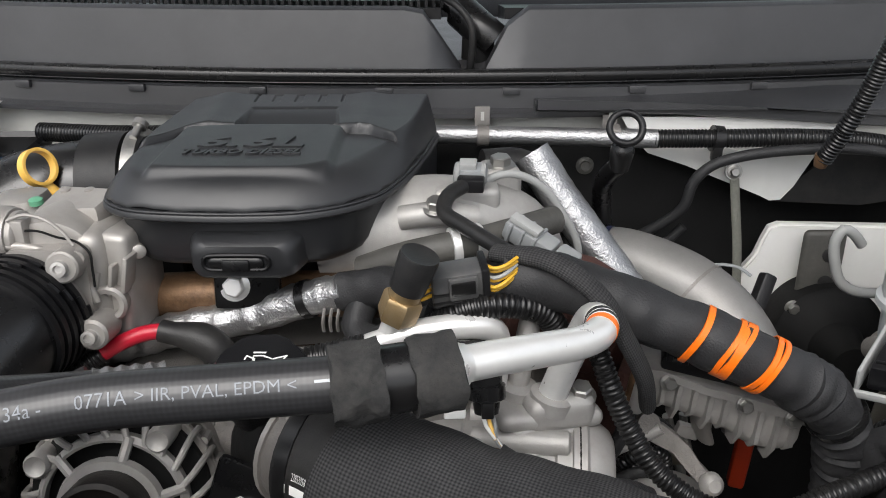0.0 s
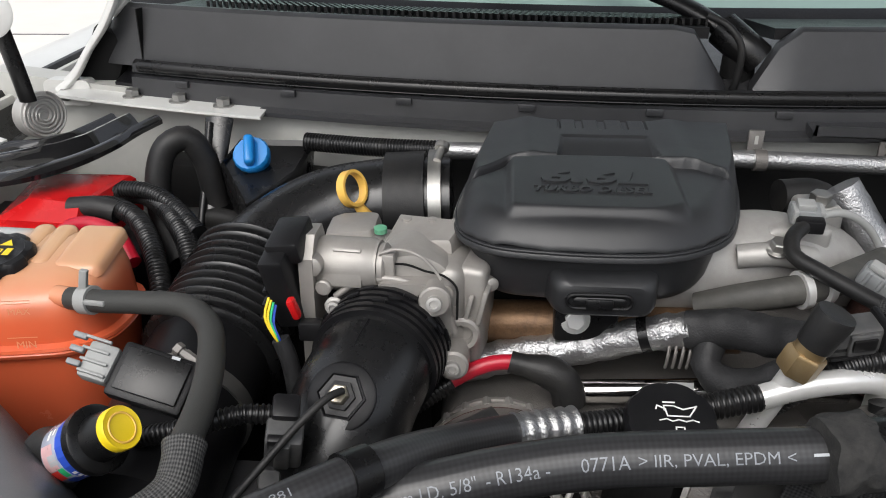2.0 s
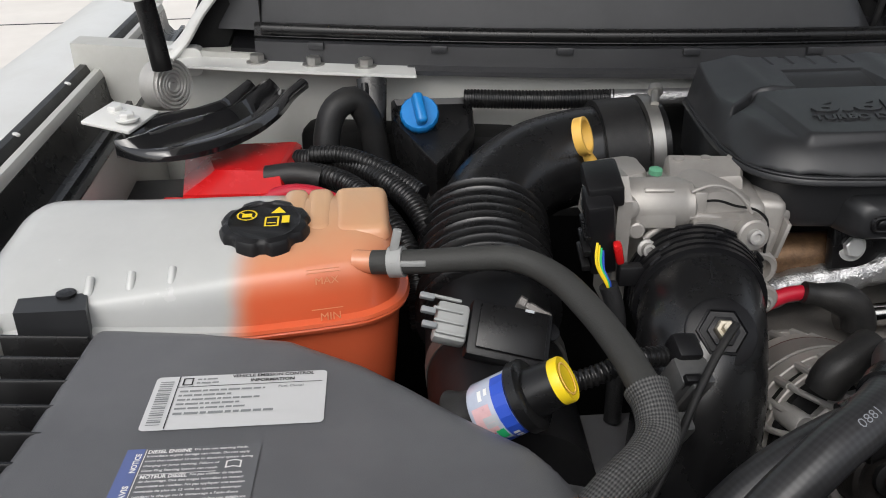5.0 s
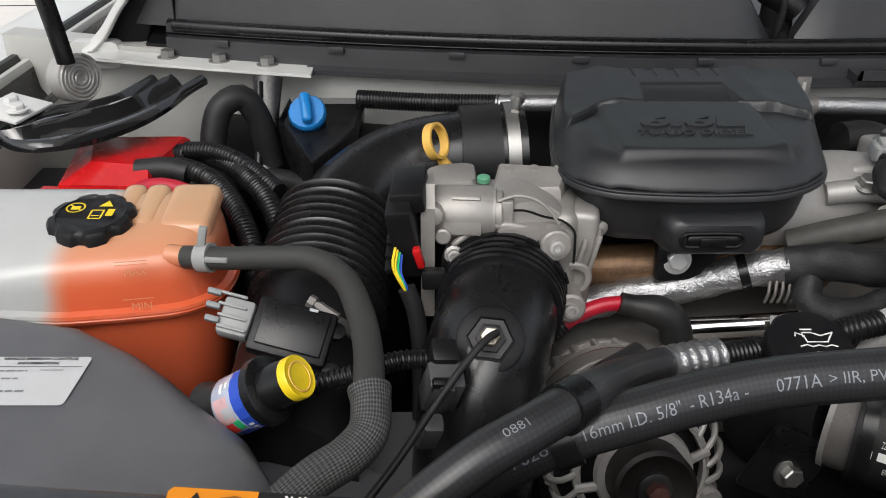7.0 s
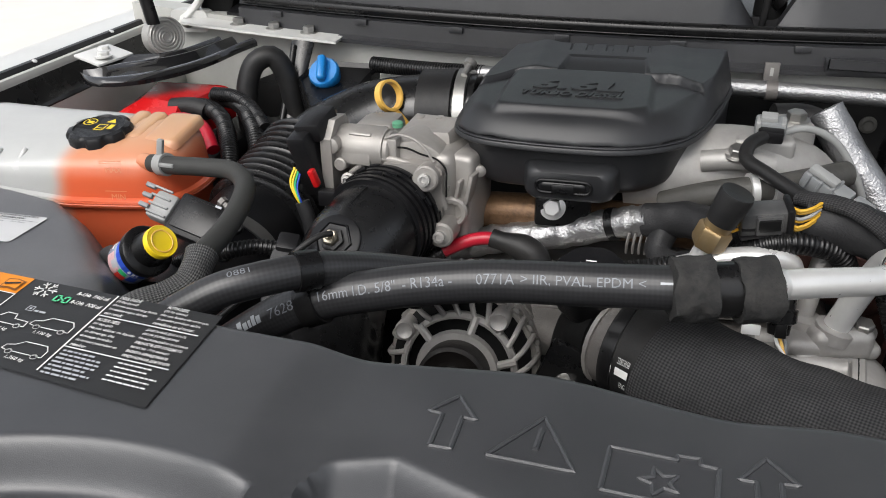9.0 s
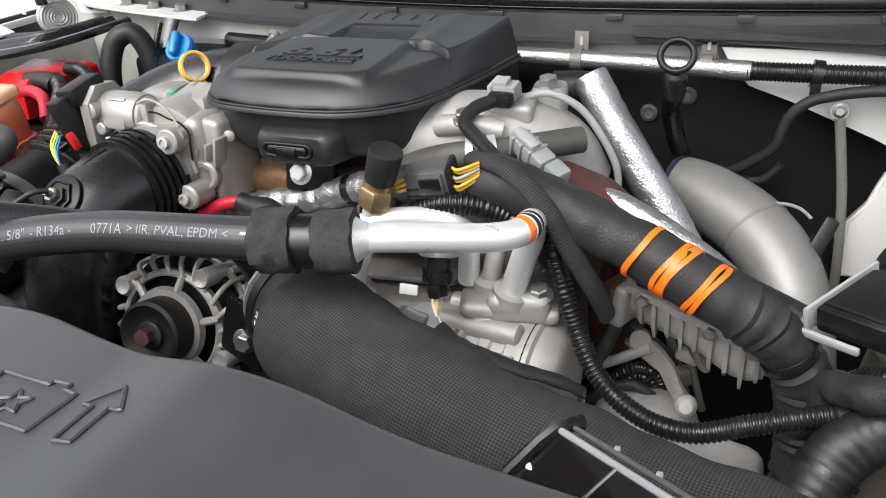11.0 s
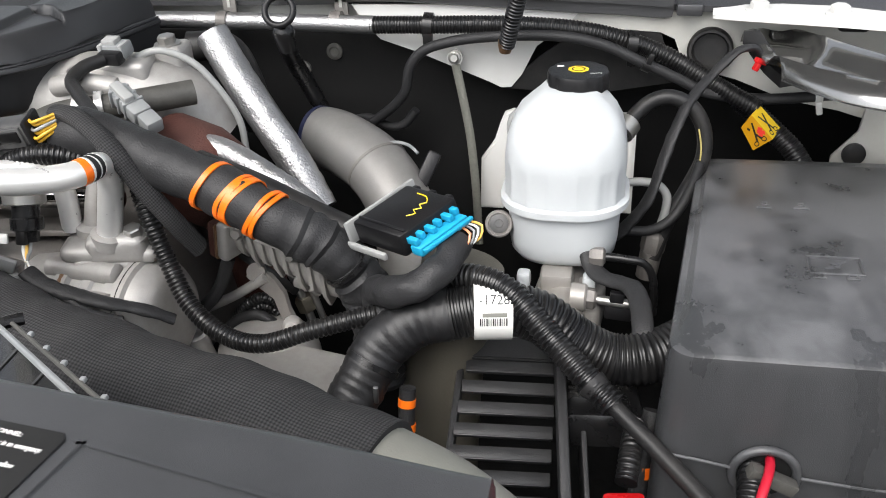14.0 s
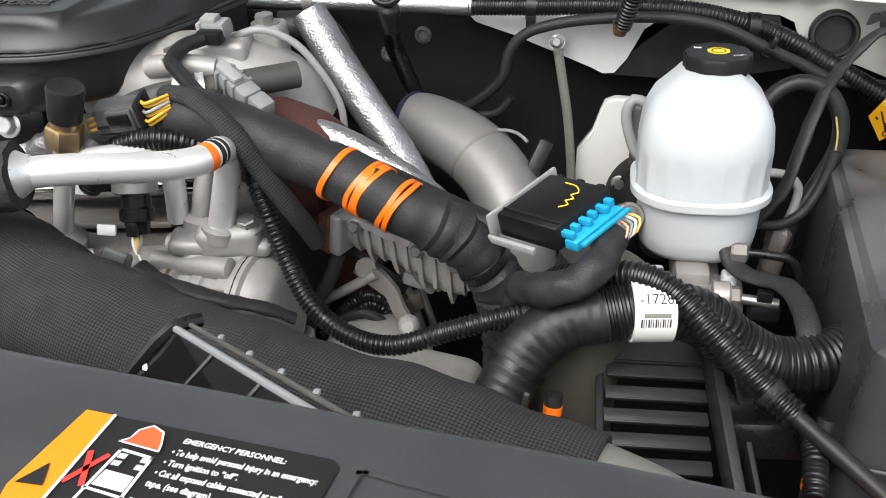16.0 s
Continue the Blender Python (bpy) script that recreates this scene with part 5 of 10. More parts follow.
part("port_boss", lathe([(0, 0.012), (0.012, 0.012), (0.014, 0.010)], (0.455, 0.573, 1.104), (1, -0.05, 0), 24), CAST, cyl)
part("front_boss", lathe([(0, 0.014), (0.02, 0.014), (0.022, 0.010)], (0.447, 0.565, 1.082), (0, -1, 0), 24), CAST, cyl)
booster = thing("brake_booster", (0.46, 0.82, 1.08), "black round brake booster on the firewall", "brake booster")
part("drum", lathe([(-0.06, 0.050), (-0.04, 0.058), (0.0, 0.058), (0.002, 0.061), (0.008, 0.061), (0.010, 0.055), (0.022, 0.046), (0.030, 0.030), (0.056, 0.021), (0.070, 0.020)], (0.425, 0.830, 1.050), (0, -1, 0), 48), INSULSHADE, booster)
part("rim_bolt", hexbolt((0.382, 0.822, 1.086), (0, -1, 0), 0.006, 0.006), STEEL, booster)

# ---- fuse and battery cover on the driver's side ----
fuse = thing("battery_cover", (0.68, 0.55, 1.1), "dusty black plastic battery cover with raised symbol", "battery cover")


def fuse_loop(z, g, fdy=0.0):
    out = []
    for x, y in rounded(0.0, 0.0, 1.0, 1.0, 0.05, 5):
        yy = 0.399 - g + (0.386 + 2 * g) * y + (fdy if y < 0.5 else 0)
        left = 0.522 + 0.051 * y - g
        out.append((left + (0.90 - left) * x, yy, z + 0.021 * (1 - y)))
    return out


fz = lambda y: 1.1750 - 0.055 * (y - 0.445)


def cover_top(g):
    """The flat top, drawn in by g, with small round corners."""
    out = []
    for x, y in rounded(0.0, 0.0, 1.0, 1.0, 0.012, 5):
        yy = 0.445 - 0.013 * x + g + (0.755 - 0.445 + 0.013 * x - 2 * g) * y
        left = 0.5385 + 0.040 * y + g
        out.append((left + (0.875 - g - left) * x, yy, fz(yy) - (0.0 if g else 0.0006)))
    return out


part("cover_shell", loft([fuse_loop(0.98, 0.004, 0.010), fuse_loop(1.08, 0.003, 0.005), fuse_loop(1.143, 0.0, 0.003), fuse_loop(1.1485, -0.001, 0.003), fuse_loop(1.1500, -0.003, 0.003), fuse_loop(1.1508, -0.006, 0.003), cover_top(0.0), cover_top(0.003)]), DUSTYSHADED, fuse, angle=22)

# ---- relay module ----
module = thing("glow_plug_module", (0.325, 0.51, 1.18), "black electronic module with blue connector on a grey bracket", "control module")
U, W = V((0.64, 0.72, 0.27)).normalized(), V((0.88, -0.46, 0.02)).normalized()
N = U.cross(W).normalized() * -1
N = N if N.z > 0 else -N
MB = Matrix((W, U, N)).transposed().to_4x4()


def mblock(size, du, dv, dn, bevel=0.002):
    """A block laid in the module's own axes: across, along, up."""
    bm = block(size, (du, dv, dn), bevel=bevel)
    bmesh.ops.transform(bm, matrix=Matrix.Translation((0.3300, 0.507, 1.2045)) @ MB @ Matrix.Scale(0.81, 4), verts=bm.verts)
    return bm


part("module_case", mblock((0.060, 0.068, 0.026), 0.002, 0, 0, 0.003), PLASTIC, module)
part("bracket", mblock((0.004, 0.085, 0.026), -0.034, 0.004, -0.002, 0.002), PALEGREY, module, "pale grey plastic bracket")
part("bracket_arm", mblock((0.05, 0.005, 0.008), -0.012, -0.040, -0.014, 0.002), PALEGREY, module)
conn = part("blue_connector", mblock((0.013, 0.058, 0.011), 0.0405, 0, -0.006, 0.002), CYAN, module, "cyan blue connector")
for k in range(6):
    part("locking_tab", mblock((0.013 - 0.003 * (k % 2), 0.0052, 0.007), 0.036 - 0.002 * (k % 2), -0.0255 + 0.0102 * k, 0.0035, 0.001), CYAN, conn)
part("connector_lip", mblock((0.004, 0.058, 0.004), 0.0515, 0, -0.002, 0.001), CYAN, conn)
for k in range(3):
    part("fixing_lug", mblock((0.008, 0.010, 0.006), -0.022 + 0.020 * k, 0.036, 0.006, 0.002), PLASTIC, module)
part("case_ridge", mblock((0.056, 0.003, 0.003), 0.002, -0.026, 0.0135, 0.001), PLASTIC, module)
for k in range(4):
    part("lead", tube([tuple((Matrix.Translation((0.3300, 0.507, 1.2040)) @ MB) @ V(q)) for q in ((0.040, 0.024 - 0.003 * k, -0.006), (0.048, 0.025 - 0.004 * k, -0.008), (0.050, 0.019 - 0.005 * k, -0.015), (0.044, 0.011 - 0.005 * k, -0.020))], 0.0010, 6, 0.004), (AMBER, PAPER, GREYPLASTIC, COOLANTPALE)[k], module)
cab = thing("taped_cable", (0.35, 0.48, 1.17), "cloth-taped cable below the module", "cable")
part("cable_wall", roughen(tube([(0.372, 0.500, 1.192), (0.362, 0.470, 1.182), (0.340, 0.458, 1.172), (0.320, 0.470, 1.162), (0.308, 0.488, 1.150), (0.305, 0.49, 1.12)], 0.0118, 24, 0.002), 0.0024, 0.014), TAPE, cab)

# ---- engine harness on the right ----
big = thing("corrugated_harness", (0.42, 0.47, 1.1), "thick corrugated harness partly wrapped in vinyl tape", "wiring harness")
part("taped_bend", roughen(roughen(tube([(0.285, 0.415, 1.065), (0.300, 0.435, 1.090), (0.318, 0.458, 1.120), (0.345, 0.470, 1.138), (0.372, 0.474, 1.143)], lambda s: 0.0198 + 0.0009 * ((s / 0.0085) % 1.0), 36, 0.0017), 0.0014, 0.022), 0.0005, 0.006), VINYL, big)
part("cable_tie", tube([(0.3105, 0.449, 1.1075), (0.3125, 0.4515, 1.1110)], 0.0218, 24, 0.002), SATIN, big)
part("tie_tail", block((0.004, 0.003, 0.022), (0.320, 0.424, 1.100), (20, 8, 0), 0.001), DARKPLUG, big, "cut end of the cable tie")
part("corrugated_run", ribbed([(0.368, 0.474, 1.143), (0.40, 0.480, 1.147), (0.435, 0.486, 1.138), (0.462, 0.486, 1.117), (0.49, 0.487, 1.103), (0.52, 0.492, 1.104), (0.55, 0.51, 1.11)], 0.0205, 0.0048, 0.0014, 24), CONDUIT, big)
part("paper_tag", tube([(0.386, 0.478, 1.1455), (0.414, 0.483, 1.145)], 0.0228, 24, 0.006), PAPER, big, "white paper tag with printed number")
thin = thing("corrugated_conduit", (0.45, 0.46, 1.13), "slim corrugated conduit running into a smooth hose", "conduit")
part("conduit_wall", ribbed([(0.322, 0.53, 1.12), (0.335, 0.512, 1.146), (0.358, 0.497, 1.160), (0.388, 0.488, 1.168), (0.412, 0.480, 1.163), (0.445, 0.458, 1.140), (0.47, 0.440, 1.122), (0.492, 0.425, 1.108)], 0.0105, 0.0042, 0.0011), CONDUIT, thin)
part("smooth_hose", tube([(0.490, 0.427, 1.109), (0.53, 0.39, 1.092), (0.57, 0.345, 1.078), (0.62, 0.28, 1.06)], 0.0060, 14), RUBBER, thin)
part("tape_end", roughen(tube([(0.476, 0.436, 1.118), (0.492, 0.4255, 1.108), (0.506, 0.4125, 1.102)], lambda s: 0.0116 - 0.22 * s, 18, 0.002), 0.0006, 0.006), VINYL, thin)
# ---- things along the firewall ----
def bolt_part(parent, at, axis, r=0.008, h=0.007, material=None):
    return part("bolt", hexbolt(at, axis, r, h), material or STEEL, parent)


def simple_tube(name, points, r, material, label, category, pname, ribs=False, segs=16, group=""):
    t = thing(name, points[0], label, category, group)
    part(pname, ribbed(points, r) if ribs else tube(points, r, segs), material, t)
    return t


line = thing("foil_wrapped_line", (0.0, 0.85, 1.27), "silver foil-wrapped line along the firewall", "pipe")
part("foil_tube", tube([(-0.29, 0.868, 1.268), (-0.15, 0.860, 1.270), (0.0, 0.852, 1.272), (0.12, 0.848, 1.271), (0.216, 0.845, 1.269)], 0.0095, 16), FOIL, line)
part("end_sleeve", tube([(0.19, 0.846, 1.2695), (0.222, 0.845, 1.269)], 0.0100, 16), FOIL, line)
part("conduit_left", ribbed([(-0.44, 0.905, 1.262), (-0.36, 0.885, 1.264), (-0.285, 0.868, 1.268)], 0.0105), CONDUIT, line)
part("conduit_right", ribbed([(0.216, 0.845, 1.269), (0.283, 0.842, 1.270), (0.38, 0.842, 1.270), (0.46, 0.845, 1.262), (0.53, 0.848, 1.240), (0.585, 0.835, 1.212), (0.63, 0.82, 1.19)], 0.0098), CONDUIT, line)
for x in (0.044, 0.178):
    c = thing("line_bracket", (x, 0.87, 1.28), "grey metal bracket holding the line", "bracket", "brackets of the foil line")
    part("strap", block((0.016, 0.004, 0.040), (x, 0.872, 1.277), (0, 0, 0), 0.001), CASTDARK, c)
    part("loop", tube([(x - 0.006, 0.850, 1.2715), (x + 0.006, 0.850, 1.2715)], 0.0112, 18, 0.004), CASTDARK, c)
    part("slot", block((0.0035, 0.002, 0.009), (x, 0.8695, 1.287), bevel=0), PRIMER, c)
for x, z in ((0.283, 1.270), (0.50, 1.252)):
    c = thing("cable_clip", (x, 0.84, z), "black plastic cable clip on the conduit", "clip", "cable clips")
    part("clip_band", tube([(x - 0.005, 0.843, z), (x + 0.005, 0.8435, z - 0.001)], 0.0135, 16, 0.004), SATIN, c)
    part("clip_stud", block((0.010, 0.012, 0.022), (x, 0.838, z - 0.012), (0, 0, 0), 0.002), SATIN, c)
simple_tube("firewall_cable", [(0.205, 0.86, 1.150), (0.238, 0.845, 1.177), (0.255, 0.836, 1.198), (0.262, 0.834, 1.226), (0.278, 0.832, 1.244), (0.305, 0.830, 1.254), (0.35, 0.828, 1.261), (0.427, 0.828, 1.262), (0.472, 0.828, 1.253), (0.512, 0.828, 1.235), (0.549, 0.83, 1.218), (0.578, 0.83, 1.204), (0.607, 0.83, 1.1995), (0.635, 0.83, 1.198), (0.663, 0.83, 1.1995), (0.705, 0.83, 1.204), (0.78, 0.83, 1.21)], 0.0056, TAPE, "grey-black rubber cable draped along the firewall", "cable", "cable_wall")
fc = thing("fender_cable", (0.60, 0.80, 1.26), "flat cloth-taped cable hanging beside the reservoir", "cable")
part("cable_wall", roughen(tube([(0.622, 0.800, 1.250), (0.612, 0.790, 1.262), (0.600, 0.783, 1.262), (0.588, 0.776, 1.254), (0.570, 0.762, 1.238), (0.551, 0.735, 1.222), (0.539, 0.715, 1.199), (0.530, 0.700, 1.174), (0.521, 0.690, 1.146), (0.507, 0.690, 1.122), (0.490, 0.690, 1.102), (0.475, 0.695, 1.092)], 0.0068, 16, 0.004, flat=0.55), 0.0010, 0.010), TAPE, fc)
simple_tube("reservoir_lead", [(0.480, 0.690, 1.104), (0.500, 0.694, 1.108), (0.524, 0.70, 1.106), (0.545, 0.71, 1.115), (0.560, 0.72, 1.14), (0.568, 0.725, 1.17)], 0.0048, TAPE, "thin taped lead behind the reservoir", "cable", "cable_wall")
bph = simple_tube("bypass_hose", [(0.490, 0.715, 1.196), (0.503, 0.735, 1.210), (0.519, 0.742, 1.223), (0.537, 0.742, 1.2275), (0.556, 0.740, 1.219), (0.569, 0.738, 1.198), (0.571, 0.735, 1.171), (0.560, 0.73, 1.142), (0.544, 0.72, 1.112), (0.53, 0.71, 1.07)], 0.0074, RUBBER, "black vacuum hose bent in a loop", "hose", "hose_wall")
part("print_line", tube([(0.5640, 0.7325, 1.200), (0.5675, 0.7290, 1.182), (0.5670, 0.7275, 1.165), (0.561, 0.7245, 1.148)], 0.0009, 6, 0.004), mat("yellowed_print", (0.36, 0.30, 0.10), 0.6, var=0.6, scale=700), bph, "yellowed print along the hose")
part("hose_end", lathe([(-0.004, 0.0122), (0.010, 0.0122), (0.011, 0.0108)], (0.494, 0.722, 1.201), (0.5, 0.7, 0.5), 20), STEEL, bph, "crimped steel hose end")
bl = thing("brake_line", (0.53, 0.715, 1.07), "pale steel brake line bent down into a large union nut", "pipe")
part("line_wall", tube([(0.480, 0.705, 1.149), (0.498, 0.713, 1.150), (0.516, 0.715, 1.151), (0.530, 0.715, 1.148), (0.5385, 0.715, 1.138), (0.539, 0.715, 1.123), (0.534, 0.715, 1.098), (0.532, 0.715, 1.085)], 0.0042, 14, 0.003), PALEGREY, bl)
part("union_nut", lathe([(0, 0.0118), (0.002, 0.0125), (0.018, 0.0125), (0.021, 0.0105), (0.024, 0.007)], (0.529, 0.715, 1.076), (0.12, 0, 1), 6), CASTDARK, bl)
part("union_sleeve", lathe([(-0.03, 0.0105), (0.0, 0.0112)], (0.529, 0.715, 1.076), (0.12, 0, 1), 24), CASTDARK, bl)
lamp_lead = thing("hood_lamp_lead", (0.376, 0.79, 1.26), "corrugated lead rising to the hood", "cable")
part("conduit_wall", ribbed([(0.374, 0.795, 1.262), (0.380, 0.785, 1.285), (0.392, 0.772, 1.33), (0.404, 0.755, 1.40), (0.415, 0.74, 1.48)], 0.0088), CONDUIT, lamp_lead)
part("copper_end", lathe([(0, 0.006), (0.008, 0.008), (0.012, 0.008)], (0.372, 0.797, 1.254), (0.1, -0.2, 1), 14), BRONZE, lamp_lead)
strap = thing("ground_strap", (0.31, 0.855, 1.15), "flat braided ground strap on the firewall", "strap")
part("strap_braid", tube([(0.310, 0.852, 1.224), (0.316, 0.853, 1.19), (0.324, 0.853, 1.14), (0.330, 0.850, 1.07), (0.332, 0.85, 1.0)], 0.0050, 12, flat=0.4), mat("tinned_braid", (0.24, 0.24, 0.21), 0.5, 0.6, 0.3, 300, 0.6, 900), strap)
part("eyelet", lathe([(0, 0.009), (0.004, 0.009)], (0.309, 0.857, 1.230), (0, -1, 0.2), 18), STEEL, strap)
bolt_part(strap, (0.309, 0.852, 1.231), (0, -1, 0.2), 0.005, 0.005)
dip2 = thing("transmission_dipstick", (0.17, 0.72, 1.29), "black ring-handled dipstick in its tube", "dipstick")
part("ring", tube([(0.1635 + 0.0145 * math.cos(q), 0.722 + 0.006 * math.sin(q), 1.3125 + 0.0125 * math.sin(q)) for q in [2 * math.pi * k / 24 for k in range(25)]], 0.0032, 10, 0.003), PLASTIC, dip2)
part("cap", lathe([(-0.020, 0.0088), (-0.006, 0.0105), (0.0, 0.0108), (0.004, 0.0095), (0.008, 0.005)], (0.163, 0.728, 1.291), (0.02, -0.35, 1), 24), SATIN, dip2)
part("tube", tube([(0.162, 0.735, 1.275), (0.156, 0.765, 1.250), (0.160, 0.79, 1.215), (0.170, 0.81, 1.17), (0.18, 0.84, 1.10)], 0.0092, 14), SATIN, dip2)
flap = thing("firewall_flange", (0.33, 0.87, 1.23), "white painted flange below the cowl", "panel", kind="structure")
bmf = slab([(0.19, 1.285), (0.205, 1.262), (0.221, 1.246), (0.263, 1.232), (0.346, 1.198), (0.358, 1.192), (0.370, 1.193), (0.382, 1.208), (0.398, 1.240), (0.430, 1.262), (0.45, 1.285)], -0.004, 0.0)
bmesh.ops.transform(bmf, matrix=pose(0, 0.872, 0, 90, 0, 0), verts=bmf.verts)
part("flange_plate", bmf, PAINT, flap, smooth=False)
bmf = slab([(0.36, 1.190), (0.40, 1.226), (0.44, 1.255), (0.53, 1.255), (0.55, 1.20), (0.46, 1.185)], -0.004, 0.0)
bmesh.ops.transform(bmf, matrix=pose(0, 0.876, 0, 90, 0, 0), verts=bmf.verts)
part("mat_flap", bmf, RUBBER, flap, "dark rubber mat flap")
bmf = slab([(0.40, 1.277), (0.40, 1.262), (0.453, 1.260), (0.489, 1.258), (0.530, 1.255), (0.545, 1.248), (0.551, 1.233), (0.560, 1.226), (0.585, 1.212), (0.612, 1.205), (0.667, 1.183), (0.722, 1.172), (0.760, 1.160), (0.86, 1.14), (0.86, 1.277)][::-1], -0.004, 0.0)
bmesh.ops.transform(bmf, matrix=pose(0, 0.874, 0, 90, 0, 0), verts=bmf.verts)
part("side_plate", bmf, PRIMER, flap, "white painted firewall side panel", smooth=False)
bmf = slab([(0.720, 1.124), (0.743, 1.153), (0.746, 1.180), (0.80, 1.188), (0.80, 1.10), (0.72, 1.10)][::-1], -0.004, 0.0)
bmesh.ops.transform(bmf, matrix=pose(0, 0.862, 0, 90, 0, 0), verts=bmf.verts)
part("lower_plate", bmf, PRIMER, flap, "white painted inner fender panel", smooth=False)
plug = thing("panel_plug", (0.741, 0.858, 1.129), "black round rubber plug in the white panel", "plug")
part("plug_head", lathe([(0, 0.0125), (0.003, 0.0120), (0.004, 0.009)], (0.741, 0.858, 1.129), (0, -1, 0.1), 24), RUBBER, plug)
wc = thing("cable_clip", (0.690, 0.826, 1.194), "white plastic clip under the firewall cable", "clip", "cable clips")
part("clip_stem", block((0.006, 0.005, 0.014), (0.690, 0.825, 1.191), (0, -12, 0), 0.0015), PAINT, wc)
part("clip_band", tube([(0.685, 0.830, 1.202), (0.692, 0.830, 1.203)], 0.0068, 14, 0.003), PAINT, wc)
ct = thing("cable_clip", (0.518, 0.828, 1.236), "black cable tie round the firewall cable", "clip", "cable clips")
part("clip_band", tube([(0.512, 0.828, 1.235), (0.520, 0.828, 1.2315)], 0.0078, 14, 0.003), SATIN, ct)
part("clip_stud", block((0.006, 0.006, 0.012), (0.519, 0.822, 1.241), (0, 20, 0), 0.0015), SATIN, ct)
grom = thing("firewall_grommet", (0.578, 0.845, 1.25), "black rubber grommet in the firewall", "grommet")
part("grommet_ring", lathe([(0, 0.0235), (0.010, 0.0235), (0.013, 0.0215), (0.013, 0.0190), (0.008, 0.0172), (-0.004, 0.0165)], (0.5815, 0.866, 1.2395), (-0.1, -1, 0.1), 36), RUBBER, grom)
part("dusty_plug", lathe([(-0.002, 0.0160), (-0.001, 0.0155), (-0.002, 0.004), (-0.001, 0.0005)], (0.5815, 0.866, 1.2395), (-0.1, -1, 0.1), 30), OLDRUBBER, grom, "dusty rubber bottom of the grommet")
wp = thing("insulation_backing", (0.40, 0.86, 1.12), "white plastic pad on the firewall", "panel")
bmf = slab([(0.512, 1.04), (0.512, 1.163), (0.372, 1.166), (0.362, 1.162), (0.357, 1.150), (0.350, 1.128), (0.334, 1.105), (0.332, 1.04)], -0.010, 0.0, 0.003)
bmesh.ops.transform(bmf, matrix=pose(0, 0.868, 0, 90, 0, 0), verts=bmf.verts)
part("pad", bmf, PAINT, wp)
part("grey_plate", block((0.046, 0.010, 0.085), (0.414, 0.846, 1.125), (0, 0, 0), 0.006, 3), HEATGREY, wp, "dark grey plastic plate")
for z in (1.14, 1.108):
    part("plate_dimple", lathe([(0, 0.008), (0.002, 0.008), (0.003, 0.006)], (0.420, 0.842, z), (0, -1, 0), 20), RUBBER, wp)
simple_tube("pressure_pipe", [(0.412, 0.765, 1.184), (0.400, 0.762, 1.197), (0.389, 0.76, 1.202), (0.383, 0.76, 1.190), (0.387, 0.76, 1.166), (0.396, 0.76, 1.146), (0.412, 0.76, 1.136), (0.45, 0.76, 1.134)], 0.0052, PALEGREY, "pale plastic pipe bent beside the booster", "pipe", "pipe_wall")

for x, z in ((0.118, 1.205), (0.158, 1.226)):
    pin = thing("push_pin", (x, 0.892, z), "grey push pin holding the firewall mat", "clip", "push pins")
    part("pin_head", lathe([(0, 0.0100), (0.003, 0.0095), (0.005, 0.0060), (0.0035, 0.0045)], (x, cowl_y(x) - 0.018, z), (0, -1, 0.1), 22), HEATGREY, pin)
bs = thing("brake_sensor", (0.387, 0.64, 1.14), "dull metal sensor end beside the reservoir", "sensor")
BSA = V((0.10, -0.90, 0.42)).normalized()
part("sensor_barrel", lathe([(-0.040, 0.0105), (-0.004, 0.0112), (0.0, 0.0125), (0.005, 0.0125), (0.006, 0.0115), (0.006, 0.0095), (0.0045, 0.009)], (0.387, 0.622, 1.146), BSA, 30), CASTDARK, bs)
part("sensor_face", lathe([(0.0042, 0.009), (0.0046, 0.0085), (0.0046, 0.004), (0.0055, 0.0035)], (0.387, 0.622, 1.146), BSA, 24), DARKPLUG, bs)
simple_tube("firewall_lead", [(0.178, 0.885, 1.145), (0.200, 0.872, 1.152), (0.225, 0.862, 1.146), (0.245, 0.856, 1.150), (0.262, 0.852, 1.170)], 0.0050, TAPE, "black taped lead low on the firewall", "cable", "cable_wall")

# ---- right hinge and bracket ----
hr = thing("hood_hinge_bracket", (0.70, 0.90, 1.27), "white cowl bracket with bolts and a bare metal brace", "bracket")
part("bracket_plate", loft([[(x, y, 1.278), (x, y, 1.2815), (x, y + 0.004, 1.283), (x, b, 1.287), (x, b, 1.280)] for x, y, b in ((0.578, 0.840, 0.846), (0.597, 0.832, 0.853), (0.61, 0.828, 0.862), (0.648, 0.817, 0.866), (0.70, 0.802, 0.855), (0.727, 0.792, 0.838), (0.80, 0.765, 0.80), (0.86, 0.74, 0.77))]), PAINT, hr)
for x, y in ((0.622, 0.846), (0.694, 0.829), (0.765, 0.80)):
    part("bolt", hexbolt((x, y, 1.2865), (0, -0.1, 1), 0.009, 0.008), PAINT, hr, "white painted bolt")
nr = spline([(0.627, 0.712, 1.270), (0.647, 0.678, 1.270), (0.668, 0.653, 1.270), (0.690, 0.638, 1.270), (0.74, 0.617, 1.270), (0.82, 0.61, 1.270)], 0.005)
fr2 = [(0.612, 0.872, 1.268), (0.640, 0.882, 1.270), (0.668, 0.872, 1.270), (0.690, 0.825, 1.268), (0.712, 0.785, 1.266), (0.750, 0.755, 1.264), (0.82, 0.74, 1.262)]
nn = len(nr)
far2 = [V([interp([k / 6 for k in range(7)], [p[c] for p in fr2], i / (nn - 1)) for c in range(3)]) for i in range(nn)]


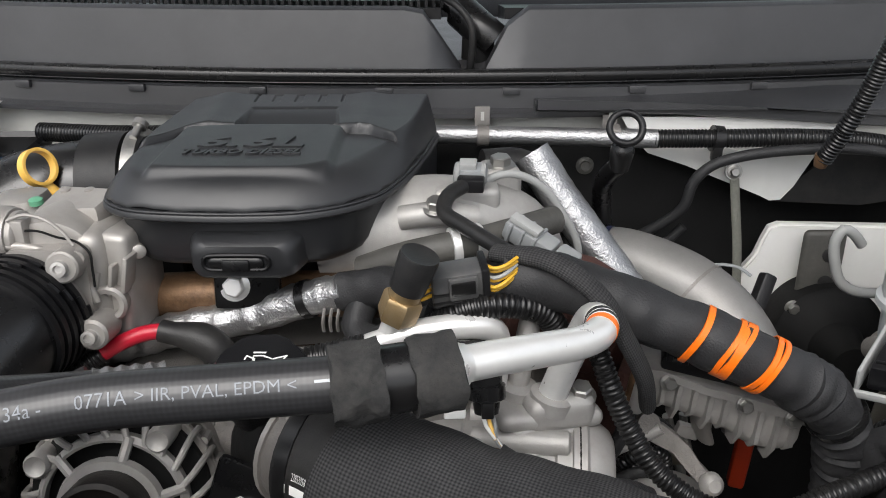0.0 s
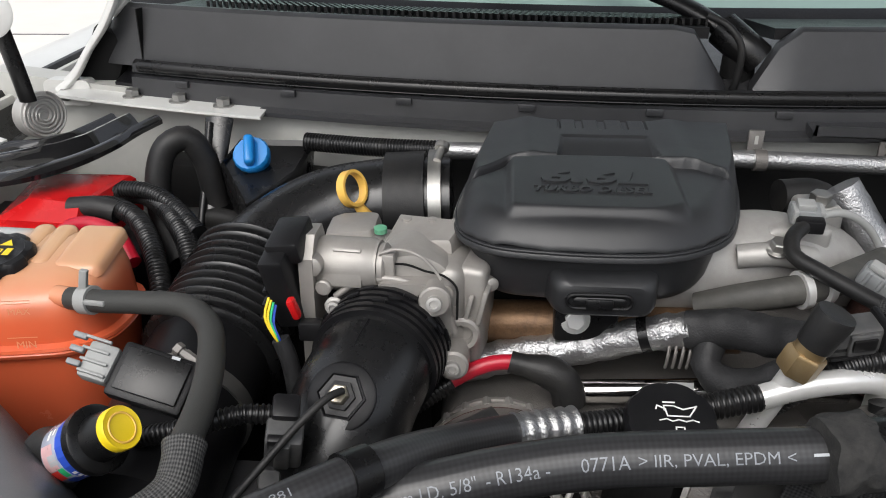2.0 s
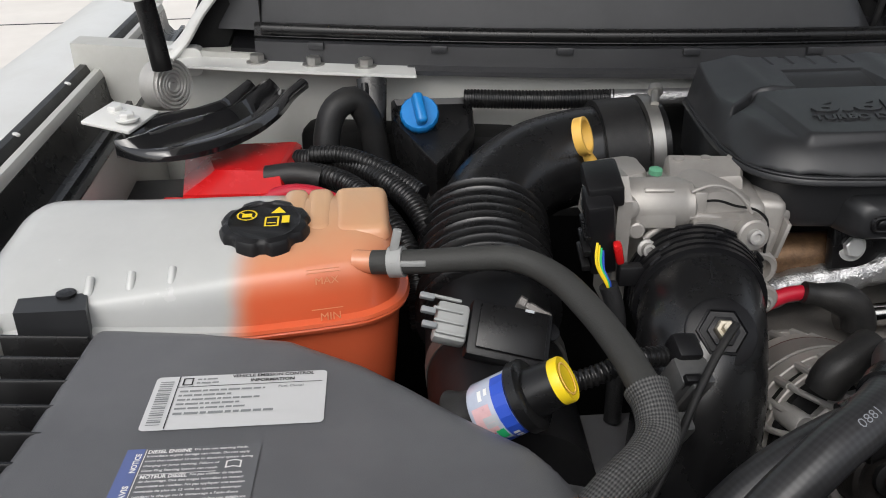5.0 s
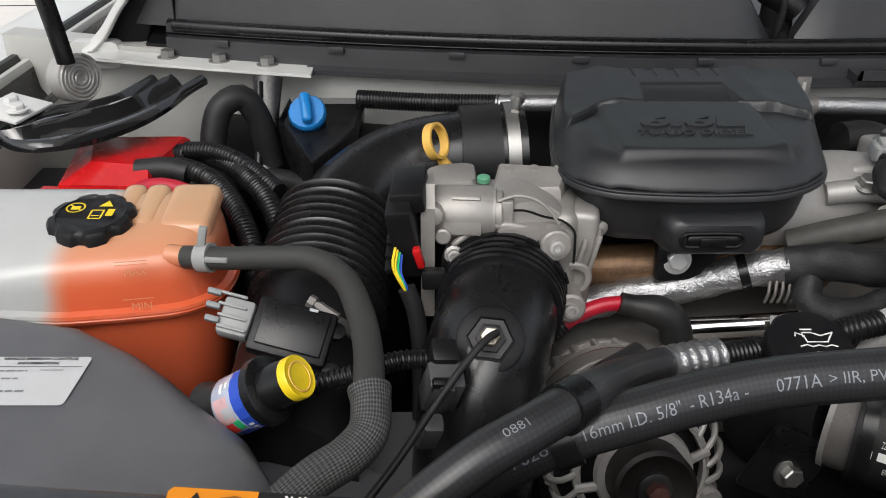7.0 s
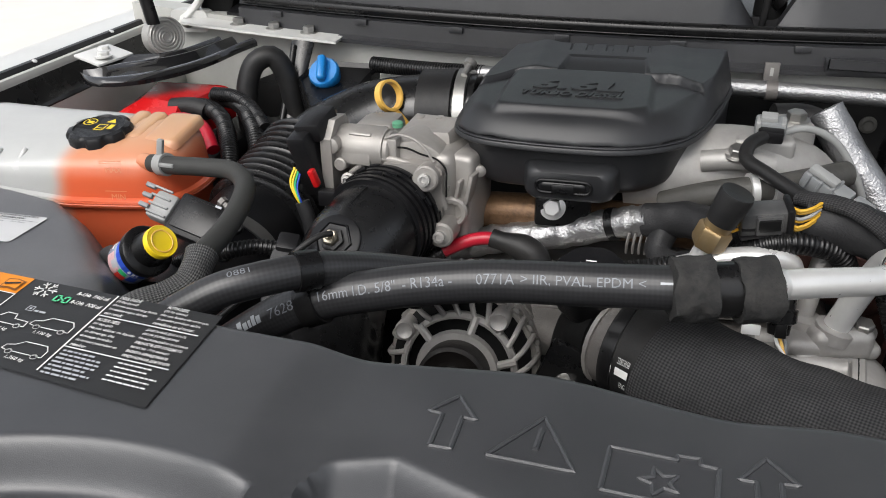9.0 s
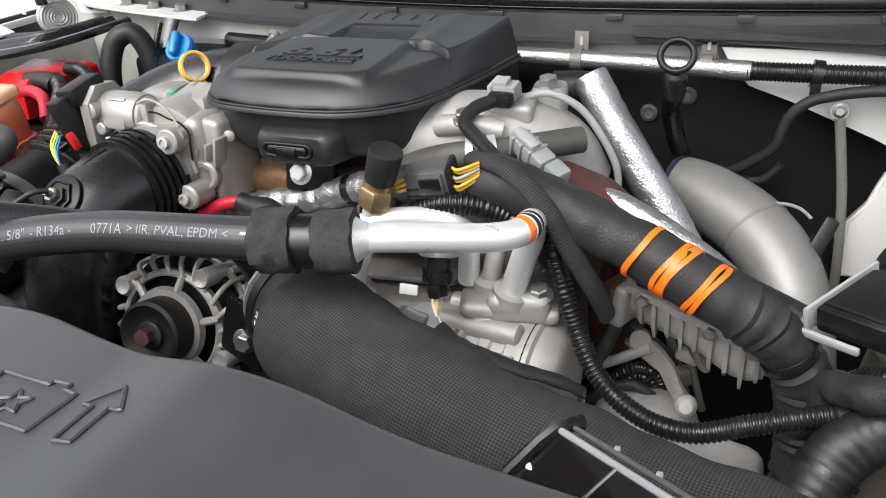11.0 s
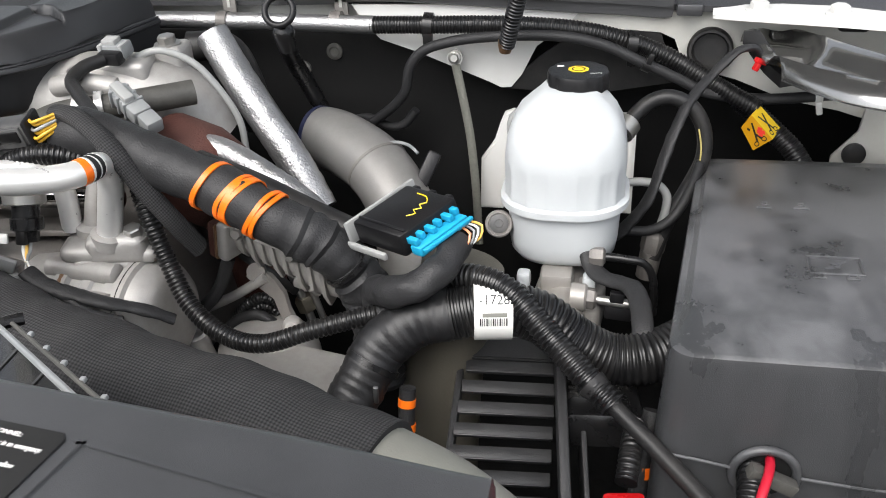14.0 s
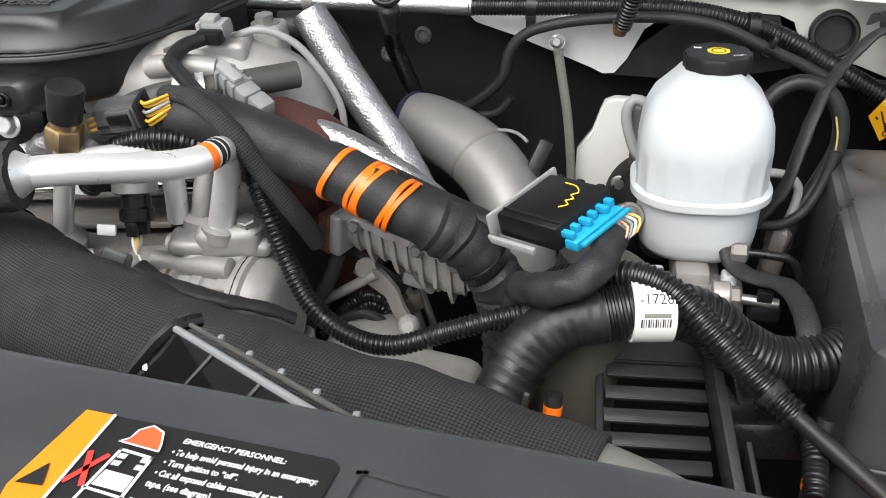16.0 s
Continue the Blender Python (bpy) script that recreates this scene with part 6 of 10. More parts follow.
def brace_height(s, u):
    """The pressed form across the brace: rolled edges, a long valley and a dished hollow."""
    roll = interp([0.0, 0.03, 0.10, 0.20, 0.34, 0.46, 0.60, 0.72, 0.86, 0.95, 1.0], [-0.014, -0.004, 0.002, -0.002, -0.015, -0.014, -0.001, 0.003, -0.004, -0.008, -0.020], u)
    dish = smoothstep(1.0, 0.55, math.hypot((s - 0.20) / 0.19, (u - 0.70) / 0.27))
    return roll - 0.017 * dish


us = [k / 30 for k in range(31)]
part("brace", loft([[a.lerp(b, u) + V((0, 0, brace_height(i / (nn - 1), u))) for u in us] + [a.lerp(b, u) + V((0, 0, brace_height(i / (nn - 1), u) - 0.002)) for u in us[::-1]] for i, (a, b) in enumerate(zip(nr, far2))]), mat("bare_pressed_steel", (0.26, 0.26, 0.255), 0.17, 0.9, 0.25, 30, 0.08, 300, 0.15), hr)
part("rubber_stop", block((0.030, 0.018, 0.012), (0.716, 0.856, 1.268), (0, 0, -6), 0.005, 3), RUBBER, hr, "black rubber stop")
part("switch", loft([[V(p) + V(d) for d in ((-0.006, 0, -0.007), (0.008, 0, -0.004), (0.008, 0, 0.006), (-0.006, 0, 0.005))] for p in ((0.610, 0.802, 1.270), (0.620, 0.799, 1.257), (0.632, 0.795, 1.243), (0.641, 0.788, 1.236), (0.646, 0.78, 1.233))]), PLASTIC, hr)
part("switch_tab", join(block((0.012, 0.006, 0.005), (0.6205, 0.787, 1.250), (0, 24, 20), 0.001), block((0.005, 0.006, 0.009), (0.6175, 0.787, 1.245), (0, 24, 20), 0.001)), RED, hr, "red locking tab")
tag = thing("warning_tag", (0.64, 0.82, 1.17), "yellow warning tag on a corrugated cable", "tag")
TA, TB = V((0.622, 0.807, 1.189)), V((0.646, 0.807, 1.163))
TT, TR_, TBO, TL = V((0.631, 0.815, 1.196)), V((0.654, 0.815, 1.172)), V((0.630, 0.815, 1.147)), V((0.615, 0.815, 1.172))


def tag_point(face, a, b, lift):
    """A point on one of the tag's two leaves: a along the fold, b away from it."""
    o, e = (TT, TR_) if face else (TL, TBO)
    return TA.lerp(TB, a).lerp(o.lerp(e, a), b) + V((0, -lift, lift * 0.3))


def tag_leaf(face, a0, a1, b0, b1, lift, thick=0.0008):
    return loft([[tag_point(face, a, b, h) for a, b in ((a0, b0), (a1, b0), (a1, b1), (a0, b1))] for h in (lift, lift + thick)])


def tag_stroke(face, pts, w):
    out = []
    for (a0, b0), (a1, b1) in zip(pts, pts[1:]):
        d = math.hypot(a1 - a0, b1 - b0)
        ca, cb = -(b1 - b0) / d * w, (a1 - a0) / d * w
        out.append(loft([[tag_point(face, a, b, h) for a, b in ((a0 - ca, b0 - cb), (a1 - ca, b1 - cb), (a1 + ca, b1 + cb), (a0 + ca, b0 + cb))] for h in (0.0010, 0.0014)]))
    return join(*out)


for face, nm, col in ((0, "amber_tag", (0.56, 0.27, 0.006)), (1, "yellow_tag", (0.60, 0.40, 0.008))):
    leaf = part("tag_leaf", tag_leaf(face, 0, 1, 0, 1, 0.0), mat(nm, col, 0.45, var=0.1), tag, smooth=False)
    for pts in ([(0.18, 0.30), (0.82, 0.62)], [(0.20, 0.70), (0.80, 0.36)]):
        part("scissor_blade", tag_stroke(face, pts, 0.045), BLACKLABEL, leaf, smooth=False)
    for ca, cb in ((0.86, 0.70), (0.84, 0.28)):
        part("scissor_loop", tag_stroke(face, [(ca + 0.08 * math.cos(q), cb + 0.11 * math.sin(q)) for q in [2 * math.pi * k / 8 for k in range(9)]], 0.02), BLACKLABEL, leaf, smooth=False)
    if not face:
        part("warning_mark", join(tag_stroke(0, [(0.46, 0.10), (0.72, 0.34)], 0.09), tag_stroke(0, [(0.70, 0.08), (0.50, 0.34)], 0.07)), REDINK, leaf, smooth=False)
part("cable", ribbed([(0.612, 0.835, 1.196), (0.632, 0.828, 1.180), (0.652, 0.820, 1.164), (0.668, 0.812, 1.150), (0.685, 0.80, 1.125), (0.70, 0.79, 1.09)], 0.0112), CONDUIT, tag)

# ---- intake bridge right of the box ----
bridge = thing("intake_bridge", (0.0, 0.67, 1.22), "cast aluminium intake bridge with a sensor", "engine casting")
part("bridge_tube", tube([(-0.10, 0.665, 1.232), (-0.04, 0.668, 1.240), (0.015, 0.676, 1.240), (0.06, 0.69, 1.225), (0.08, 0.70, 1.19)], lambda s: 0.043 - 0.05 * max(0, s - 0.1), 32), CASTPALE, bridge)
part("pedestal", block((0.032, 0.040, 0.075), (0.053, 0.704, 1.248), (0, 0, 8), 0.006, 3), CASTPALE, bridge)
part("sensor_pad", block((0.055, 0.035, 0.04), (0.022, 0.668, 1.262), (6, 0, 6), 0.006, 3), CASTPALE, bridge)
part("tube_rib", tube([(-0.03, 0.632, 1.263), (0.0, 0.628, 1.268), (0.03, 0.634, 1.262)], 0.010, 12), CASTPALE, bridge)
part("lower_casting", block((0.12, 0.06, 0.08), (0.02, 0.665, 1.17), (0, 0, 5), 0.012, 3), CASTDARK, bridge)
bolt_part(bridge, (0.053, 0.700, 1.2865), (0, -0.1, 1), 0.009, 0.008)
bolt_part(bridge, (-0.002, 0.624, 1.275), (0, -0.4, 1), 0.007, 0.008)
sens = part("pressure_sensor", block((0.027, 0.018, 0.014), (0.026, 0.654, 1.293), (12, 0, -6), 0.003), GREYPLASTIC, bridge, "grey plastic pressure sensor")
part("sensor_lock", block((0.014, 0.012, 0.006), (0.024, 0.652, 1.301), (12, 0, -6), 0.001), PALEGREY, sens)
part("sensor_plug", block((0.022, 0.012, 0.012), (0.026, 0.643, 1.288), (12, 0, -6), 0.002), PLASTIC, sens)
for x in (0.0155, 0.0365):
    part("sensor_ear", block((0.004, 0.014, 0.012), (x, 0.651, 1.294), (12, 0, -6), 0.001), PALEGREY, sens)
part("sensor_foot", lathe([(0, 0.007), (0.012, 0.006)], (0.026, 0.660, 1.276), (0, -0.2, 1), 16), CAST, sens)
sc = thing("sensor_cable", (0.02, 0.63, 1.28), "black taped sensor cable", "cable")
part("cable_wall", tube([(0.020, 0.640, 1.287), (0.008, 0.625, 1.284), (0.005, 0.607, 1.277), (0.020, 0.590, 1.272), (0.042, 0.568, 1.266), (0.06, 0.548, 1.262), (0.075, 0.535, 1.258)], 0.0062, 14), RUBBER, sc)
for k, c in enumerate((AMBER, YELLOW, PALEGREY)):
    part("wire", tube([(0.016 + 0.004 * k, 0.640, 1.2885), (0.014 + 0.003 * k, 0.634, 1.2885), (0.012, 0.628, 1.2855)], 0.0013, 6, 0.003), c, sc)
gc = thing("grey_connector", (0.07, 0.59, 1.26), "grey plastic cable connector", "connector")
part("connector_body", block((0.042, 0.018, 0.016), (0.070, 0.588, 1.263), (10, 22, -32), 0.003), GREYPLASTIC, gc)
for k in range(3):
    part("connector_rib", block((0.003, 0.020, 0.018), (0.0575 + 0.0085 * k, 0.5945 - 0.005 * k, 1.2680 - 0.0035 * k), (10, 22, -32), 0.001), GREYPLASTIC, gc)
part("connector_latch", block((0.026, 0.010, 0.006), (0.066, 0.585, 1.275), (10, 22, -32), 0.002), PALEGREY, gc)
part("connector_nose", block((0.018, 0.016, 0.014), (0.095, 0.572, 1.253), (10, 22, -32), 0.003), GREYPLASTIC, gc)
bh = thing("bypass_pipe", (0.0, 0.6, 1.25), "dull rubber hose held by a spring clamp", "hose")
part("hose_wall", tube([(-0.06, 0.615, 1.225), (-0.03, 0.604, 1.240), (0.0, 0.598, 1.250), (0.03, 0.605, 1.253), (0.065, 0.630, 1.253), (0.096, 0.654, 1.253)], 0.0118, 20), HEATGREY, bh)
part("spring_clamp", tube([(0.010, 0.5985, 1.2515), (0.016, 0.600, 1.252)], 0.0152, 20, 0.003), ALU, bh)
part("spring_clamp", tube([(0.026, 0.603, 1.253), (0.032, 0.606, 1.253)], 0.0152, 20, 0.003), ALU, bh)
simple_tube("vent_pipe", [(0.016, 0.668, 1.265), (0.031, 0.668, 1.278), (0.058, 0.672, 1.287), (0.086, 0.680, 1.274), (0.108, 0.684, 1.245), (0.122, 0.686, 1.214), (0.123, 0.688, 1.180)], 0.0034, PALEGREY, "thin pale plastic vent pipe in an arch", "pipe", "pipe_wall")
for k, (pts, r, lab_) in enumerate((([(0.083, 0.737, 1.286), (0.107, 0.724, 1.251), (0.144, 0.705, 1.204), (0.175, 0.69, 1.163), (0.20, 0.675, 1.125)], 0.0172, "pipe wrapped in crinkled silver foil"), ([(0.105, 0.612, 1.222), (0.15, 0.598, 1.214), (0.185, 0.585, 1.202), (0.225, 0.572, 1.182), (0.25, 0.56, 1.165)], 0.0122, "thin pipe wrapped in silver foil"))):
    fp = thing("foil_pipe", pts[0], lab_, "pipe", "foil-wrapped pipes")
    part("foil_wrap", roughen(roughen(tube(pts, r, 48, 0.0020), 0.0006, 0.009, k), 0.0004, 0.003, k), FOIL, fp, angle=60)
simple_tube("hose_behind", [(0.04, 0.765, 1.265), (0.08, 0.772, 1.262), (0.105, 0.755, 1.235), (0.125, 0.73, 1.19)], 0.016, RUBBER, "black rubber hose behind the foil pipe", "hose", "hose_wall")
down = thing("exhaust_pipe", (0.22, 0.73, 1.14), "dull stainless exhaust pipe bend", "pipe")
part("pipe_wall", tube([(0.166, 0.784, 1.160), (0.184, 0.776, 1.161), (0.214, 0.757, 1.157), (0.243, 0.735, 1.148), (0.268, 0.710, 1.130), (0.285, 0.685, 1.102), (0.296, 0.66, 1.045)], 0.034, 32), mat("dull_stainless", (0.24, 0.235, 0.228), 0.5, 0.5, 0.3, 30, 0.15, 500, 0.45, 14, (0.15, 0.138, 0.125)), down)
part("seam_ring", tube([(0.2445, 0.734, 1.1473), (0.2465, 0.732, 1.146)], 0.0348, 32, 0.002), CASTDARK, down)
part("blue_ring", tube([(0.1665, 0.784, 1.160), (0.171, 0.782, 1.1602)], 0.0350, 32, 0.003), NAVY, down, "dark blue gasket ring")
simple_tube("black_hose", [(0.13, 0.575, 1.215), (0.19, 0.558, 1.202), (0.24, 0.545, 1.186), (0.285, 0.535, 1.172)], 0.0125, RUBBER, "black rubber hose behind the harness", "hose", "hose_wall")
dc = thing("diagnostic_connector", (0.29, 0.75, 1.14), "small black connector with a white lead", "connector")
part("connector_body", block((0.014, 0.014, 0.05), (0.300, 0.715, 1.150), (-25, 25, 0), 0.003), PLASTIC, dc)
part("white_lead", tube([(0.245, 0.735, 1.165), (0.262, 0.735, 1.176), (0.282, 0.728, 1.176), (0.292, 0.722, 1.170)], 0.0016, 8), GREYPLASTIC, dc)
part("blue_clip", block((0.008, 0.010, 0.016), (0.287, 0.705, 1.140), (-25, 25, 0), 0.002), BLUE, dc)

# ---- rusty exhaust, bracket casting, compressor ----
man = thing("exhaust_manifold", (0.14, 0.58, 1.17), "rusty brown exhaust manifold", "manifold")
part("upper_housing", lathe([(-0.05, 0.03), (-0.04, 0.042), (0.0, 0.047), (0.03, 0.042), (0.042, 0.03)], (0.108, 0.612, 1.190), (1, -0.4, -0.3), 32), RUST, man)
part("runner", tube([(0.105, 0.60, 1.20), (0.122, 0.605, 1.170), (0.132, 0.615, 1.145), (0.135, 0.635, 1.11), (0.135, 0.65, 1.05)], 0.026, 22), RUST, man)
part("flange", block((0.012, 0.040, 0.036), (0.147, 0.574, 1.149), (0, 8, -22), 0.003), RUST, man)
gb = thing("bracket_casting", (0.21, 0.54, 1.13), "ribbed cast aluminium housing under the harness", "engine casting")
part("red_sleeve", block((0.0165, 0.016, 0.060), (0.292, 0.680, 0.993), (0, 4, -14), 0.004), mat("red_orange_rubber", (0.40, 0.035, 0.01), 0.5), gb, "red-orange rubber sleeve behind the casting")
GX = (0.158, 0.166, 0.178, 0.192, 0.206, 0.220, 0.232, 0.244, 0.256, 0.266)
GLO = (1.136, 1.134, 1.131, 1.128, 1.124, 1.120, 1.112, 1.108, 1.108, 1.116)
GHI = (1.176, 1.176, 1.172, 1.169, 1.166, 1.164, 1.162, 1.160, 1.158, 1.152)


def casting_ring(x):
    """One upright section of the housing: a lip at the top, a bulged and tapering body below."""
    lo, hi = interp(GX, GLO, x), interp(GX, GHI, x)
    c = 0.575 - 0.29 * (x - 0.16)
    out = []
    for u, d in ((0.0, 0.006), (0.12, 0.015), (0.35, 0.020), (0.62, 0.022), (0.80, 0.023), (0.82, 0.029), (0.97, 0.029), (1.0, 0.026)):
        out.append((x, c - d, lo + (hi - lo) * u))
    for u, d in ((1.0, 0.026), (0.5, 0.024), (0.0, 0.006)):
        out.append((x, c + d, lo + (hi - lo) * u))
    return out


part("housing_body", roughen(loft([casting_ring(0.158 + 0.108 * k / 45) for k in range(46)]), 0.0008, 0.012), CASTPALE, gb)
for k, x in enumerate((0.170, 0.181, 0.192, 0.203, 0.214, 0.226, 0.238, 0.250, 0.261)):
    lo, hi, c = interp(GX, GLO, x), interp(GX, GHI, x), 0.575 - 0.29 * (x - 0.16)
    part("housing_fin", loft([[(x - w, c - d, z), (x + w, c - d, z), (x + w * 1.4, c, z), (x - w * 1.4, c, z)] for z, d, w in ((lo - 0.006 * (k % 2), 0.012, 0.0012), (lo + 0.010, 0.0232, 0.0016), (hi - 0.012, 0.0270, 0.0018), (hi - 0.008, 0.0280, 0.0012))]), CASTPALE, gb)
part("end_flange", roughen(block((0.012, 0.046, 0.040), (0.160, 0.568, 1.152), (0, 8, -22), 0.005, 3), 0.001, 0.01), CASTPALE, gb)
part("rusty_face", block((0.006, 0.042, 0.036), (0.1525, 0.570, 1.150), (0, 8, -22), 0.003), BRONZE, gb, "rust-stained joint face")
part("curved_arm", tube([(0.196, 0.560, 1.148), (0.208, 0.568, 1.128), (0.212, 0.578, 1.105), (0.220, 0.585, 1.085)], lambda s: 0.0125 - 0.05 * s, 14, flat=0.5), CAST, gb)
for x, z in ((0.172, 1.170), (0.225, 1.160), (0.258, 1.154)):
    part("bolt", hexbolt((x, 0.545 - 0.29 * (x - 0.16), z - 0.004), (0, -1, 0.2), 0.0048, 0.005), STEEL, gb)
part("black_cap", block((0.078, 0.026, 0.012), (0.206, 0.548, 1.176), (0, 8, -14), 0.003), PLASTIC, gb)
for k in range(7):
    part("cap_lug", block((0.005, 0.028, 0.005), (0.174 + 0.0108 * k, 0.556 - 0.0028 * k, 1.1855 - 0.0016 * k), (0, 8, -14), 0.001), PLASTIC, gb)
lev = thing("lifting_bracket", (0.18, 0.58, 1.08), "grey pressed steel support lever with a ball joint", "bracket")
part("arm", loft([[V(p) + V(o) for o in ((-w, 0.0, -w * 0.6), (w, -0.002, w * 0.6), (w, 0.004, w * 0.6), (-w, 0.006, -w * 0.6))] for p, w in (((0.163, 0.578, 1.106), 0.009), ((0.172, 0.573, 1.102), 0.009), ((0.181, 0.568, 1.098), 0.008), ((0.193, 0.560, 1.093), 0.006), ((0.201, 0.549, 1.084), 0.0052), ((0.210, 0.540, 1.077), 0.0052))]), CASTDARK, lev)
part("ball_joint", lathe([(-0.006, 0.007), (0.0, 0.0095), (0.006, 0.0085), (0.009, 0.005)], (0.212, 0.538, 1.077), (0.1, -1, 0.4), 20), CASTPALE, lev)
part("cross_rod", tube([(0.105, 0.574, 1.062), (0.145, 0.572, 1.084), (0.178, 0.570, 1.106)], 0.0048, 12), CASTPALE, lev)
part("rod_eye", lathe([(-0.006, 0.004), (-0.006, 0.009), (0.006, 0.009), (0.006, 0.004)], (0.168, 0.576, 1.108), (0.1, -1, 0.4), 20), CASTDARK, lev)
for k, pts in enumerate(([(0.150, 0.585, 1.120), (0.168, 0.580, 1.112), (0.185, 0.580, 1.100), (0.196, 0.590, 1.080)], [(0.128, 0.560, 1.045), (0.146, 0.562, 1.062), (0.168, 0.562, 1.070), (0.184, 0.562, 1.060)], [(0.100, 0.545, 1.060), (0.118, 0.548, 1.078), (0.138, 0.552, 1.100), (0.150, 0.560, 1.130)])):
    simple_tube("injector_lead", pts, (0.0042, 0.0050, 0.0060)[k], TAPE, "black taped injector lead", "cable", "cable_wall", segs=12, group="injector leads")
for k, r in enumerate((0.0055, 0.0050)):
    d = 0.009 * k
    simple_tube("braided_line", [(0.134 + d, 0.575, 1.048 - d), (0.150 + d * 0.6, 0.573, 1.069 - d), (0.169, 0.572, 1.082 - d), (0.184 - d * 0.4, 0.574, 1.076 - d), (0.189 - d * 0.5, 0.578, 1.060 - d)], r, CONDUIT, "black corrugated line curling behind the lever", "hose", "hose_wall", True, group="curling lines")
inj = thing("fuel_line_fitting", (0.20, 0.597, 1.06), "thin steel fuel lines with a pale brass nut", "fitting")
part("line_a", tube([(0.190, 0.597, 1.100), (0.196, 0.597, 1.080), (0.203, 0.596, 1.058), (0.211, 0.594, 1.028)], 0.0042, 12), STEEL, inj)
part("line_b", tube([(0.204, 0.600, 1.100), (0.208, 0.600, 1.080), (0.214, 0.599, 1.058), (0.222, 0.598, 1.030)], 0.0034, 12), STEEL, inj)
part("nut", lathe([(0, 0.0085), (0.002, 0.0095), (0.013, 0.0095), (0.015, 0.0085)], (0.1995, 0.597, 1.070), (0.30, 0, -0.95), 6), PALEBRASS, inj)
part("line_clip", block((0.020, 0.008, 0.012), (0.206, 0.590, 1.090), (0, 18, 0), 0.002), CASTPALE, inj)
head = thing("cylinder_head", (0.2, 0.5, 1.04), "cast aluminium cylinder head cover", "engine casting")
part("cover_casting", roughen(block((0.12, 0.10, 0.05), (0.212, 0.498, 1.032), (0, 4, -8), 0.016, 3), 0.001, 0.015), CASTPALE, head)
part("cover_dome", lathe([(-0.02, 0.050), (0.0, 0.049), (0.014, 0.044), (0.024, 0.032), (0.028, 0.016)], (0.180, 0.545, 1.036), (0.02, -0.12, 1), 40), CASTPALE, head)
part("bolt_post", lathe([(0, 0.016), (0.030, 0.0115), (0.034, 0.0115), (0.0355, 0.009), (0.032, 0.005)], (0.121, 0.527, 1.036), (0.02, -0.1, 1), 20), CASTPALE, head)
part("bolt_post", lathe([(0, 0.013), (0.02, 0.011), (0.022, 0.008)], (0.255, 0.44, 1.060), (0.02, -0.1, 1), 20), CASTPALE, head)
comp = thing("compressor", (0.07, 0.49, 1.12), "cast aluminium air conditioning compressor", "compressor")
CX = V((1, -0.12, 0.02)).normalized()
part("barrel", lathe([(-0.078, 0.036), (-0.074, 0.045), (-0.050, 0.047), (-0.048, 0.0505), (-0.030, 0.0515), (-0.029, 0.0535), (-0.018, 0.0535), (-0.016, 0.0490), (-0.006, 0.0485), (-0.004, 0.0505), (0.004, 0.0505), (0.006, 0.0480), (0.016, 0.0475), (0.018, 0.0500), (0.028, 0.0500), (0.029, 0.0525), (0.038, 0.0525), (0.040, 0.0490), (0.046, 0.0470), (0.055, 0.040), (0.058, 0.034), (0.058, 0.014)], (0.068, 0.502, 1.106), CX, 56), CASTPALE, comp)
for k in range(3):
    q = 0.25 + 0.5 * k
    part("casting_letter", block((0.010, 0.004, 0.003), tuple(V((0.062 + 0.004 * k, 0.502, 1.106)) + V((0, -math.cos(q), math.sin(q))) * 0.0505), (90 - math.degrees(q), 0, 10), 0.001), CASTPALE, comp)
part("gasket", lathe([(-0.0255, 0.0535), (-0.0235, 0.0541), (-0.0215, 0.0535)], (0.068, 0.502, 1.106), CX, 44), BRONZE, comp)
part("gasket", lathe([(0.0325, 0.0522), (0.0335, 0.0529), (0.0345, 0.0522)], (0.068, 0.502, 1.106), CX, 44), INSULSHADE, comp)
for k in range(4):
    q = 0.15 + 0.35 * k
    part("body_web", tube([V((0.066 + 0.008 * j, 0.502 - 0.001 * j, 1.106)) + V((0, -math.cos(q), math.sin(q))) * 0.0495 for j in (-3, 0, 3)], 0.0022, 8, 0.01), CASTPALE, comp)
for k in range(5):
    q = -0.4 + 0.55 * k
    part("lug", lathe([(-0.036, 0.009), (0.03, 0.009), (0.032, 0.006)], V((0.06, 0.502, 1.106)) + V((0, -math.cos(q), math.sin(q))) * 0.050, CX, 14), CASTPALE, comp)
part("port_neck", block((0.070, 0.040, 0.040), (0.072, 0.504, 1.148), (0, 6, 16), 0.012, 3, 0.85), CASTPALE, comp)
part("port_pad", block((0.078, 0.032, 0.014), (0.076, 0.504, 1.166), (0, 6, 16), 0.006, 3), CASTPALE, comp)
part("port_collar", lathe([(0, 0.0155), (0.010, 0.0155), (0.012, 0.012)], (0.0775, 0.501, 1.172), (0.25, 0, 1), 24), CASTPALE, comp)
part("port_collar", lathe([(0, 0.0145), (0.010, 0.0145), (0.012, 0.011)], (0.056, 0.514, 1.172), (0.15, 0, 1), 24), CASTPALE, comp)
tl = thing("taped_lead", (0.05, 0.445, 1.17), "black taped lead with two branches across the compressor", "cable")
part("lead_wall", roughen(tube([(0.040, 0.444, 1.176), (0.055, 0.439, 1.168), (0.078, 0.438, 1.162), (0.102, 0.441, 1.154), (0.128, 0.452, 1.142), (0.145, 0.462, 1.128)], lambda s: 0.0078 - 0.020 * s, 16, 0.003, flat=0.6), 0.0012, 0.008), TAPE, tl)
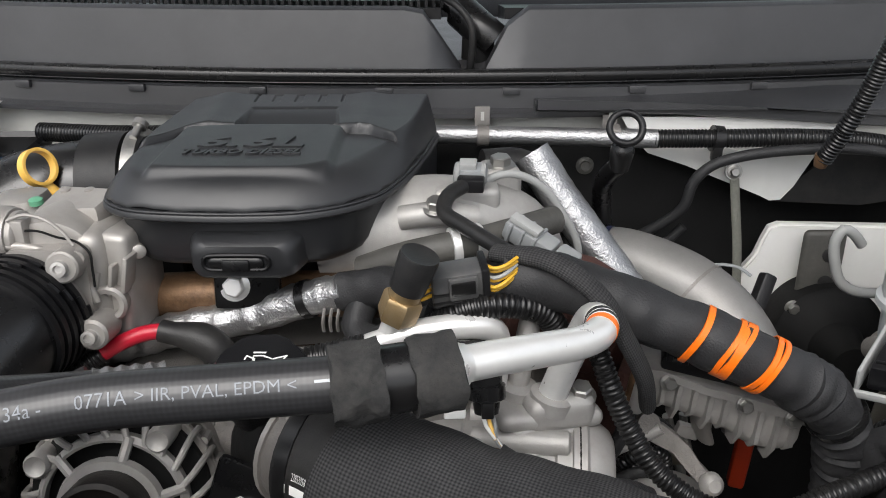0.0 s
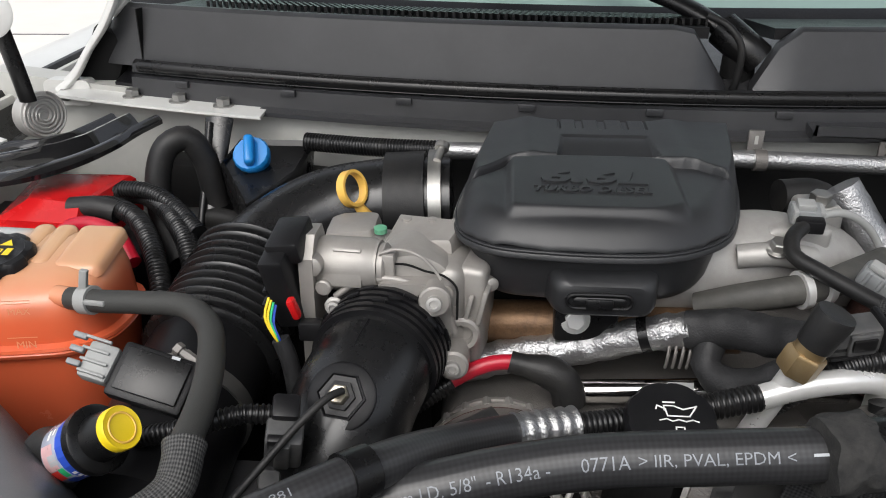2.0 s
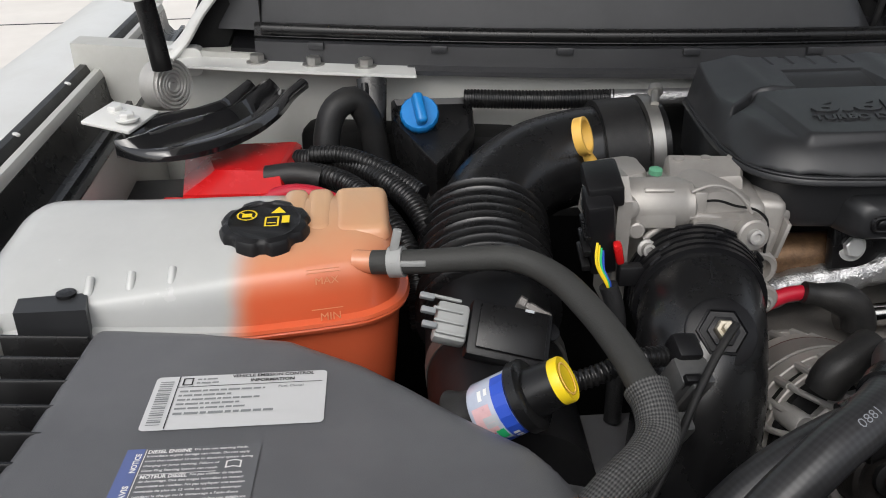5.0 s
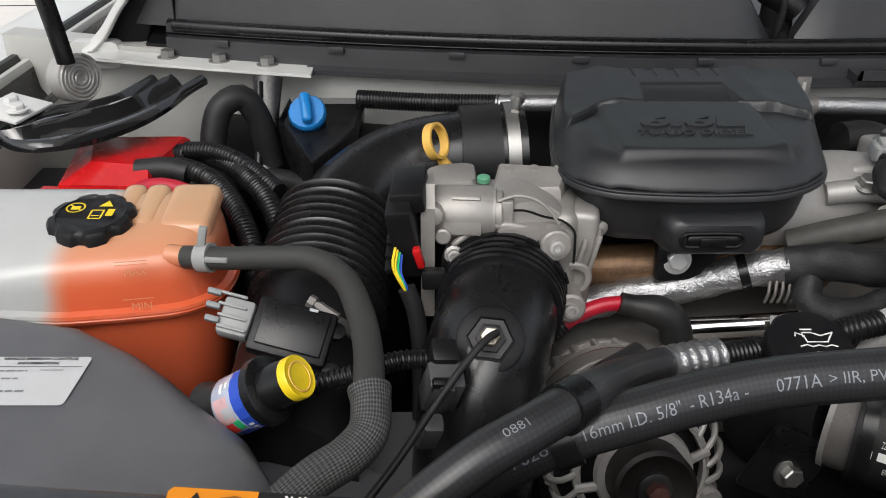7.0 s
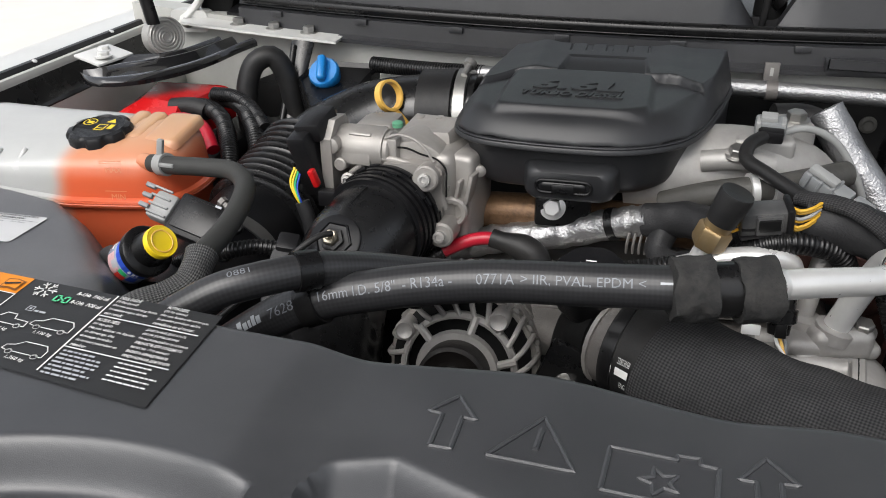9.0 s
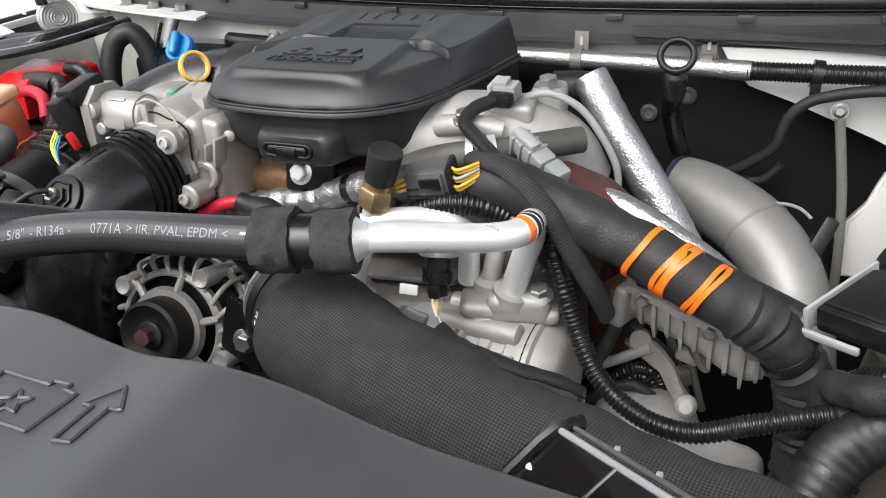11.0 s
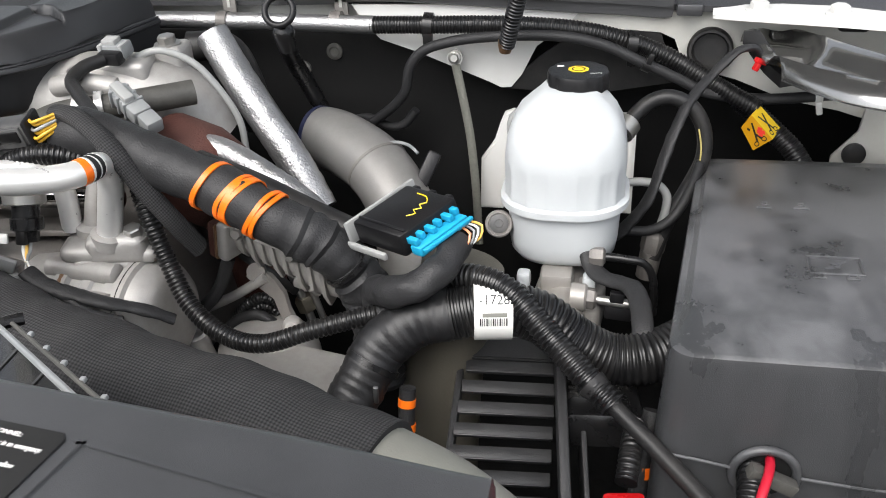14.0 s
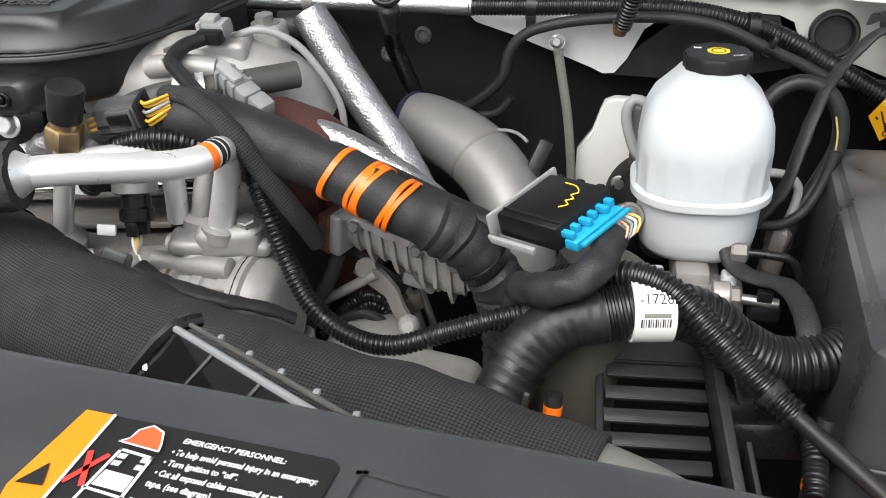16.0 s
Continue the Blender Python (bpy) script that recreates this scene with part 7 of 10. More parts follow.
part("lead_branch", roughen(tube([(0.070, 0.438, 1.163), (0.088, 0.432, 1.152), (0.104, 0.432, 1.146), (0.118, 0.436, 1.142)], lambda s: 0.0050 - 0.02 * s, 12, 0.003), 0.0010, 0.008, 3), TAPE, tl)
ps = thing("pressure_switch", (0.03, 0.46, 1.2), "black pressure switch plug with wires", "sensor")
PA = V((0.02, -0.30, -0.95)).normalized()
part("plug_body", lathe([(-0.012, 0.0105), (0.012, 0.0105), (0.013, 0.0125), (0.022, 0.0125), (0.024, 0.009), (0.032, 0.008)], (0.032, 0.474, 1.222), PA, 22), SATIN, ps)
part("collar", lathe([(-0.004, 0.0105), (-0.004, 0.0160), (0.003, 0.0160), (0.004, 0.0145), (0.004, 0.0105)], (0.032, 0.474, 1.224), PA, 24), STEEL, ps)
part("latch", block((0.008, 0.006, 0.016), (0.033, 0.459, 1.200), (-18, 0, 0), 0.001), SATIN, ps)
part("white_tag", block((0.014, 0.003, 0.008), (0.012, 0.458, 1.196), (-20, 5, 10), 0.001), WHITE, ps)
for k, c in enumerate((WHITE, AMBER, GREYPLASTIC)):
    part("wire", tube([(0.030 + 0.003 * k, 0.462, 1.192), (0.032 + 0.003 * k, 0.456, 1.187), (0.038, 0.449, 1.182), (0.045, 0.443, 1.174)], 0.0013, 6, 0.004), c, ps)
cp = thing("crimp_fitting", (0.02, 0.45, 1.16), "grey clip and fittings on the compressor", "fitting")
part("fitting", block((0.024, 0.014, 0.014), (0.014, 0.454, 1.172), (0, 20, 10), 0.003), CASTDARK, cp)
part("fitting_nut", lathe([(0, 0.006), (0.010, 0.006), (0.011, 0.004)], (0.006, 0.450, 1.176), (-0.3, -0.6, 0.6), 6), STEEL, cp)
part("fitting_clip", block((0.016, 0.004, 0.012), (0.020, 0.446, 1.180), (10, 30, 20), 0.001), PALEGREY, cp)
part("fitting_tab", block((0.008, 0.008, 0.010), (0.024, 0.447, 1.166), (0, 0, 30), 0.002), PALEGREY, cp)

ib = thing("duct_bracket", (-0.12, 0.425, 1.16), "black steel bracket with a zinc bolt beside the duct", "bracket")
part("bracket_plate", block((0.044, 0.006, 0.060), (-0.121, 0.428, 1.150), (0, 20, -10), 0.004), SATIN, ib)
bolt_part(ib, (-0.119, 0.4235, 1.146), (0.1, -1, 0.15), 0.0075, 0.007)

# ---- brass fitting, multi-way plug and conduits ----
bf = thing("brass_service_port", (-0.02, 0.487, 1.25), "brass pressure port with a black rubber cap", "fitting")
BA = V((0.013, -0.004, 0.036)).normalized()
part("stub_base", lathe([(-0.100, 0.018), (-0.088, 0.018), (-0.084, 0.013), (-0.080, 0.0085)], (-0.0262, 0.488, 1.248), BA, 24), CAST, bf)
part("stub", lathe([(-0.085, 0.0078), (0.0, 0.0078)], (-0.0262, 0.488, 1.248), BA, 16), ALU, bf)
part("hexagon", lathe([(0, 0.0125), (0.003, 0.0138), (0.016, 0.0138), (0.018, 0.0125)], (-0.0262, 0.488, 1.248), BA, 6), BRASS, bf)
part("collar", lathe([(0.018, 0.0105), (0.026, 0.0105)], (-0.0262, 0.488, 1.248), BA, 24), BRASS, bf)
part("rubber_cap", lathe([(0.024, 0.0118), (0.048, 0.0132), (0.0505, 0.0125), (0.0495, 0.008)], (-0.0262, 0.488, 1.248), BA, 28), RUBBER, bf)
mp = thing("multiway_plug", (0.025, 0.51, 1.265), "black multiway plug with yellow wires", "connector")
body = part("plug_body", block((0.036, 0.020, 0.026), (0.014, 0.508, 1.264), (12, -6, 8), 0.003), DARKPLUG, mp)
part("plug_latch", block((0.016, 0.004, 0.010), (0.018, 0.4950, 1.266), (12, -6, 8), 0.001), SATIN, body)
for k in range(4):
    part("plug_rib", block((0.028, 0.003, 0.0022), (0.012, 0.4975 + 0.001 * k, 1.2545 + 0.0062 * k), (12, -6, 8), 0.0006), PLASTIC, body)
part("latch_frame", block((0.020, 0.004, 0.018), (0.018, 0.4970, 1.265), (12, -6, 8), 0.002), DARKPLUG, body)
part("plug_rim", block((0.005, 0.024, 0.030), (0.0315, 0.509, 1.267), (12, -6, 8), 0.002), PLASTIC, body)
wire_col = mat("amber_wire", (0.58, 0.33, 0.025), 0.42, var=0.2, scale=120)
for k in range(6):
    part("yellow_wire", tube([(0.032, 0.504 + 0.002 * (k % 2), 1.2785 - 0.0033 * k), (0.038, 0.4995 + 0.003 * (k % 2), 1.2780 - 0.0034 * k), (0.045, 0.500 + 0.002 * (k % 2), 1.2800 - 0.0030 * k), (0.053, 0.508, 1.2820 - 0.0024 * k)], 0.0013, 8, 0.002), wire_col if k != 2 else PALEGREY, mp)
for k in range(3):
    part("yellow_wire", tube([(-0.003, 0.503, 1.266 - 0.0045 * k), (-0.009, 0.499, 1.264 - 0.0040 * k), (-0.014, 0.504, 1.259 - 0.003 * k)], 0.0013, 8, 0.002), wire_col, mp)
simple_tube("arched_conduit", [(-0.03, 0.51, 1.205), (-0.005, 0.502, 1.232), (0.018, 0.500, 1.247), (0.045, 0.503, 1.250), (0.072, 0.512, 1.240), (0.085, 0.52, 1.22)], 0.0092, CONDUIT, "short arched corrugated conduit", "conduit", "conduit_wall", True)
th = thing("foil_wrapped_harness", (-0.15, 0.6, 1.19), "harness wrapped in silver foil with a black tie", "wiring harness")
part("foil_sleeve", roughen(tube([(-0.285, 0.600, 1.158), (-0.235, 0.606, 1.170), (-0.19, 0.608, 1.181), (-0.150, 0.604, 1.190), (-0.105, 0.596, 1.208), (-0.070, 0.586, 1.221)], lambda s: 0.0142 + 0.0005 * math.sin(s * 280), 32, 0.0025), 0.0013, 0.007), FOIL, th)
part("tie", tube([(-0.106, 0.596, 1.2078), (-0.099, 0.5945, 1.2105)], 0.0152, 20, 0.003), SATIN, th)
part("taped_end", roughen(tube([(-0.072, 0.587, 1.220), (-0.045, 0.576, 1.228), (-0.02, 0.556, 1.235), (0.0, 0.53, 1.245), (0.015, 0.515, 1.258)], 0.0155, 18, 0.004), 0.0028, 0.014), TAPE, th)
part("taped_branch", roughen(tube([(-0.055, 0.580, 1.220), (-0.060, 0.562, 1.200), (-0.045, 0.545, 1.198), (-0.02, 0.53, 1.215), (0.0, 0.515, 1.235)], 0.0115, 16, 0.004), 0.0028, 0.014), TAPE, th)
bp = thing("crossover_pipe", (-0.2, 0.62, 1.2), "heat-tinted bronze crossover pipe", "pipe")
part("pipe_wall", tube([(-0.30, 0.64, 1.185), (-0.22, 0.632, 1.195), (-0.12, 0.625, 1.200), (-0.02, 0.63, 1.195)], 0.019, 24), BRONZE, bp)
bb = thing("box_bracket", (-0.16, 0.6, 1.22), "black bracket bolted below the air box", "bracket")
part("bracket_plate", block((0.052, 0.012, 0.046), (-0.150, 0.604, 1.222), (-12, 0, 3), 0.004), SATIN, bb)
bolt_part(bb, (-0.159, 0.597, 1.2195), (0, -1, 0.30), 0.0085, 0.007, ALU)
rw = thing("alternator_cable", (-0.2, 0.57, 1.19), "red battery cable with a black rubber boot", "cable")
part("red_cable", tube([(-0.258, 0.562, 1.178), (-0.240, 0.567, 1.187), (-0.222, 0.570, 1.193), (-0.200, 0.571, 1.194)], 0.0062, 14), REDWIRE, rw)
part("conduit", ribbed([(-0.330, 0.535, 1.14), (-0.29, 0.548, 1.16), (-0.255, 0.562, 1.179)], 0.0078), CONDUIT, rw)
part("boot", tube([(-0.210, 0.567, 1.1965), (-0.202, 0.566, 1.195), (-0.192, 0.565, 1.1935), (-0.179, 0.564, 1.190), (-0.169, 0.562, 1.184), (-0.164, 0.560, 1.174), (-0.163, 0.559, 1.166)], lambda s: 0.0088 + 0.0045 * smoothstep(0.008, 0.034, s), 22, 0.003), RUBBER, rw)
oc = thing("oil_filler_cap", (-0.109, 0.455, 1.22), "black oil filler cap with a white oil can symbol", "cap")
OA = V((0.0, -0.35, 0.94)).normalized()
part("cap_body", lathe([(-0.02, 0.027), (0.0, 0.030), (0.007, 0.030), (0.010, 0.028), (0.0105, 0.02)], (-0.109, 0.457, 1.222), OA, 48, wobble=lambda q, h: 1 - 0.05 * smoothstep(0.3, 0.9, math.cos(8 * q)) if h < 0.0102 else 1), PLASTIC, oc)
fr_ = thing("fuel_rail", (-0.1, 0.57, 1.17), "polished steel fuel rail", "pipe")
part("rail", tube([(-0.17, 0.578, 1.163), (-0.10, 0.574, 1.170), (-0.03, 0.572, 1.176), (0.05, 0.57, 1.18)], 0.0095, 18), mat("polished_steel", (0.55, 0.54, 0.52), 0.14, 1.0, 0.08, 30, 0.03), fr_)
part("rail_plate", block((0.18, 0.05, 0.006), (-0.07, 0.555, 1.152), (-12, -4, 0), 0.002), CASTDARK, fr_)
part("rail_tag", block((0.020, 0.001, 0.014), (-0.078, 0.560, 1.180), (-30, 0, 0), 0), PALEGREY, fr_, smooth=False)
for k in range(5):
    part("spring_coil", tube([(-0.088 + 0.0055 * k, 0.578, 1.19), (-0.088 + 0.0055 * k, 0.574, 1.20), (-0.086 + 0.0055 * k, 0.580, 1.212)], 0.0014, 6, 0.004), CASTDARK, fr_)
vc = thing("valve_cover", (-0.12, 0.52, 1.1), "dark engine block below the fuel rail", "engine block")
part("block_top", block((0.36, 0.24, 0.16), (-0.085, 0.62, 1.07), (0, 0, 0), 0.02, 3), CASTDARK, vc)
# Black mass that puts shade behind the gaps at the engine's front.
part("block_front", block((0.30, 0.08, 0.20), (-0.04, 0.50, 1.02), (0, 0, 0), 0.02, 3), INSULSHADE, vc)

# ---- left corner: hinge, brace, washer filler ----
hl_ = thing("hood_hinge_bracket", (-0.62, 0.95, 1.28), "white cowl bracket with three bolts", "bracket")
part("bracket_plate", strip(-0.77, -0.492, 14, [(-0.050, 1.285), (-0.050, 1.2885), (0.004, 1.2905), (0.004, 1.287)]), PAINT, hl_)
for x in (-0.668, -0.604, -0.546):
    bolt_part(hl_, (x, cowl_y(x) - 0.022, 1.2905), (0, 0, 1), 0.0085, 0.008)
coil = thing("hinge_spring", (-0.75, 0.93, 1.278), "flat wound steel hinge spring", "spring")
HA = V((0.82, -0.56, 0.12)).normalized()
sp = []
c0 = V((-0.752, 0.925, 1.280))
u0 = HA.orthogonal().normalized()
w0 = HA.cross(u0)
for k in range(140):
    q = k * 0.23
    sp.append(c0 + (u0 * math.cos(q) + w0 * math.sin(q)) * (0.004 + 0.0225 * k / 139))
WORN = mat("worn_spring_steel", (0.42, 0.41, 0.39), 0.45, 0.35, 0.2, 90, 0.1)
part("spiral", sweep(sp, 0.0017, 6), WORN, coil)
part("wound_strip", lathe([(-0.022, 0.0272), (-0.001, 0.0272), (-0.0005, 0.0264)], c0, HA, 48), WORN, coil)
hh = thing("hinge_assembly", (-0.72, 1.0, 1.33), "white painted hood hinge arms with a black strut", "hinge")
part("lower_arm", tube([(-0.680, 1.03, 1.425), (-0.705, 1.02, 1.372), (-0.733, 1.02, 1.336), (-0.755, 1.02, 1.306), (-0.777, 1.015, 1.286)], lambda s: 0.011 + 0.05 * abs(s - 0.10), 16, flat=0.45), PAINT, hh)
part("hinge_base", loft([[(x, y, z) for x, z in rounded(-0.795, 1.268, -0.735, 1.300, 0.008, 4)] for y in (1.03, 1.012, 1.010)]), PAINT, hh)
part("upper_arm", tube([(-0.705, 1.04, 1.378), (-0.66, 1.06, 1.42), (-0.58, 1.09, 1.45), (-0.48, 1.12, 1.475)], 0.018, 16, flat=0.35), PAINT, hh)
# Solid black block: the gap's shade is put into its colour.
part("hinge_pocket", block((0.050, 0.05, 0.085), (-0.722, 1.055, 1.318), (0, 25, 0), 0.008), INSULSHADE, hh, "black block standing for the shaded gap behind the hinge")
part("pivot_plate", lathe([(-0.003, 0.026), (0.0, 0.027), (0.0015, 0.025)], (-0.768, 0.880, 1.402), (0.25, -1, 0.2), 32), PAINT, hh)
part("pivot_bolt", lathe([(0, 0.010), (0.003, 0.010), (0.004, 0.006), (0.009, 0.006), (0.010, 0.004)], (-0.768, 0.879, 1.402), (0.25, -1, 0.2), 20), STEEL, hh)
part("strut", tube([(-0.756, 0.905, 1.302), (-0.758, 0.898, 1.34), (-0.765, 0.885, 1.42), (-0.772, 0.87, 1.50)], 0.0105, 12, flat=0.5), SATIN, hh, "black steel prop arm")
bolt_part(hh, (-0.768, 1.008, 1.284), (0.2, -1, 0), 0.007, 0.006)
br = thing("fender_brace", (-0.66, 0.84, 1.27), "glossy black pressed steel brace", "brace")
near = spline([(-0.772, 0.757, 1.268), (-0.748, 0.738, 1.268), (-0.718, 0.733, 1.269), (-0.684, 0.748, 1.270), (-0.652, 0.787, 1.272), (-0.632, 0.835, 1.275), (-0.620, 0.885, 1.279), (-0.608, 0.915, 1.282)], 0.008)
far = [(-0.778, 0.775, 1.270), (-0.773, 0.800, 1.272), (-0.768, 0.830, 1.274), (-0.747, 0.842, 1.275), (-0.718, 0.850, 1.276), (-0.696, 0.868, 1.278), (-0.684, 0.905, 1.280), (-0.676, 0.930, 1.282)]
nf = len(near)
far = [V((interp([k / 7 for k in range(8)], [p[0] for p in far], i / (nf - 1)), interp([k / 7 for k in range(8)], [p[1] for p in far], i / (nf - 1)), interp([k / 7 for k in range(8)], [p[2] for p in far], i / (nf - 1)))) for i in range(nf)]
loops = []
for a, b in zip(near, far):
    ring = [a.lerp(b, u) + V((0, 0, h)) for u, h in ((0.0, -0.006), (0.0, -0.001), (0.05, 0.003), (0.11, 0.004), (0.17, 0.002), (0.24, -0.006), (0.34, -0.009), (0.46, -0.0085), (0.53, -0.002), (0.61, 0.003), (0.68, 0.002), (0.75, -0.005), (0.85, -0.006), (0.92, 0.0), (0.97, 0.001), (1.0, -0.002), (1.0, -0.007), (0.5, -0.013))]
    loops.append(ring)
part("pressing", loft(loops), GLOSSBLACK, br)
for k in (9, 15, 20):
    c = near[min(k, nf - 1)].lerp(far[min(k, nf - 1)], 0.38)
    part("pressing_hole", lathe([(0, 0.009), (0.002, 0.009)], c + V((0, 0, -0.0112)), (0, 0, 1), 24), INSULSHADE, br)
part("upright", tube([(-0.540, 0.912, 1.284), (-0.540, 0.895, 1.262), (-0.540, 0.872, 1.230), (-0.541, 0.842, 1.190), (-0.541, 0.83, 1.16)], lambda s: 0.0165 - 0.065 * min(s, 0.10), 20, 0.006, flat=0.45), DUCTBLACK, br)
part("upright_fold", tube([(-0.548, 0.902, 1.282), (-0.547, 0.884, 1.258), (-0.546, 0.860, 1.226), (-0.546, 0.832, 1.188)], 0.0042, 10), SATIN, br)
wpt = part("end_plate", block((0.050, 0.055, 0.004), (-0.782, 0.822, 1.2775), (4, 8, -18), 0.0015), PAINT, br, "white end plate")
for p in ((-0.79, 0.835, 1.281), (-0.772, 0.808, 1.281)):
    part("bolt", hexbolt(p, (0, 0, 1), 0.0075, 0.005), PAINT, wpt)
fh = thing("fender_hole_plug", (-0.80, 0.92, 1.18), "dark oval opening in the inner fender", "opening", kind="structure")
part("opening", lathe([(0, 0.024), (0.003, 0.024)], (-0.80, 0.915, 1.185), (1, 0, 0), 32), INSULSHADE, fh)
wf = thing("washer_filler", (-0.485, 0.86, 1.24), "black washer reservoir neck with a blue cap", "reservoir")
part("neck_tray", loft([[(x, y, z - 0.032 * smoothstep(0.865, 0.795, y)) for x, y in ((-0.522 + g, 0.848), (-0.480, 0.790 + g), (-0.437 - g, 0.838), (-0.432 - g, 0.912 - g), (-0.520 + g, 0.912 - g))] for z, g in ((1.165, 0.018), (1.225, 0.004), (1.258, 0.0), (1.262, 0.003), (1.256, 0.006))]), SATIN, wf)
WA = V((-0.05, -0.72, 0.69)).normalized()
wc = part("blue_cap", lathe([(-0.012, 0.017), (0.0, 0.0205), (0.005, 0.0205), (0.0075, 0.0188)], (-0.492, 0.866, 1.257), WA, 48, wobble=lambda q, h: 1 - 0.03 * smoothstep(0.2, 0.8, math.cos(16 * q)) if h > -0.001 else 1), BLUE, wf, "bright blue washer cap")
part("cap_grip", block((0.011, 0.034, 0.014), (-0.4925, 0.857, 1.2665), (46, 0, 12), 0.004, 3), BLUE, wc)
simple_tube("heater_hose", [(-0.535, 0.86, 1.20), (-0.545, 0.862, 1.255), (-0.560, 0.858, 1.278), (-0.578, 0.848, 1.272), (-0.588, 0.838, 1.245), (-0.585, 0.825, 1.20), (-0.56, 0.80, 1.16)], 0.0138, RUBBER, "black heater hose bent in a loop", "hose", "hose_wall", segs=20)
for pts, r, rib in (([(-0.632, 0.760, 1.236), (-0.600, 0.748, 1.242), (-0.565, 0.722, 1.240), (-0.535, 0.680, 1.228), (-0.515, 0.640, 1.205), (-0.508, 0.60, 1.16)], 0.0100, True),
                    ([(-0.615, 0.800, 1.236), (-0.575, 0.775, 1.243), (-0.54, 0.740, 1.240), (-0.508, 0.695, 1.228), (-0.49, 0.66, 1.20)], 0.0105, True),
                    ([(-0.600, 0.775, 1.250), (-0.57, 0.765, 1.252), (-0.535, 0.742, 1.246), (-0.50, 0.705, 1.235)], 0.0085, True),
                    ([(-0.640, 0.745, 1.240), (-0.610, 0.742, 1.243), (-0.590, 0.738, 1.240)], 0.0112, False)):
    simple_tube("battery_cable", pts, r, CONDUIT if rib else RUBBER, "black battery cable in split conduit", "cable", "cable_wall", rib, group="battery cables")
simple_tube("red_battery_lead", [(-0.640, 0.725, 1.228), (-0.612, 0.718, 1.236), (-0.580, 0.705, 1.232), (-0.555, 0.68, 1.215)], 0.0075, REDWIRE, "glossy red cable from the battery terminal", "cable", "cable_wall")
simple_tube("lower_hose", [(-0.60, 0.86, 1.18), (-0.52, 0.84, 1.19), (-0.45, 0.80, 1.18), (-0.40, 0.80, 1.15)], 0.013, RUBBER, "black hose low beside the duct", "hose", "hose_wall")

# ---- hoses and sensors round the coolant tank ----
oh = thing("overflow_hose", (-0.45, 0.5, 1.24), "matt black coolant hose ending in a braided sleeve", "hose")
part("hose_wall", tube([(-0.546, 0.551, 1.248), (-0.515, 0.541, 1.252), (-0.480, 0.536, 1.255), (-0.448, 0.531, 1.256), (-0.425, 0.510, 1.253), (-0.410, 0.468, 1.250), (-0.402, 0.425, 1.248), (-0.399, 0.384, 1.247)], lambda s: 0.0088 + 0.0006 * smoothstep(0.08, 0.16, s), 20, 0.004), OLDRUBBER, oh)
part("braided_sleeve", tube([(-0.399, 0.386, 1.2475), (-0.3975, 0.374, 1.242), (-0.399, 0.362, 1.235), (-0.409, 0.349, 1.230), (-0.426, 0.335, 1.227), (-0.448, 0.320, 1.214), (-0.475, 0.305, 1.185)], lambda s: 0.0118 + 0.0012 * smoothstep(0.008, 0.0, s), 24, 0.003), BRAID, oh)
hcl = part("spring_clip", tube([(-0.534, 0.547, 1.2495), (-0.524, 0.544, 1.251)], 0.0112, 18, 0.004), PALEGREY, oh, "pale plastic hose clip")
part("clip_ear", block((0.006, 0.005, 0.020), (-0.530, 0.545, 1.266), (0, 12, 0), 0.001), PALEGREY, hcl)
part("clip_bar", block((0.026, 0.004, 0.004), (-0.522, 0.535, 1.254), (0, -5, -15), 0.001), PALEGREY, hcl)
maf = thing("airflow_sensor", (-0.46, 0.487, 1.22), "black airflow sensor with a grey connector", "sensor")
part("sensor_body", block((0.056, 0.040, 0.014), (-0.459, 0.485, 1.222), (38, 14, -6), 0.003), PLASTIC, maf)
part("sensor_lid", block((0.046, 0.031, 0.003), (-0.4572, 0.4795, 1.2292), (38, 14, -6), 0.001), SATIN, maf)
for dx, dy in ((0.029, 0.012), (0.026, -0.018)):
    part("fixing_ear", lathe([(0, 0.0062), (0.006, 0.0062), (0.0065, 0.004)], (-0.459 + dx, 0.485 + dy * 0.8, 1.2155 + dy * 0.6 - 0.25 * dx), (0.24, -0.58, 0.78), 18), PLASTIC, maf)
part("sensor_label", block((0.006, 0.005, 0.001), (-0.4440, 0.4905, 1.2355), (38, 14, -6), 0), GREYPRINT, maf, smooth=False)
gcn = part("grey_plug", block((0.022, 0.027, 0.014), (-0.497, 0.488, 1.232), (38, 14, -6), 0.003), PALEGREY, maf, "pale grey plug")
for k in range(4):
    part("plug_rib", block((0.020, 0.0022, 0.003), (-0.4985, 0.4755 + 0.0065 * k, 1.2325 + 0.0050 * k), (38, 14, -6), 0.0008), PALEGREY, gcn)
for k in range(3):
    part("plug_latch", block((0.010, 0.0042, 0.005), (-0.5115, 0.480 + 0.008 * k, 1.2375 + 0.0060 * k), (38, 14, -6), 0.001), GREYPLASTIC, gcn)
wd = V((0.78, -0.30, -0.42)).normalized()
part("clamp_screw", lathe([(0, 0.0050), (0.005, 0.0050), (0.0055, 0.0034), (0.008, 0.0034), (0.008, 0.0042), (0.024, 0.0042), (0.025, 0.003)], (-0.449, 0.506, 1.2365), wd, 6), CASTDARK, maf, "steel worm screw")
part("clamp_housing", block((0.012, 0.011, 0.006), (-0.436, 0.501, 1.2265), (10, 25, -20), 0.0015), STEEL, maf)
part("sensor_print", block((0.016, 0.0016, 0.0008), (-0.4600, 0.4915, 1.2395), (38, 14, -6), 0), GREYPRINT, maf, smooth=False)
fm = thing("filter_gauge", (-0.47, 0.395, 1.22), "clear air filter gauge with coloured label and yellow cap", "gauge")
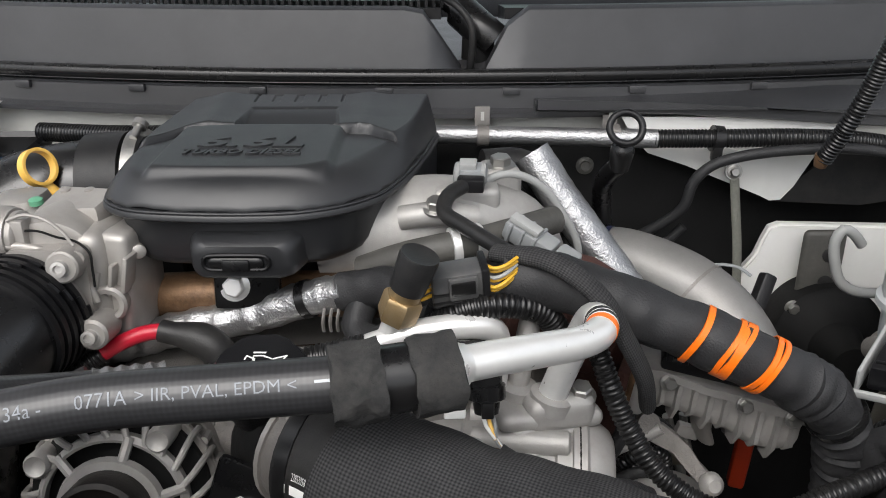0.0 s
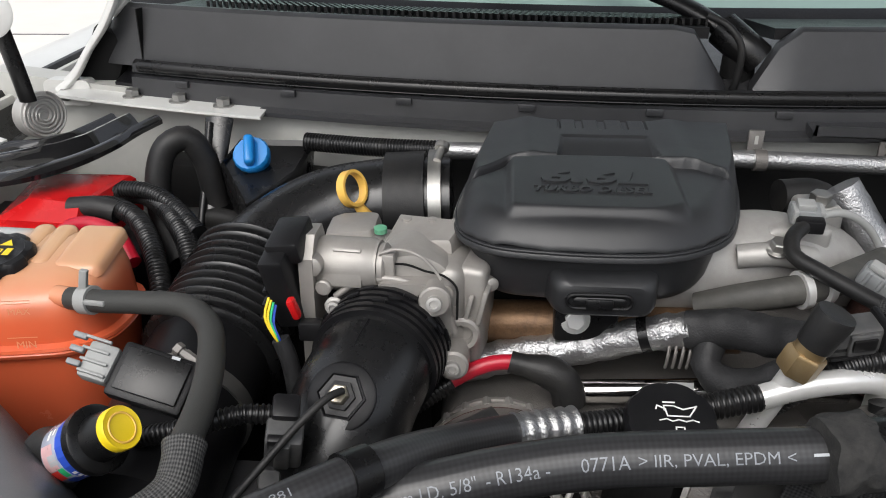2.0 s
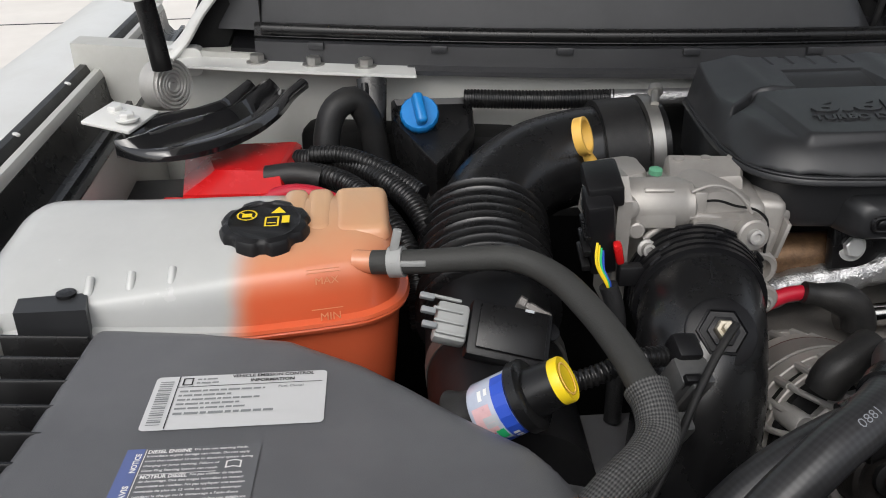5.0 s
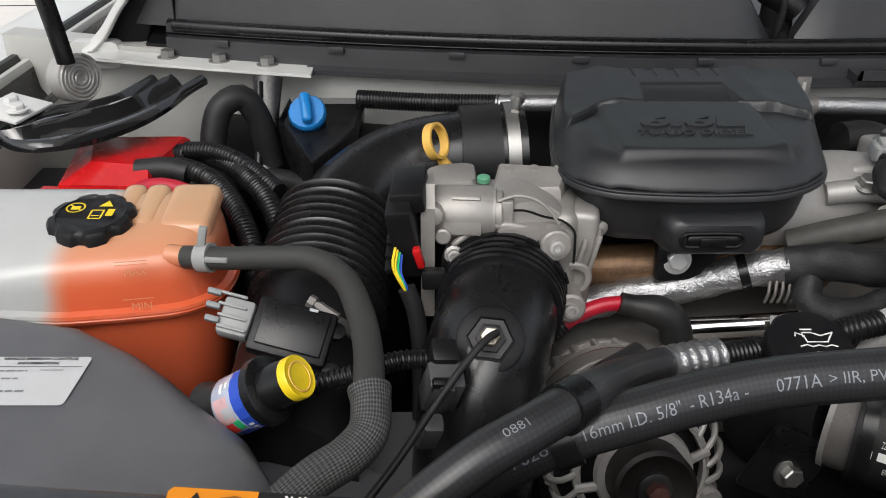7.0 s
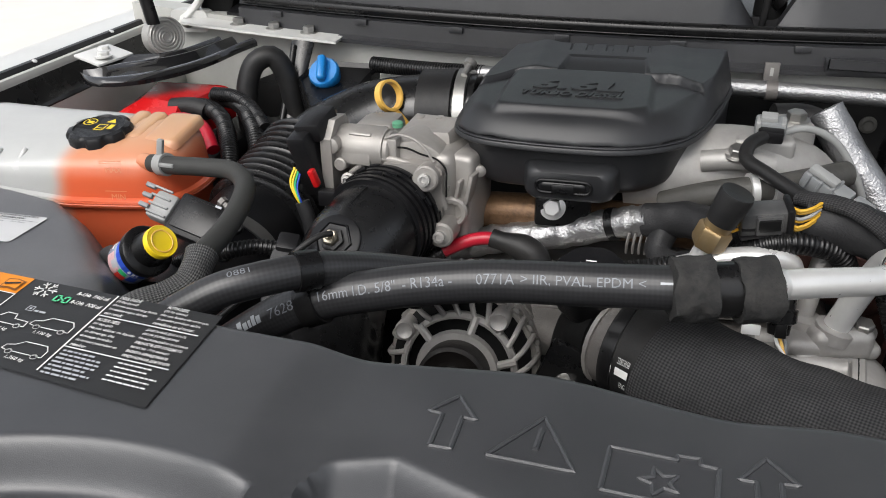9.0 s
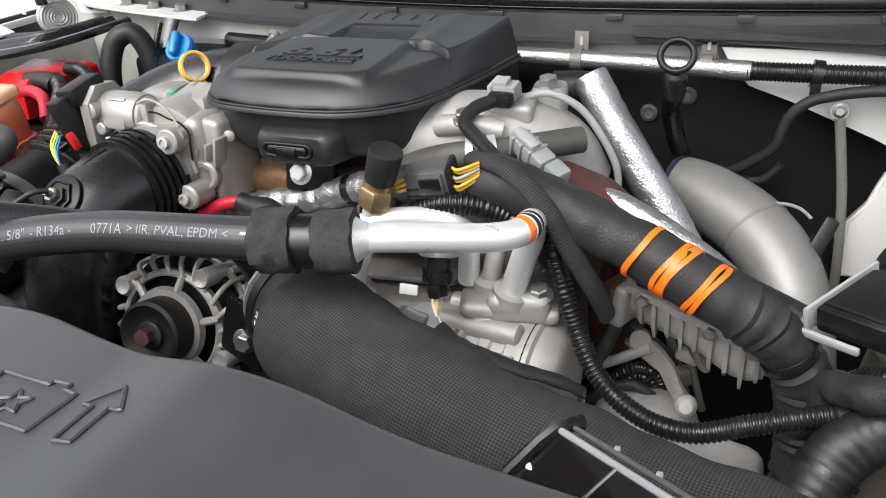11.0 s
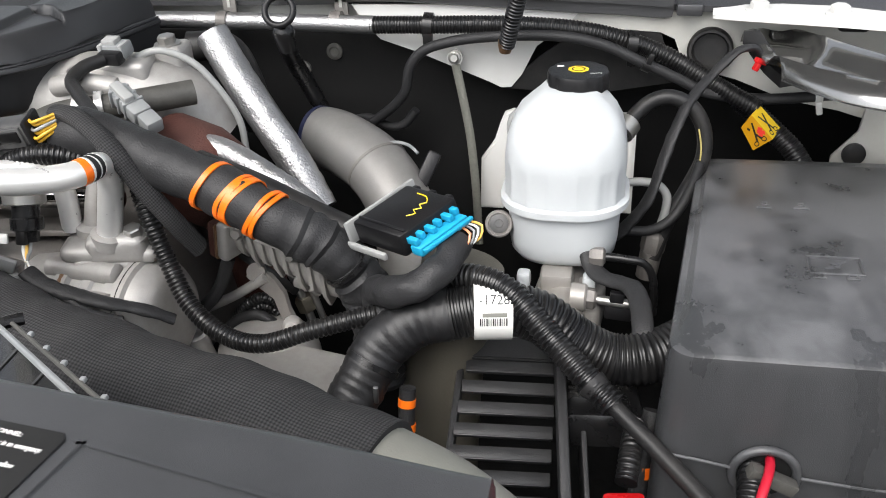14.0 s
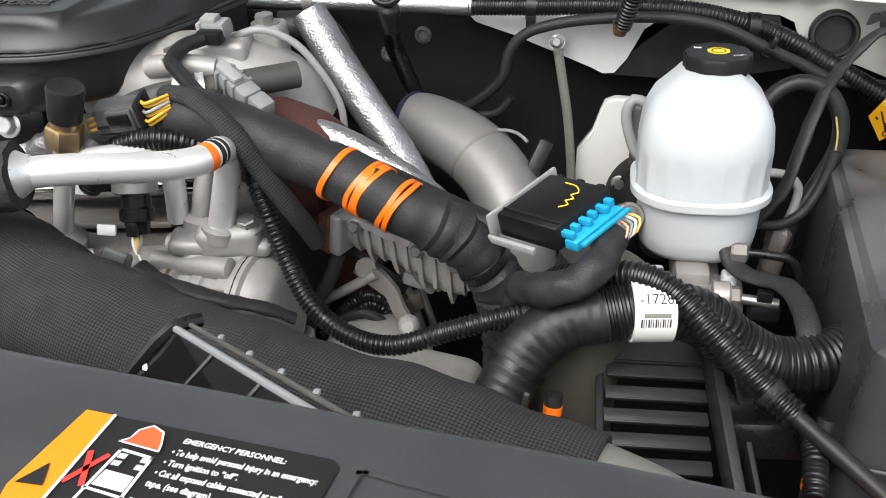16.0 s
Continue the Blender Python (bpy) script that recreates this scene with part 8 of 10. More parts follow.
FA = V((0.80, -0.22, 0.56)).normalized()
y0 = V((-0.441, 0.398, 1.248))
part("rubber_mount", lathe([(-0.085, 0.026), (-0.078, 0.022), (-0.068, 0.0195), (-0.060, 0.021)], y0, FA, 32), RUBBER, fm)
part("label_drum", lathe([(-0.066, 0.0215), (-0.064, 0.0225), (-0.036, 0.0225), (-0.034, 0.0215)], y0, FA, 36), mat("printed_gauge_label", (0.42, 0.46, 0.56), 0.2, 0.0, 0.2, 60, coat=0.5), fm)
gs, gt = FA.orthogonal().normalized(), FA.cross(FA.orthogonal().normalized())


def drum_patch(h0, h1, q0, q1, r=0.0229):
    bm = bmesh.new()
    rows = [[bm.verts.new(y0 + FA * h + (gs * math.cos(q0 + (q1 - q0) * k / 8) + gt * math.sin(q0 + (q1 - q0) * k / 8)) * r) for k in range(9)] for h in (h0, h1)]
    for k in range(8):
        bm.faces.new((rows[0][k], rows[0][k + 1], rows[1][k + 1], rows[1][k]))
    return bm


fq = math.atan2((V((0.1, -0.8, 0.5))).dot(gt), (V((0.1, -0.8, 0.5))).dot(gs))
for d0, d1, h0, h1, c in ((-1.3, 1.5, -0.0465, -0.0365, BLUEINK), (-0.45, 0.42, -0.063, -0.0500, PINKPRINT), (0.44, 0.86, -0.0625, -0.0545, REDINK), (0.40, 0.80, -0.0535, -0.0475, GREENINK), (-0.10, 0.25, -0.0575, -0.0480, GREYPRINT), (0.92, 1.30, -0.058, -0.0475, BLUEINK), (-0.95, -0.60, -0.0565, -0.0535, WHITE), (-0.95, -0.72, -0.0515, -0.0490, WHITE), (0.70, 0.82, -0.0445, -0.0400, WHITE), (0.90, 1.02, -0.0445, -0.0400, WHITE), (1.08, 1.16, -0.0440, -0.0405, WHITE)):
    part("label_patch", drum_patch(h0, h1, fq + d0, fq + d1), c, fm, smooth=False)
part("black_rim", lathe([(-0.036, 0.0235), (-0.034, 0.0255), (-0.027, 0.0255), (-0.025, 0.023)], y0, FA, 36), SATIN, fm)
part("neck", lathe([(-0.027, 0.018), (-0.012, 0.0165), (-0.004, 0.0155)], y0, FA, 30), SATIN, fm)
part("yellow_button", lathe([(-0.006, 0.0162), (0.000, 0.0162), (0.001, 0.0155), (0.0002, 0.013)], y0, FA, 40), YELLOW, fm, "bright yellow reset button")
for ob in fm.children:
    c = y0 - V(fm.location)
    ob.data.transform(Matrix.Translation(c) @ Matrix.Scale(0.84, 4) @ Matrix.Translation(-c))
simple_tube("gauge_conduit", [(-0.475, 0.45, 1.195), (-0.445, 0.437, 1.212), (-0.415, 0.435, 1.222), (-0.385, 0.442, 1.228), (-0.362, 0.447, 1.226)], 0.0068, CONDUIT, "thin corrugated lead to the filter plug", "conduit", "conduit_wall", True)
fc = thing("filter_plug", (-0.355, 0.435, 1.2), "dark grey sensor plug on the pipe elbow", "connector")
part("plug_body", block((0.024, 0.020, 0.034), (-0.356, 0.436, 1.212), (25, 8, 10), 0.003), DARKPLUG, fc)
part("plug_head", block((0.018, 0.018, 0.014), (-0.355, 0.444, 1.232), (25, 8, 10), 0.003), PLASTIC, fc)
part("plug_ridge", block((0.010, 0.023, 0.030), (-0.356, 0.434, 1.213), (25, 8, 10), 0.002), DARKPLUG, fc)
part("plug_latch", block((0.012, 0.006, 0.012), (-0.357, 0.4235, 1.222), (25, 8, 10), 0.0015), PLASTIC, fc)
part("plug_tail", block((0.014, 0.014, 0.028), (-0.364, 0.420, 1.188), (25, 8, 10), 0.003), DARKPLUG, fc)
simple_tube("bleed_lead", [(-0.3195, 0.4525, 1.2425), (-0.326, 0.444, 1.244), (-0.340, 0.430, 1.236), (-0.362, 0.405, 1.218), (-0.385, 0.375, 1.20), (-0.41, 0.35, 1.18)], 0.0026, RUBBER, "thin black lead from the bleed screw", "cable", "lead", segs=10)
tc_ = thing("throttle_plug", (-0.38, 0.55, 1.26), "black throttle plug with coloured wires", "connector")
part("plug_body", block((0.020, 0.032, 0.062), (-0.381, 0.560, 1.262), (12, -8, -6), 0.004), PLASTIC, tc_)
part("plug_head", block((0.026, 0.040, 0.018), (-0.378, 0.572, 1.293), (12, -8, -6), 0.003), PLASTIC, tc_)
for k in range(5):
    part("plug_tooth", block((0.006, 0.030, 0.005), (-0.3925 + 0.0008 * k, 0.556 + 0.002 * k, 1.243 + 0.0105 * k), (12, -8, -6), 0.001), SATIN, tc_)
part("red_lock", block((0.006, 0.008, 0.018), (-0.371, 0.541, 1.252), (12, -14, -6), 0.002), RED, tc_)
for k, c in enumerate((YELLOW, YELLOW, GREENINK, BLUEINK)):
    part("wire", tube([(-0.388 + 0.0015 * k, 0.538, 1.262 - 0.002 * k), (-0.390 + 0.002 * k, 0.530, 1.250 - 0.002 * k), (-0.383 + 0.001 * k, 0.526, 1.236), (-0.379, 0.528, 1.228)], 0.0010, 6, 0.004), c, tc_)
part("tail", tube([(-0.380, 0.530, 1.232), (-0.374, 0.528, 1.215), (-0.370, 0.525, 1.18), (-0.370, 0.52, 1.12)], 0.0068, 12), TAPE, tc_)
part("side_bracket", block((0.018, 0.010, 0.016), (-0.360, 0.545, 1.232), (0, 0, 0), 0.002), PLASTIC, tc_)
ds = thing("oil_dipstick", (-0.345, 0.70, 1.27), "yellow ring-handled oil dipstick", "dipstick")
dc0 = V((-0.356, 0.718, 1.279))
part("ring", lathe([(-0.0042, 0.0142), (-0.0046, 0.0158), (-0.0042, 0.0172), (0.0042, 0.0172), (0.0046, 0.0158), (0.0042, 0.0142), (-0.0042, 0.0142)], dc0, (0.84, -0.42, 0.33), 36, False), AMBER, ds)
part("stem", tube([(-0.353, 0.718, 1.265), (-0.349, 0.719, 1.259), (-0.345, 0.721, 1.252), (-0.342, 0.722, 1.246)], lambda s: 0.0042 + 0.12 * s, 14, 0.003), AMBER, ds)
part("socket", lathe([(0, 0.007), (0.018, 0.008), (0.02, 0.006)], (-0.336, 0.699, 1.232), (-0.1, 0.1, 1), 16), SATIN, ds)

# ---- wiper ----
wi = thing("wiper_arm", (0.03, 0.97, 1.36), "black wiper arm resting on the cowl", "wiper")
part("pivot_cap", tube([(0.060, 0.962, 1.350), (0.045, 0.966, 1.362), (0.022, 0.985, 1.380)], lambda s: 0.020 - 0.0 * s, 18), SATIN, wi)
part("pivot_post", lathe([(-0.05, 0.020), (0.0, 0.018)], (0.042, 0.972, 1.358), (0, 0, 1), 20), INSULSHADE, wi)
part("arm", tube([(0.030, 0.978, 1.374), (0.0, 1.00, 1.392), (-0.04, 1.03, 1.408), (-0.11, 1.08, 1.425), (-0.25, 1.15, 1.445)], 0.014, 16, flat=0.7), SATIN, wi)
part("washer_tube", tube([(0.0, 0.96, 1.398), (0.018, 0.945, 1.390), (0.033, 0.938, 1.370), (0.034, 0.940, 1.335), (0.030, 0.945, 1.31)], 0.004, 10), RUBBER, wi)

# ---- right lower bay ----
gr = thing("louvred_tray", (0.41, 0.45, 1.06), "black plastic louvred tray", "tray")
for k in range(8):
    y = 0.505 - 0.0185 * k
    z = 1.0735 - 0.0065 * k
    part("louvre", block((0.074 + 0.001 * k, 0.0108, 0.004), (0.411, y, z), (22, 4, 8), 0.0008), LOUVRE, gr)
    part("louvre_lip", block((0.072 + 0.001 * k, 0.0016, 0.004), (0.4115, y - 0.0054, z - 0.0010), (22, 4, 8), 0.0005), LOUVRE, gr)
tp = slab([(-0.040, -0.020), (0.034, -0.020), (0.034, 0.028), (-0.012, 0.030), (-0.040, 0.006)], -0.003, 0.003, 0.0015)
bmesh.ops.transform(tp, matrix=pose(0.414, 0.530, 1.083, 20, 4, 8), verts=tp.verts)
part("top_plate", tp, LOUVRE, gr)
part("side_rail", block((0.008, 0.20, 0.03), (0.457, 0.44, 1.065), (19, 0, 6), 0.002), LOUVRE, gr)
part("side_rail", block((0.006, 0.17, 0.012), (0.372, 0.436, 1.045), (19, 0, 2), 0.002), LOUVRE, gr)
part("side_fin", block((0.004, 0.16, 0.04), (0.474, 0.43, 1.04), (19, 0, 6), 0.001), LOUVRE, gr)
rh = simple_tube("radiator_hose", [(0.368, 0.54, 1.15), (0.360, 0.535, 1.11), (0.350, 0.525, 1.05), (0.345, 0.51, 0.95)], 0.0345, DIRTYPIPE, "dirty brown-grey metal coolant pipe going down", "pipe", "pipe_wall", segs=28)
part("hose_clamp", tube([(0.3605, 0.535, 1.112), (0.359, 0.534, 1.103)], 0.0372, 28, 0.004), STEEL, rh)
ost = thing("striped_lead", (0.335, 0.45, 1.06), "black lead with orange stripes", "cable")
part("lead_wall", tube([(0.338, 0.448, 1.090), (0.337, 0.440, 1.06), (0.336, 0.435, 1.0)], 0.0065, 14), TAPE, ost)
for z in (1.082, 1.062):
    part("orange_stripe", tube([(0.3378, 0.4475 - (1.09 - z) * 0.28, z), (0.3374, 0.4458 - (1.09 - z) * 0.28, z - 0.006)], 0.0070, 14, 0.003), ORANGE, ost)
rc = thing("red_terminal", (0.50, 0.37, 1.08), "red plastic terminal cap", "connector")
part("cap_shell", block((0.029, 0.026, 0.018), (0.503, 0.366, 1.066), (-10, 0, 8), 0.004), RED, rc)
part("conduit", ribbed([(0.503, 0.385, 1.075), (0.506, 0.41, 1.085), (0.51, 0.44, 1.08)], 0.008), CONDUIT, rc)
bx2 = thing("black_housing", (0.50, 0.47, 1.04), "black plastic housing below the harness", "housing")
part("housing_shell", block((0.06, 0.06, 0.03), (0.485, 0.475, 1.06), (-10, 0, 5), 0.006), SATIN, bx2)
nt = thing("battery_cable_red", (0.592, 0.39, 1.08), "red battery cable in a corrugated sleeve", "cable")
part("red_cable", tube([(0.595, 0.405, 1.094), (0.593, 0.390, 1.099), (0.590, 0.378, 1.100), (0.584, 0.362, 1.096), (0.577, 0.34, 1.07), (0.572, 0.33, 1.03)], 0.0032, 12), REDWIRE, nt)
part("sleeve", ribbed([(0.586, 0.410, 1.086), (0.584, 0.385, 1.084), (0.578, 0.355, 1.066), (0.572, 0.335, 1.03)], 0.0105), CONDUIT, nt)
part("sleeve_clip", block((0.034, 0.010, 0.009), (0.595, 0.387, 1.089), (0, 26, 4), 0.0015), HEATGREY, nt, "grey plastic clip")
ost = thing("striped_lead", (0.516, 0.43, 1.05), "black lead with an orange stripe beside the battery cover", "cable")
part("lead_wall", tube([(0.522, 0.452, 1.085), (0.518, 0.440, 1.060), (0.514, 0.428, 1.02), (0.512, 0.42, 0.97)], 0.0072, 14), TAPE, ost)
part("orange_stripe", tube([(0.5168, 0.4362, 1.047), (0.5160, 0.4336, 1.038)], 0.0079, 14, 0.003), ORANGE, ost)
ab = thing("abs_line", (0.48, 0.60, 1.13), "black brake pressure line with a zinc union nut", "pipe")
part("line_wall", tube([(0.470, 0.602, 1.128), (0.487, 0.601, 1.129), (0.503, 0.60, 1.128), (0.514, 0.60, 1.126), (0.521, 0.60, 1.119), (0.526, 0.602, 1.10), (0.527, 0.606, 1.07)], 0.0036, 12, 0.003), SATIN, ab)
part("union_nut", lathe([(-0.004, 0.0062), (0.0, 0.0085), (0.008, 0.0085), (0.010, 0.0055)], (0.473, 0.602, 1.1285), (1, -0.05, 0.03), 6), CASTDARK, ab)
ab = thing("brake_pressure_sensor", (0.48, 0.57, 1.10), "black pressure sensor plug on a steel stem", "sensor")
part("stem", tube([(0.470, 0.572, 1.104), (0.488, 0.570, 1.103), (0.505, 0.569, 1.102)], 0.0042, 14, 0.004), STEEL, ab)
part("hex_collar", lathe([(0.0, 0.0095), (0.007, 0.0095), (0.009, 0.0075)], (0.468, 0.572, 1.104), (1, -0.05, -0.03), 6), CASTDARK, ab)
part("plug_body", block((0.024, 0.014, 0.014), (0.496, 0.574, 1.092), (0, 3, -4), 0.003), PLASTIC, ab)
part("plug_latch", block((0.012, 0.006, 0.010), (0.494, 0.568, 1.109), (0, 3, -4), 0.0015), PLASTIC, ab)
lc = thing("loose_cable", (0.47, 0.60, 1.12), "flat taped lead hanging over the harness", "cable")
part("cable_wall", roughen(tube([(0.466, 0.612, 1.135), (0.471, 0.600, 1.121), (0.480, 0.586, 1.118), (0.492, 0.575, 1.120), (0.504, 0.560, 1.125), (0.511, 0.532, 1.127), (0.513, 0.505, 1.122), (0.513, 0.488, 1.110)], 0.0085, 16, 0.004, flat=0.5), 0.0008, 0.010), TAPE, lc)
tr = thing("clear_plastic_tray", (0.23, 0.215, 1.26), "clear plastic tray with a black frame", "tray")
ta, tb2 = V((0.178, 0.256, 1.262)), V((0.292, 0.170, 1.285))
tv = (tb2 - ta).normalized()
tn = V((tv.y, -tv.x, 0)).normalized()
fl_ = V((-0.020, -0.016, -0.020))
part("top_rail", tube([ta, tb2], 0.0017, 8, 0.02), GREYPLASTIC, tr)
part("back_rail", tube([ta + V((0.005, 0.004, 0.0)), tb2 + V((0.005, 0.004, 0.0))], 0.0012, 8, 0.02), HEATGREY, tr)
bmq = bmesh.new()
q4 = [bmq.verts.new(p) for p in (ta, tb2, tb2 + fl_, ta + fl_)]
bmq.faces.new(q4)
part("clear_wall", bmesh.ops.solidify(bmq, geom=bmq.faces[:], thickness=0.002) and bmq, GLOSSBLACK, tr)
part("end_wall", tube([ta + V((0.010, 0.008, 0)), ta, ta + fl_], 0.0035, 8, 0.01), SATIN, tr)
part("bottom_rail", tube([ta + fl_, tb2 + fl_], 0.0022, 8, 0.02), SATIN, tr)
for k in (0.28, 0.55, 0.8):
    part("divider", tube([ta.lerp(tb2, k), ta.lerp(tb2, k) + fl_], 0.0012, 6, 0.01), SATIN, tr)
for k in range(5):
    part("rail_nib", block((0.0028, 0.0028, 0.0025), tuple(ta.lerp(tb2, 0.2 + 0.17 * k) + V((0.0062, 0.0052, 0.0006))), (0, 0, 0), 0.0008), GREYPLASTIC, tr)
part("white_corner", block((0.018, 0.006, 0.006), (0.176, 0.240, 1.246), (0, 10, -30), 0.001), WHITE, tr)
# ---- print, labels and raised symbols ----
def letters(text, size, depth=0.0, bold=0.0):
    """The outline of a line of text as a mesh in its own plane, starting at the origin."""
    cu = bpy.data.curves.new("letters", "FONT")
    cu.body, cu.size, cu.extrude, cu.offset, cu.resolution_u = text, size, depth, bold, 2
    ob = bpy.data.objects.new("letters", cu)
    scene.collection.objects.link(ob)
    dg = bpy.context.evaluated_depsgraph_get()
    me = bpy.data.meshes.new_from_object(ob.evaluated_get(dg))
    bm = bmesh.new()
    bm.from_mesh(me)
    bpy.data.objects.remove(ob)
    bpy.data.curves.remove(cu)
    bpy.data.meshes.remove(me)
    return bm


def fit_width(bm, width, height=None):
    xs = [v.co.x for v in bm.verts]
    ys = [v.co.y for v in bm.verts]
    k = width / max(1e-6, max(xs) - min(xs))
    ky = height / max(1e-6, max(ys) - min(ys)) if height else k
    x0, y0 = min(xs), min(ys)
    for v in bm.verts:
        v.co.x, v.co.y = (v.co.x - x0) * k, (v.co.y - y0) * ky
    return bm


def slanted(bm, k=0.28):
    for v in bm.verts:
        v.co.x += k * v.co.y
    return bm


class Plane:
    """A flat place for print: metres right (u) and up (v) from its corner."""

    def __init__(self, corner, right, up, lift=0.0004):
        self.o, self.u, self.v = V(corner), V(right).normalized(), V(up).normalized()
        self.n = self.u.cross(self.v).normalized()
        self.lift = lift

    def lay(self, bm, u, v, level=1, turn=0.0):
        r = Matrix.Rotation(radians(turn), 4, "Z")
        for w in bm.verts:
            q = r @ w.co
            w.co = self.o + self.u * (u + q.x) + self.v * (v + q.y) + self.n * (self.lift * level + q.z)
        return bm

    def rect(self, u0, v0, u1, v1, level=1, thick=0.0002):
        bm = bmesh.new()
        a = [bm.verts.new((x, y, 0)) for x, y in ((u0, v0), (u1, v0), (u1, v1), (u0, v1))]
        bm.faces.new(a)
        return self.lay(bm, 0, 0, level)

    def poly(self, pts, level=1):
        bm = bmesh.new()
        bm.faces.new([bm.verts.new((x, y, 0)) for x, y in pts])
        return self.lay(bm, 0, 0, level)

    def stroke(self, pts, width, closed=False, level=2):
        """A drawn line of even width."""
        bm = bmesh.new()
        p = [V((x, y, 0)) for x, y in pts]
        if closed:
            p.append(p[0])
        for a, b in zip(p, p[1:]):
            d = (b - a).normalized() * width * 0.5
            s = V((-d.y, d.x, 0))
            bm.faces.new([bm.verts.new(q) for q in (a - d - s, b + d - s, b + d + s, a - d + s)])
        return self.lay(bm, 0, 0, level)


def lines_of_print(plane, u, v, width, rows, pitch, height, rng, level=2, ragged=True):
    """Rows of small bars, word by word, for print too fine to read."""
    out = []
    for k in range(rows):
        x = u
        end = u + width * (rng.uniform(0.6, 1.0) if ragged else 1)
        while x < end:
            w = rng.uniform(0.8, 3.4) * height * 1.3
            w = min(w, end - x)
            if w > height * 0.4:
                out.append(plane.rect(x, v - k * pitch - height, x + w, v - k * pitch, level))
            x += w + height * 0.55
    return join(*out)


rng = random.Random(4)

# service label on the radiator cover
LA = Plane((-0.475, 0.2625, 1.2888), (0.995, -0.10, 0), (-0.05, 0.9987, 0.0))
lab = part("service_label", LA.poly([(0.003, 0.0), (0.176, 0.0), (0.176, -0.086), (0.0, -0.080), (0.0, -0.003)], 0.4), BLACKLABEL, cover, "black service label with orange warning block", smooth=False)
part("orange_block", LA.poly([(0.002, -0.0003), (0.0385, -0.0003), (0.0385, -0.0195), (0.0, -0.0195), (0.0, -0.003)], 1), ORANGELABEL, lab, smooth=False)
part("block_edge", LA.rect(0.0, -0.0203, 0.0388, -0.0195, 2), WHITE, lab, smooth=False)
part("warning_triangle", LA.poly([(0.005, -0.0175), (0.020, -0.0175), (0.0125, -0.003)], 2), INK, lab, smooth=False)
part("triangle_mark", LA.rect(0.0119, -0.0125, 0.0131, -0.007, 3), ORANGELABEL, lab, smooth=False)
part("triangle_dot", LA.rect(0.0119, -0.0155, 0.0131, -0.0140, 3), ORANGELABEL, lab, smooth=False)
part("book_symbol", LA.poly([(0.0225, -0.017), (0.029, -0.0158), (0.0365, -0.017), (0.0365, -0.0055), (0.029, -0.0040), (0.0225, -0.0055)], 2), mat("brown_ink", (0.20, 0.07, 0.01), 0.5), lab, smooth=False)
part("book_page", LA.poly([(0.0238, -0.0153), (0.029, -0.0142), (0.0352, -0.0153), (0.0352, -0.0068), (0.029, -0.0055), (0.0238, -0.0068)], 3), ORANGELABEL, lab, smooth=False)
part("wrench_symbol", LA.stroke([(0.0255, -0.012), (0.0335, -0.0090)], 0.0020, level=4), INK, lab, smooth=False)
for rc4 in ((0.0385, -0.080, 0.0393, -0.0195), (0.1030, -0.079, 0.1040, -0.001), (0.1040, -0.0235, 0.172, -0.0226), (0.1040, -0.0562, 0.172, -0.0553)):
    part("dividing_line", LA.rect(*rc4, 2), WHITE, lab, smooth=False)


def fan(cx, cy, r):
    out = []
    for k in range(4):
        a = k * math.pi / 2 + 0.3
        out.append(LA.poly([(cx + r * d * math.cos(a + e), cy + r * d * math.sin(a + e)) for d, e in ((0.1, 0.0), (0.7, -0.42), (0.95, -0.2), (1.0, 0.1), (0.8, 0.4))], 2))
    return join(*out)


part("fan_symbol", fan(0.0105, -0.0375, 0.0052), WHITE, lab, smooth=False)
part("fan_symbol", join(fan(0.0275, -0.043, 0.0058), LA.poly([(0.030, -0.034), (0.033, -0.0375), (0.0375, -0.0285), (0.0345, -0.0345)], 2)), WHITE, lab, smooth=False)
part("fan_symbol", fan(0.0085, -0.060, 0.0060), WHITE, lab, smooth=False)
ring = [(0.0105 + 0.0088 * math.cos(q), -0.0375 + 0.0088 * math.sin(q)) for q in [2 * math.pi * k / 24 for k in range(24)]]
part("prohibition_ring", join(LA.stroke(ring, 0.0022, True, 3), LA.stroke([(0.0045, -0.0315), (0.0165, -0.0435)], 0.0020, level=3)), REDINK, lab, smooth=False)
part("word_auto", LA.lay(fit_width(letters("AUTO", 0.006, 0, 0.0001), 0.0135, 0.0052), 0.0035, -0.0745, 2), WHITE, lab, smooth=False)
for pts, w, shut in (([(0.0205, -0.074), (0.0275, -0.072), (0.0345, -0.074), (0.0345, -0.062), (0.0275, -0.060), (0.0205, -0.062)], 0.0015, True), ([(0.0275, -0.072), (0.0275, -0.060)], 0.0010, False)):
    for a, b in zip(pts, pts[1:] + (pts[:1] if shut else [])):
        part("book_line", LA.stroke([a, b], w), WHITE, lab, smooth=False)
part("book_mark", LA.rect(0.0305, -0.0705, 0.0318, -0.0655, 2), WHITE, lab, smooth=False)
flake = []
for k in range(6):
    a = k * math.pi / 3
    c, s = math.cos(a), math.sin(a)
    flake.append(LA.stroke([(0.0545 + 0.002 * c, -0.0095 + 0.002 * s), (0.0545 + 0.0080 * c, -0.0095 + 0.0080 * s)], 0.0011))
    for e in (0.8, -0.8):
        flake.append(LA.stroke([(0.0545 + 0.0048 * c, -0.0095 + 0.0048 * s), (0.0545 + 0.0048 * c + 0.0028 * math.cos(a + e), -0.0095 + 0.0048 * s + 0.0028 * math.sin(a + e))], 0.0009))
part("snowflake", join(*flake), WHITE, lab, smooth=False)
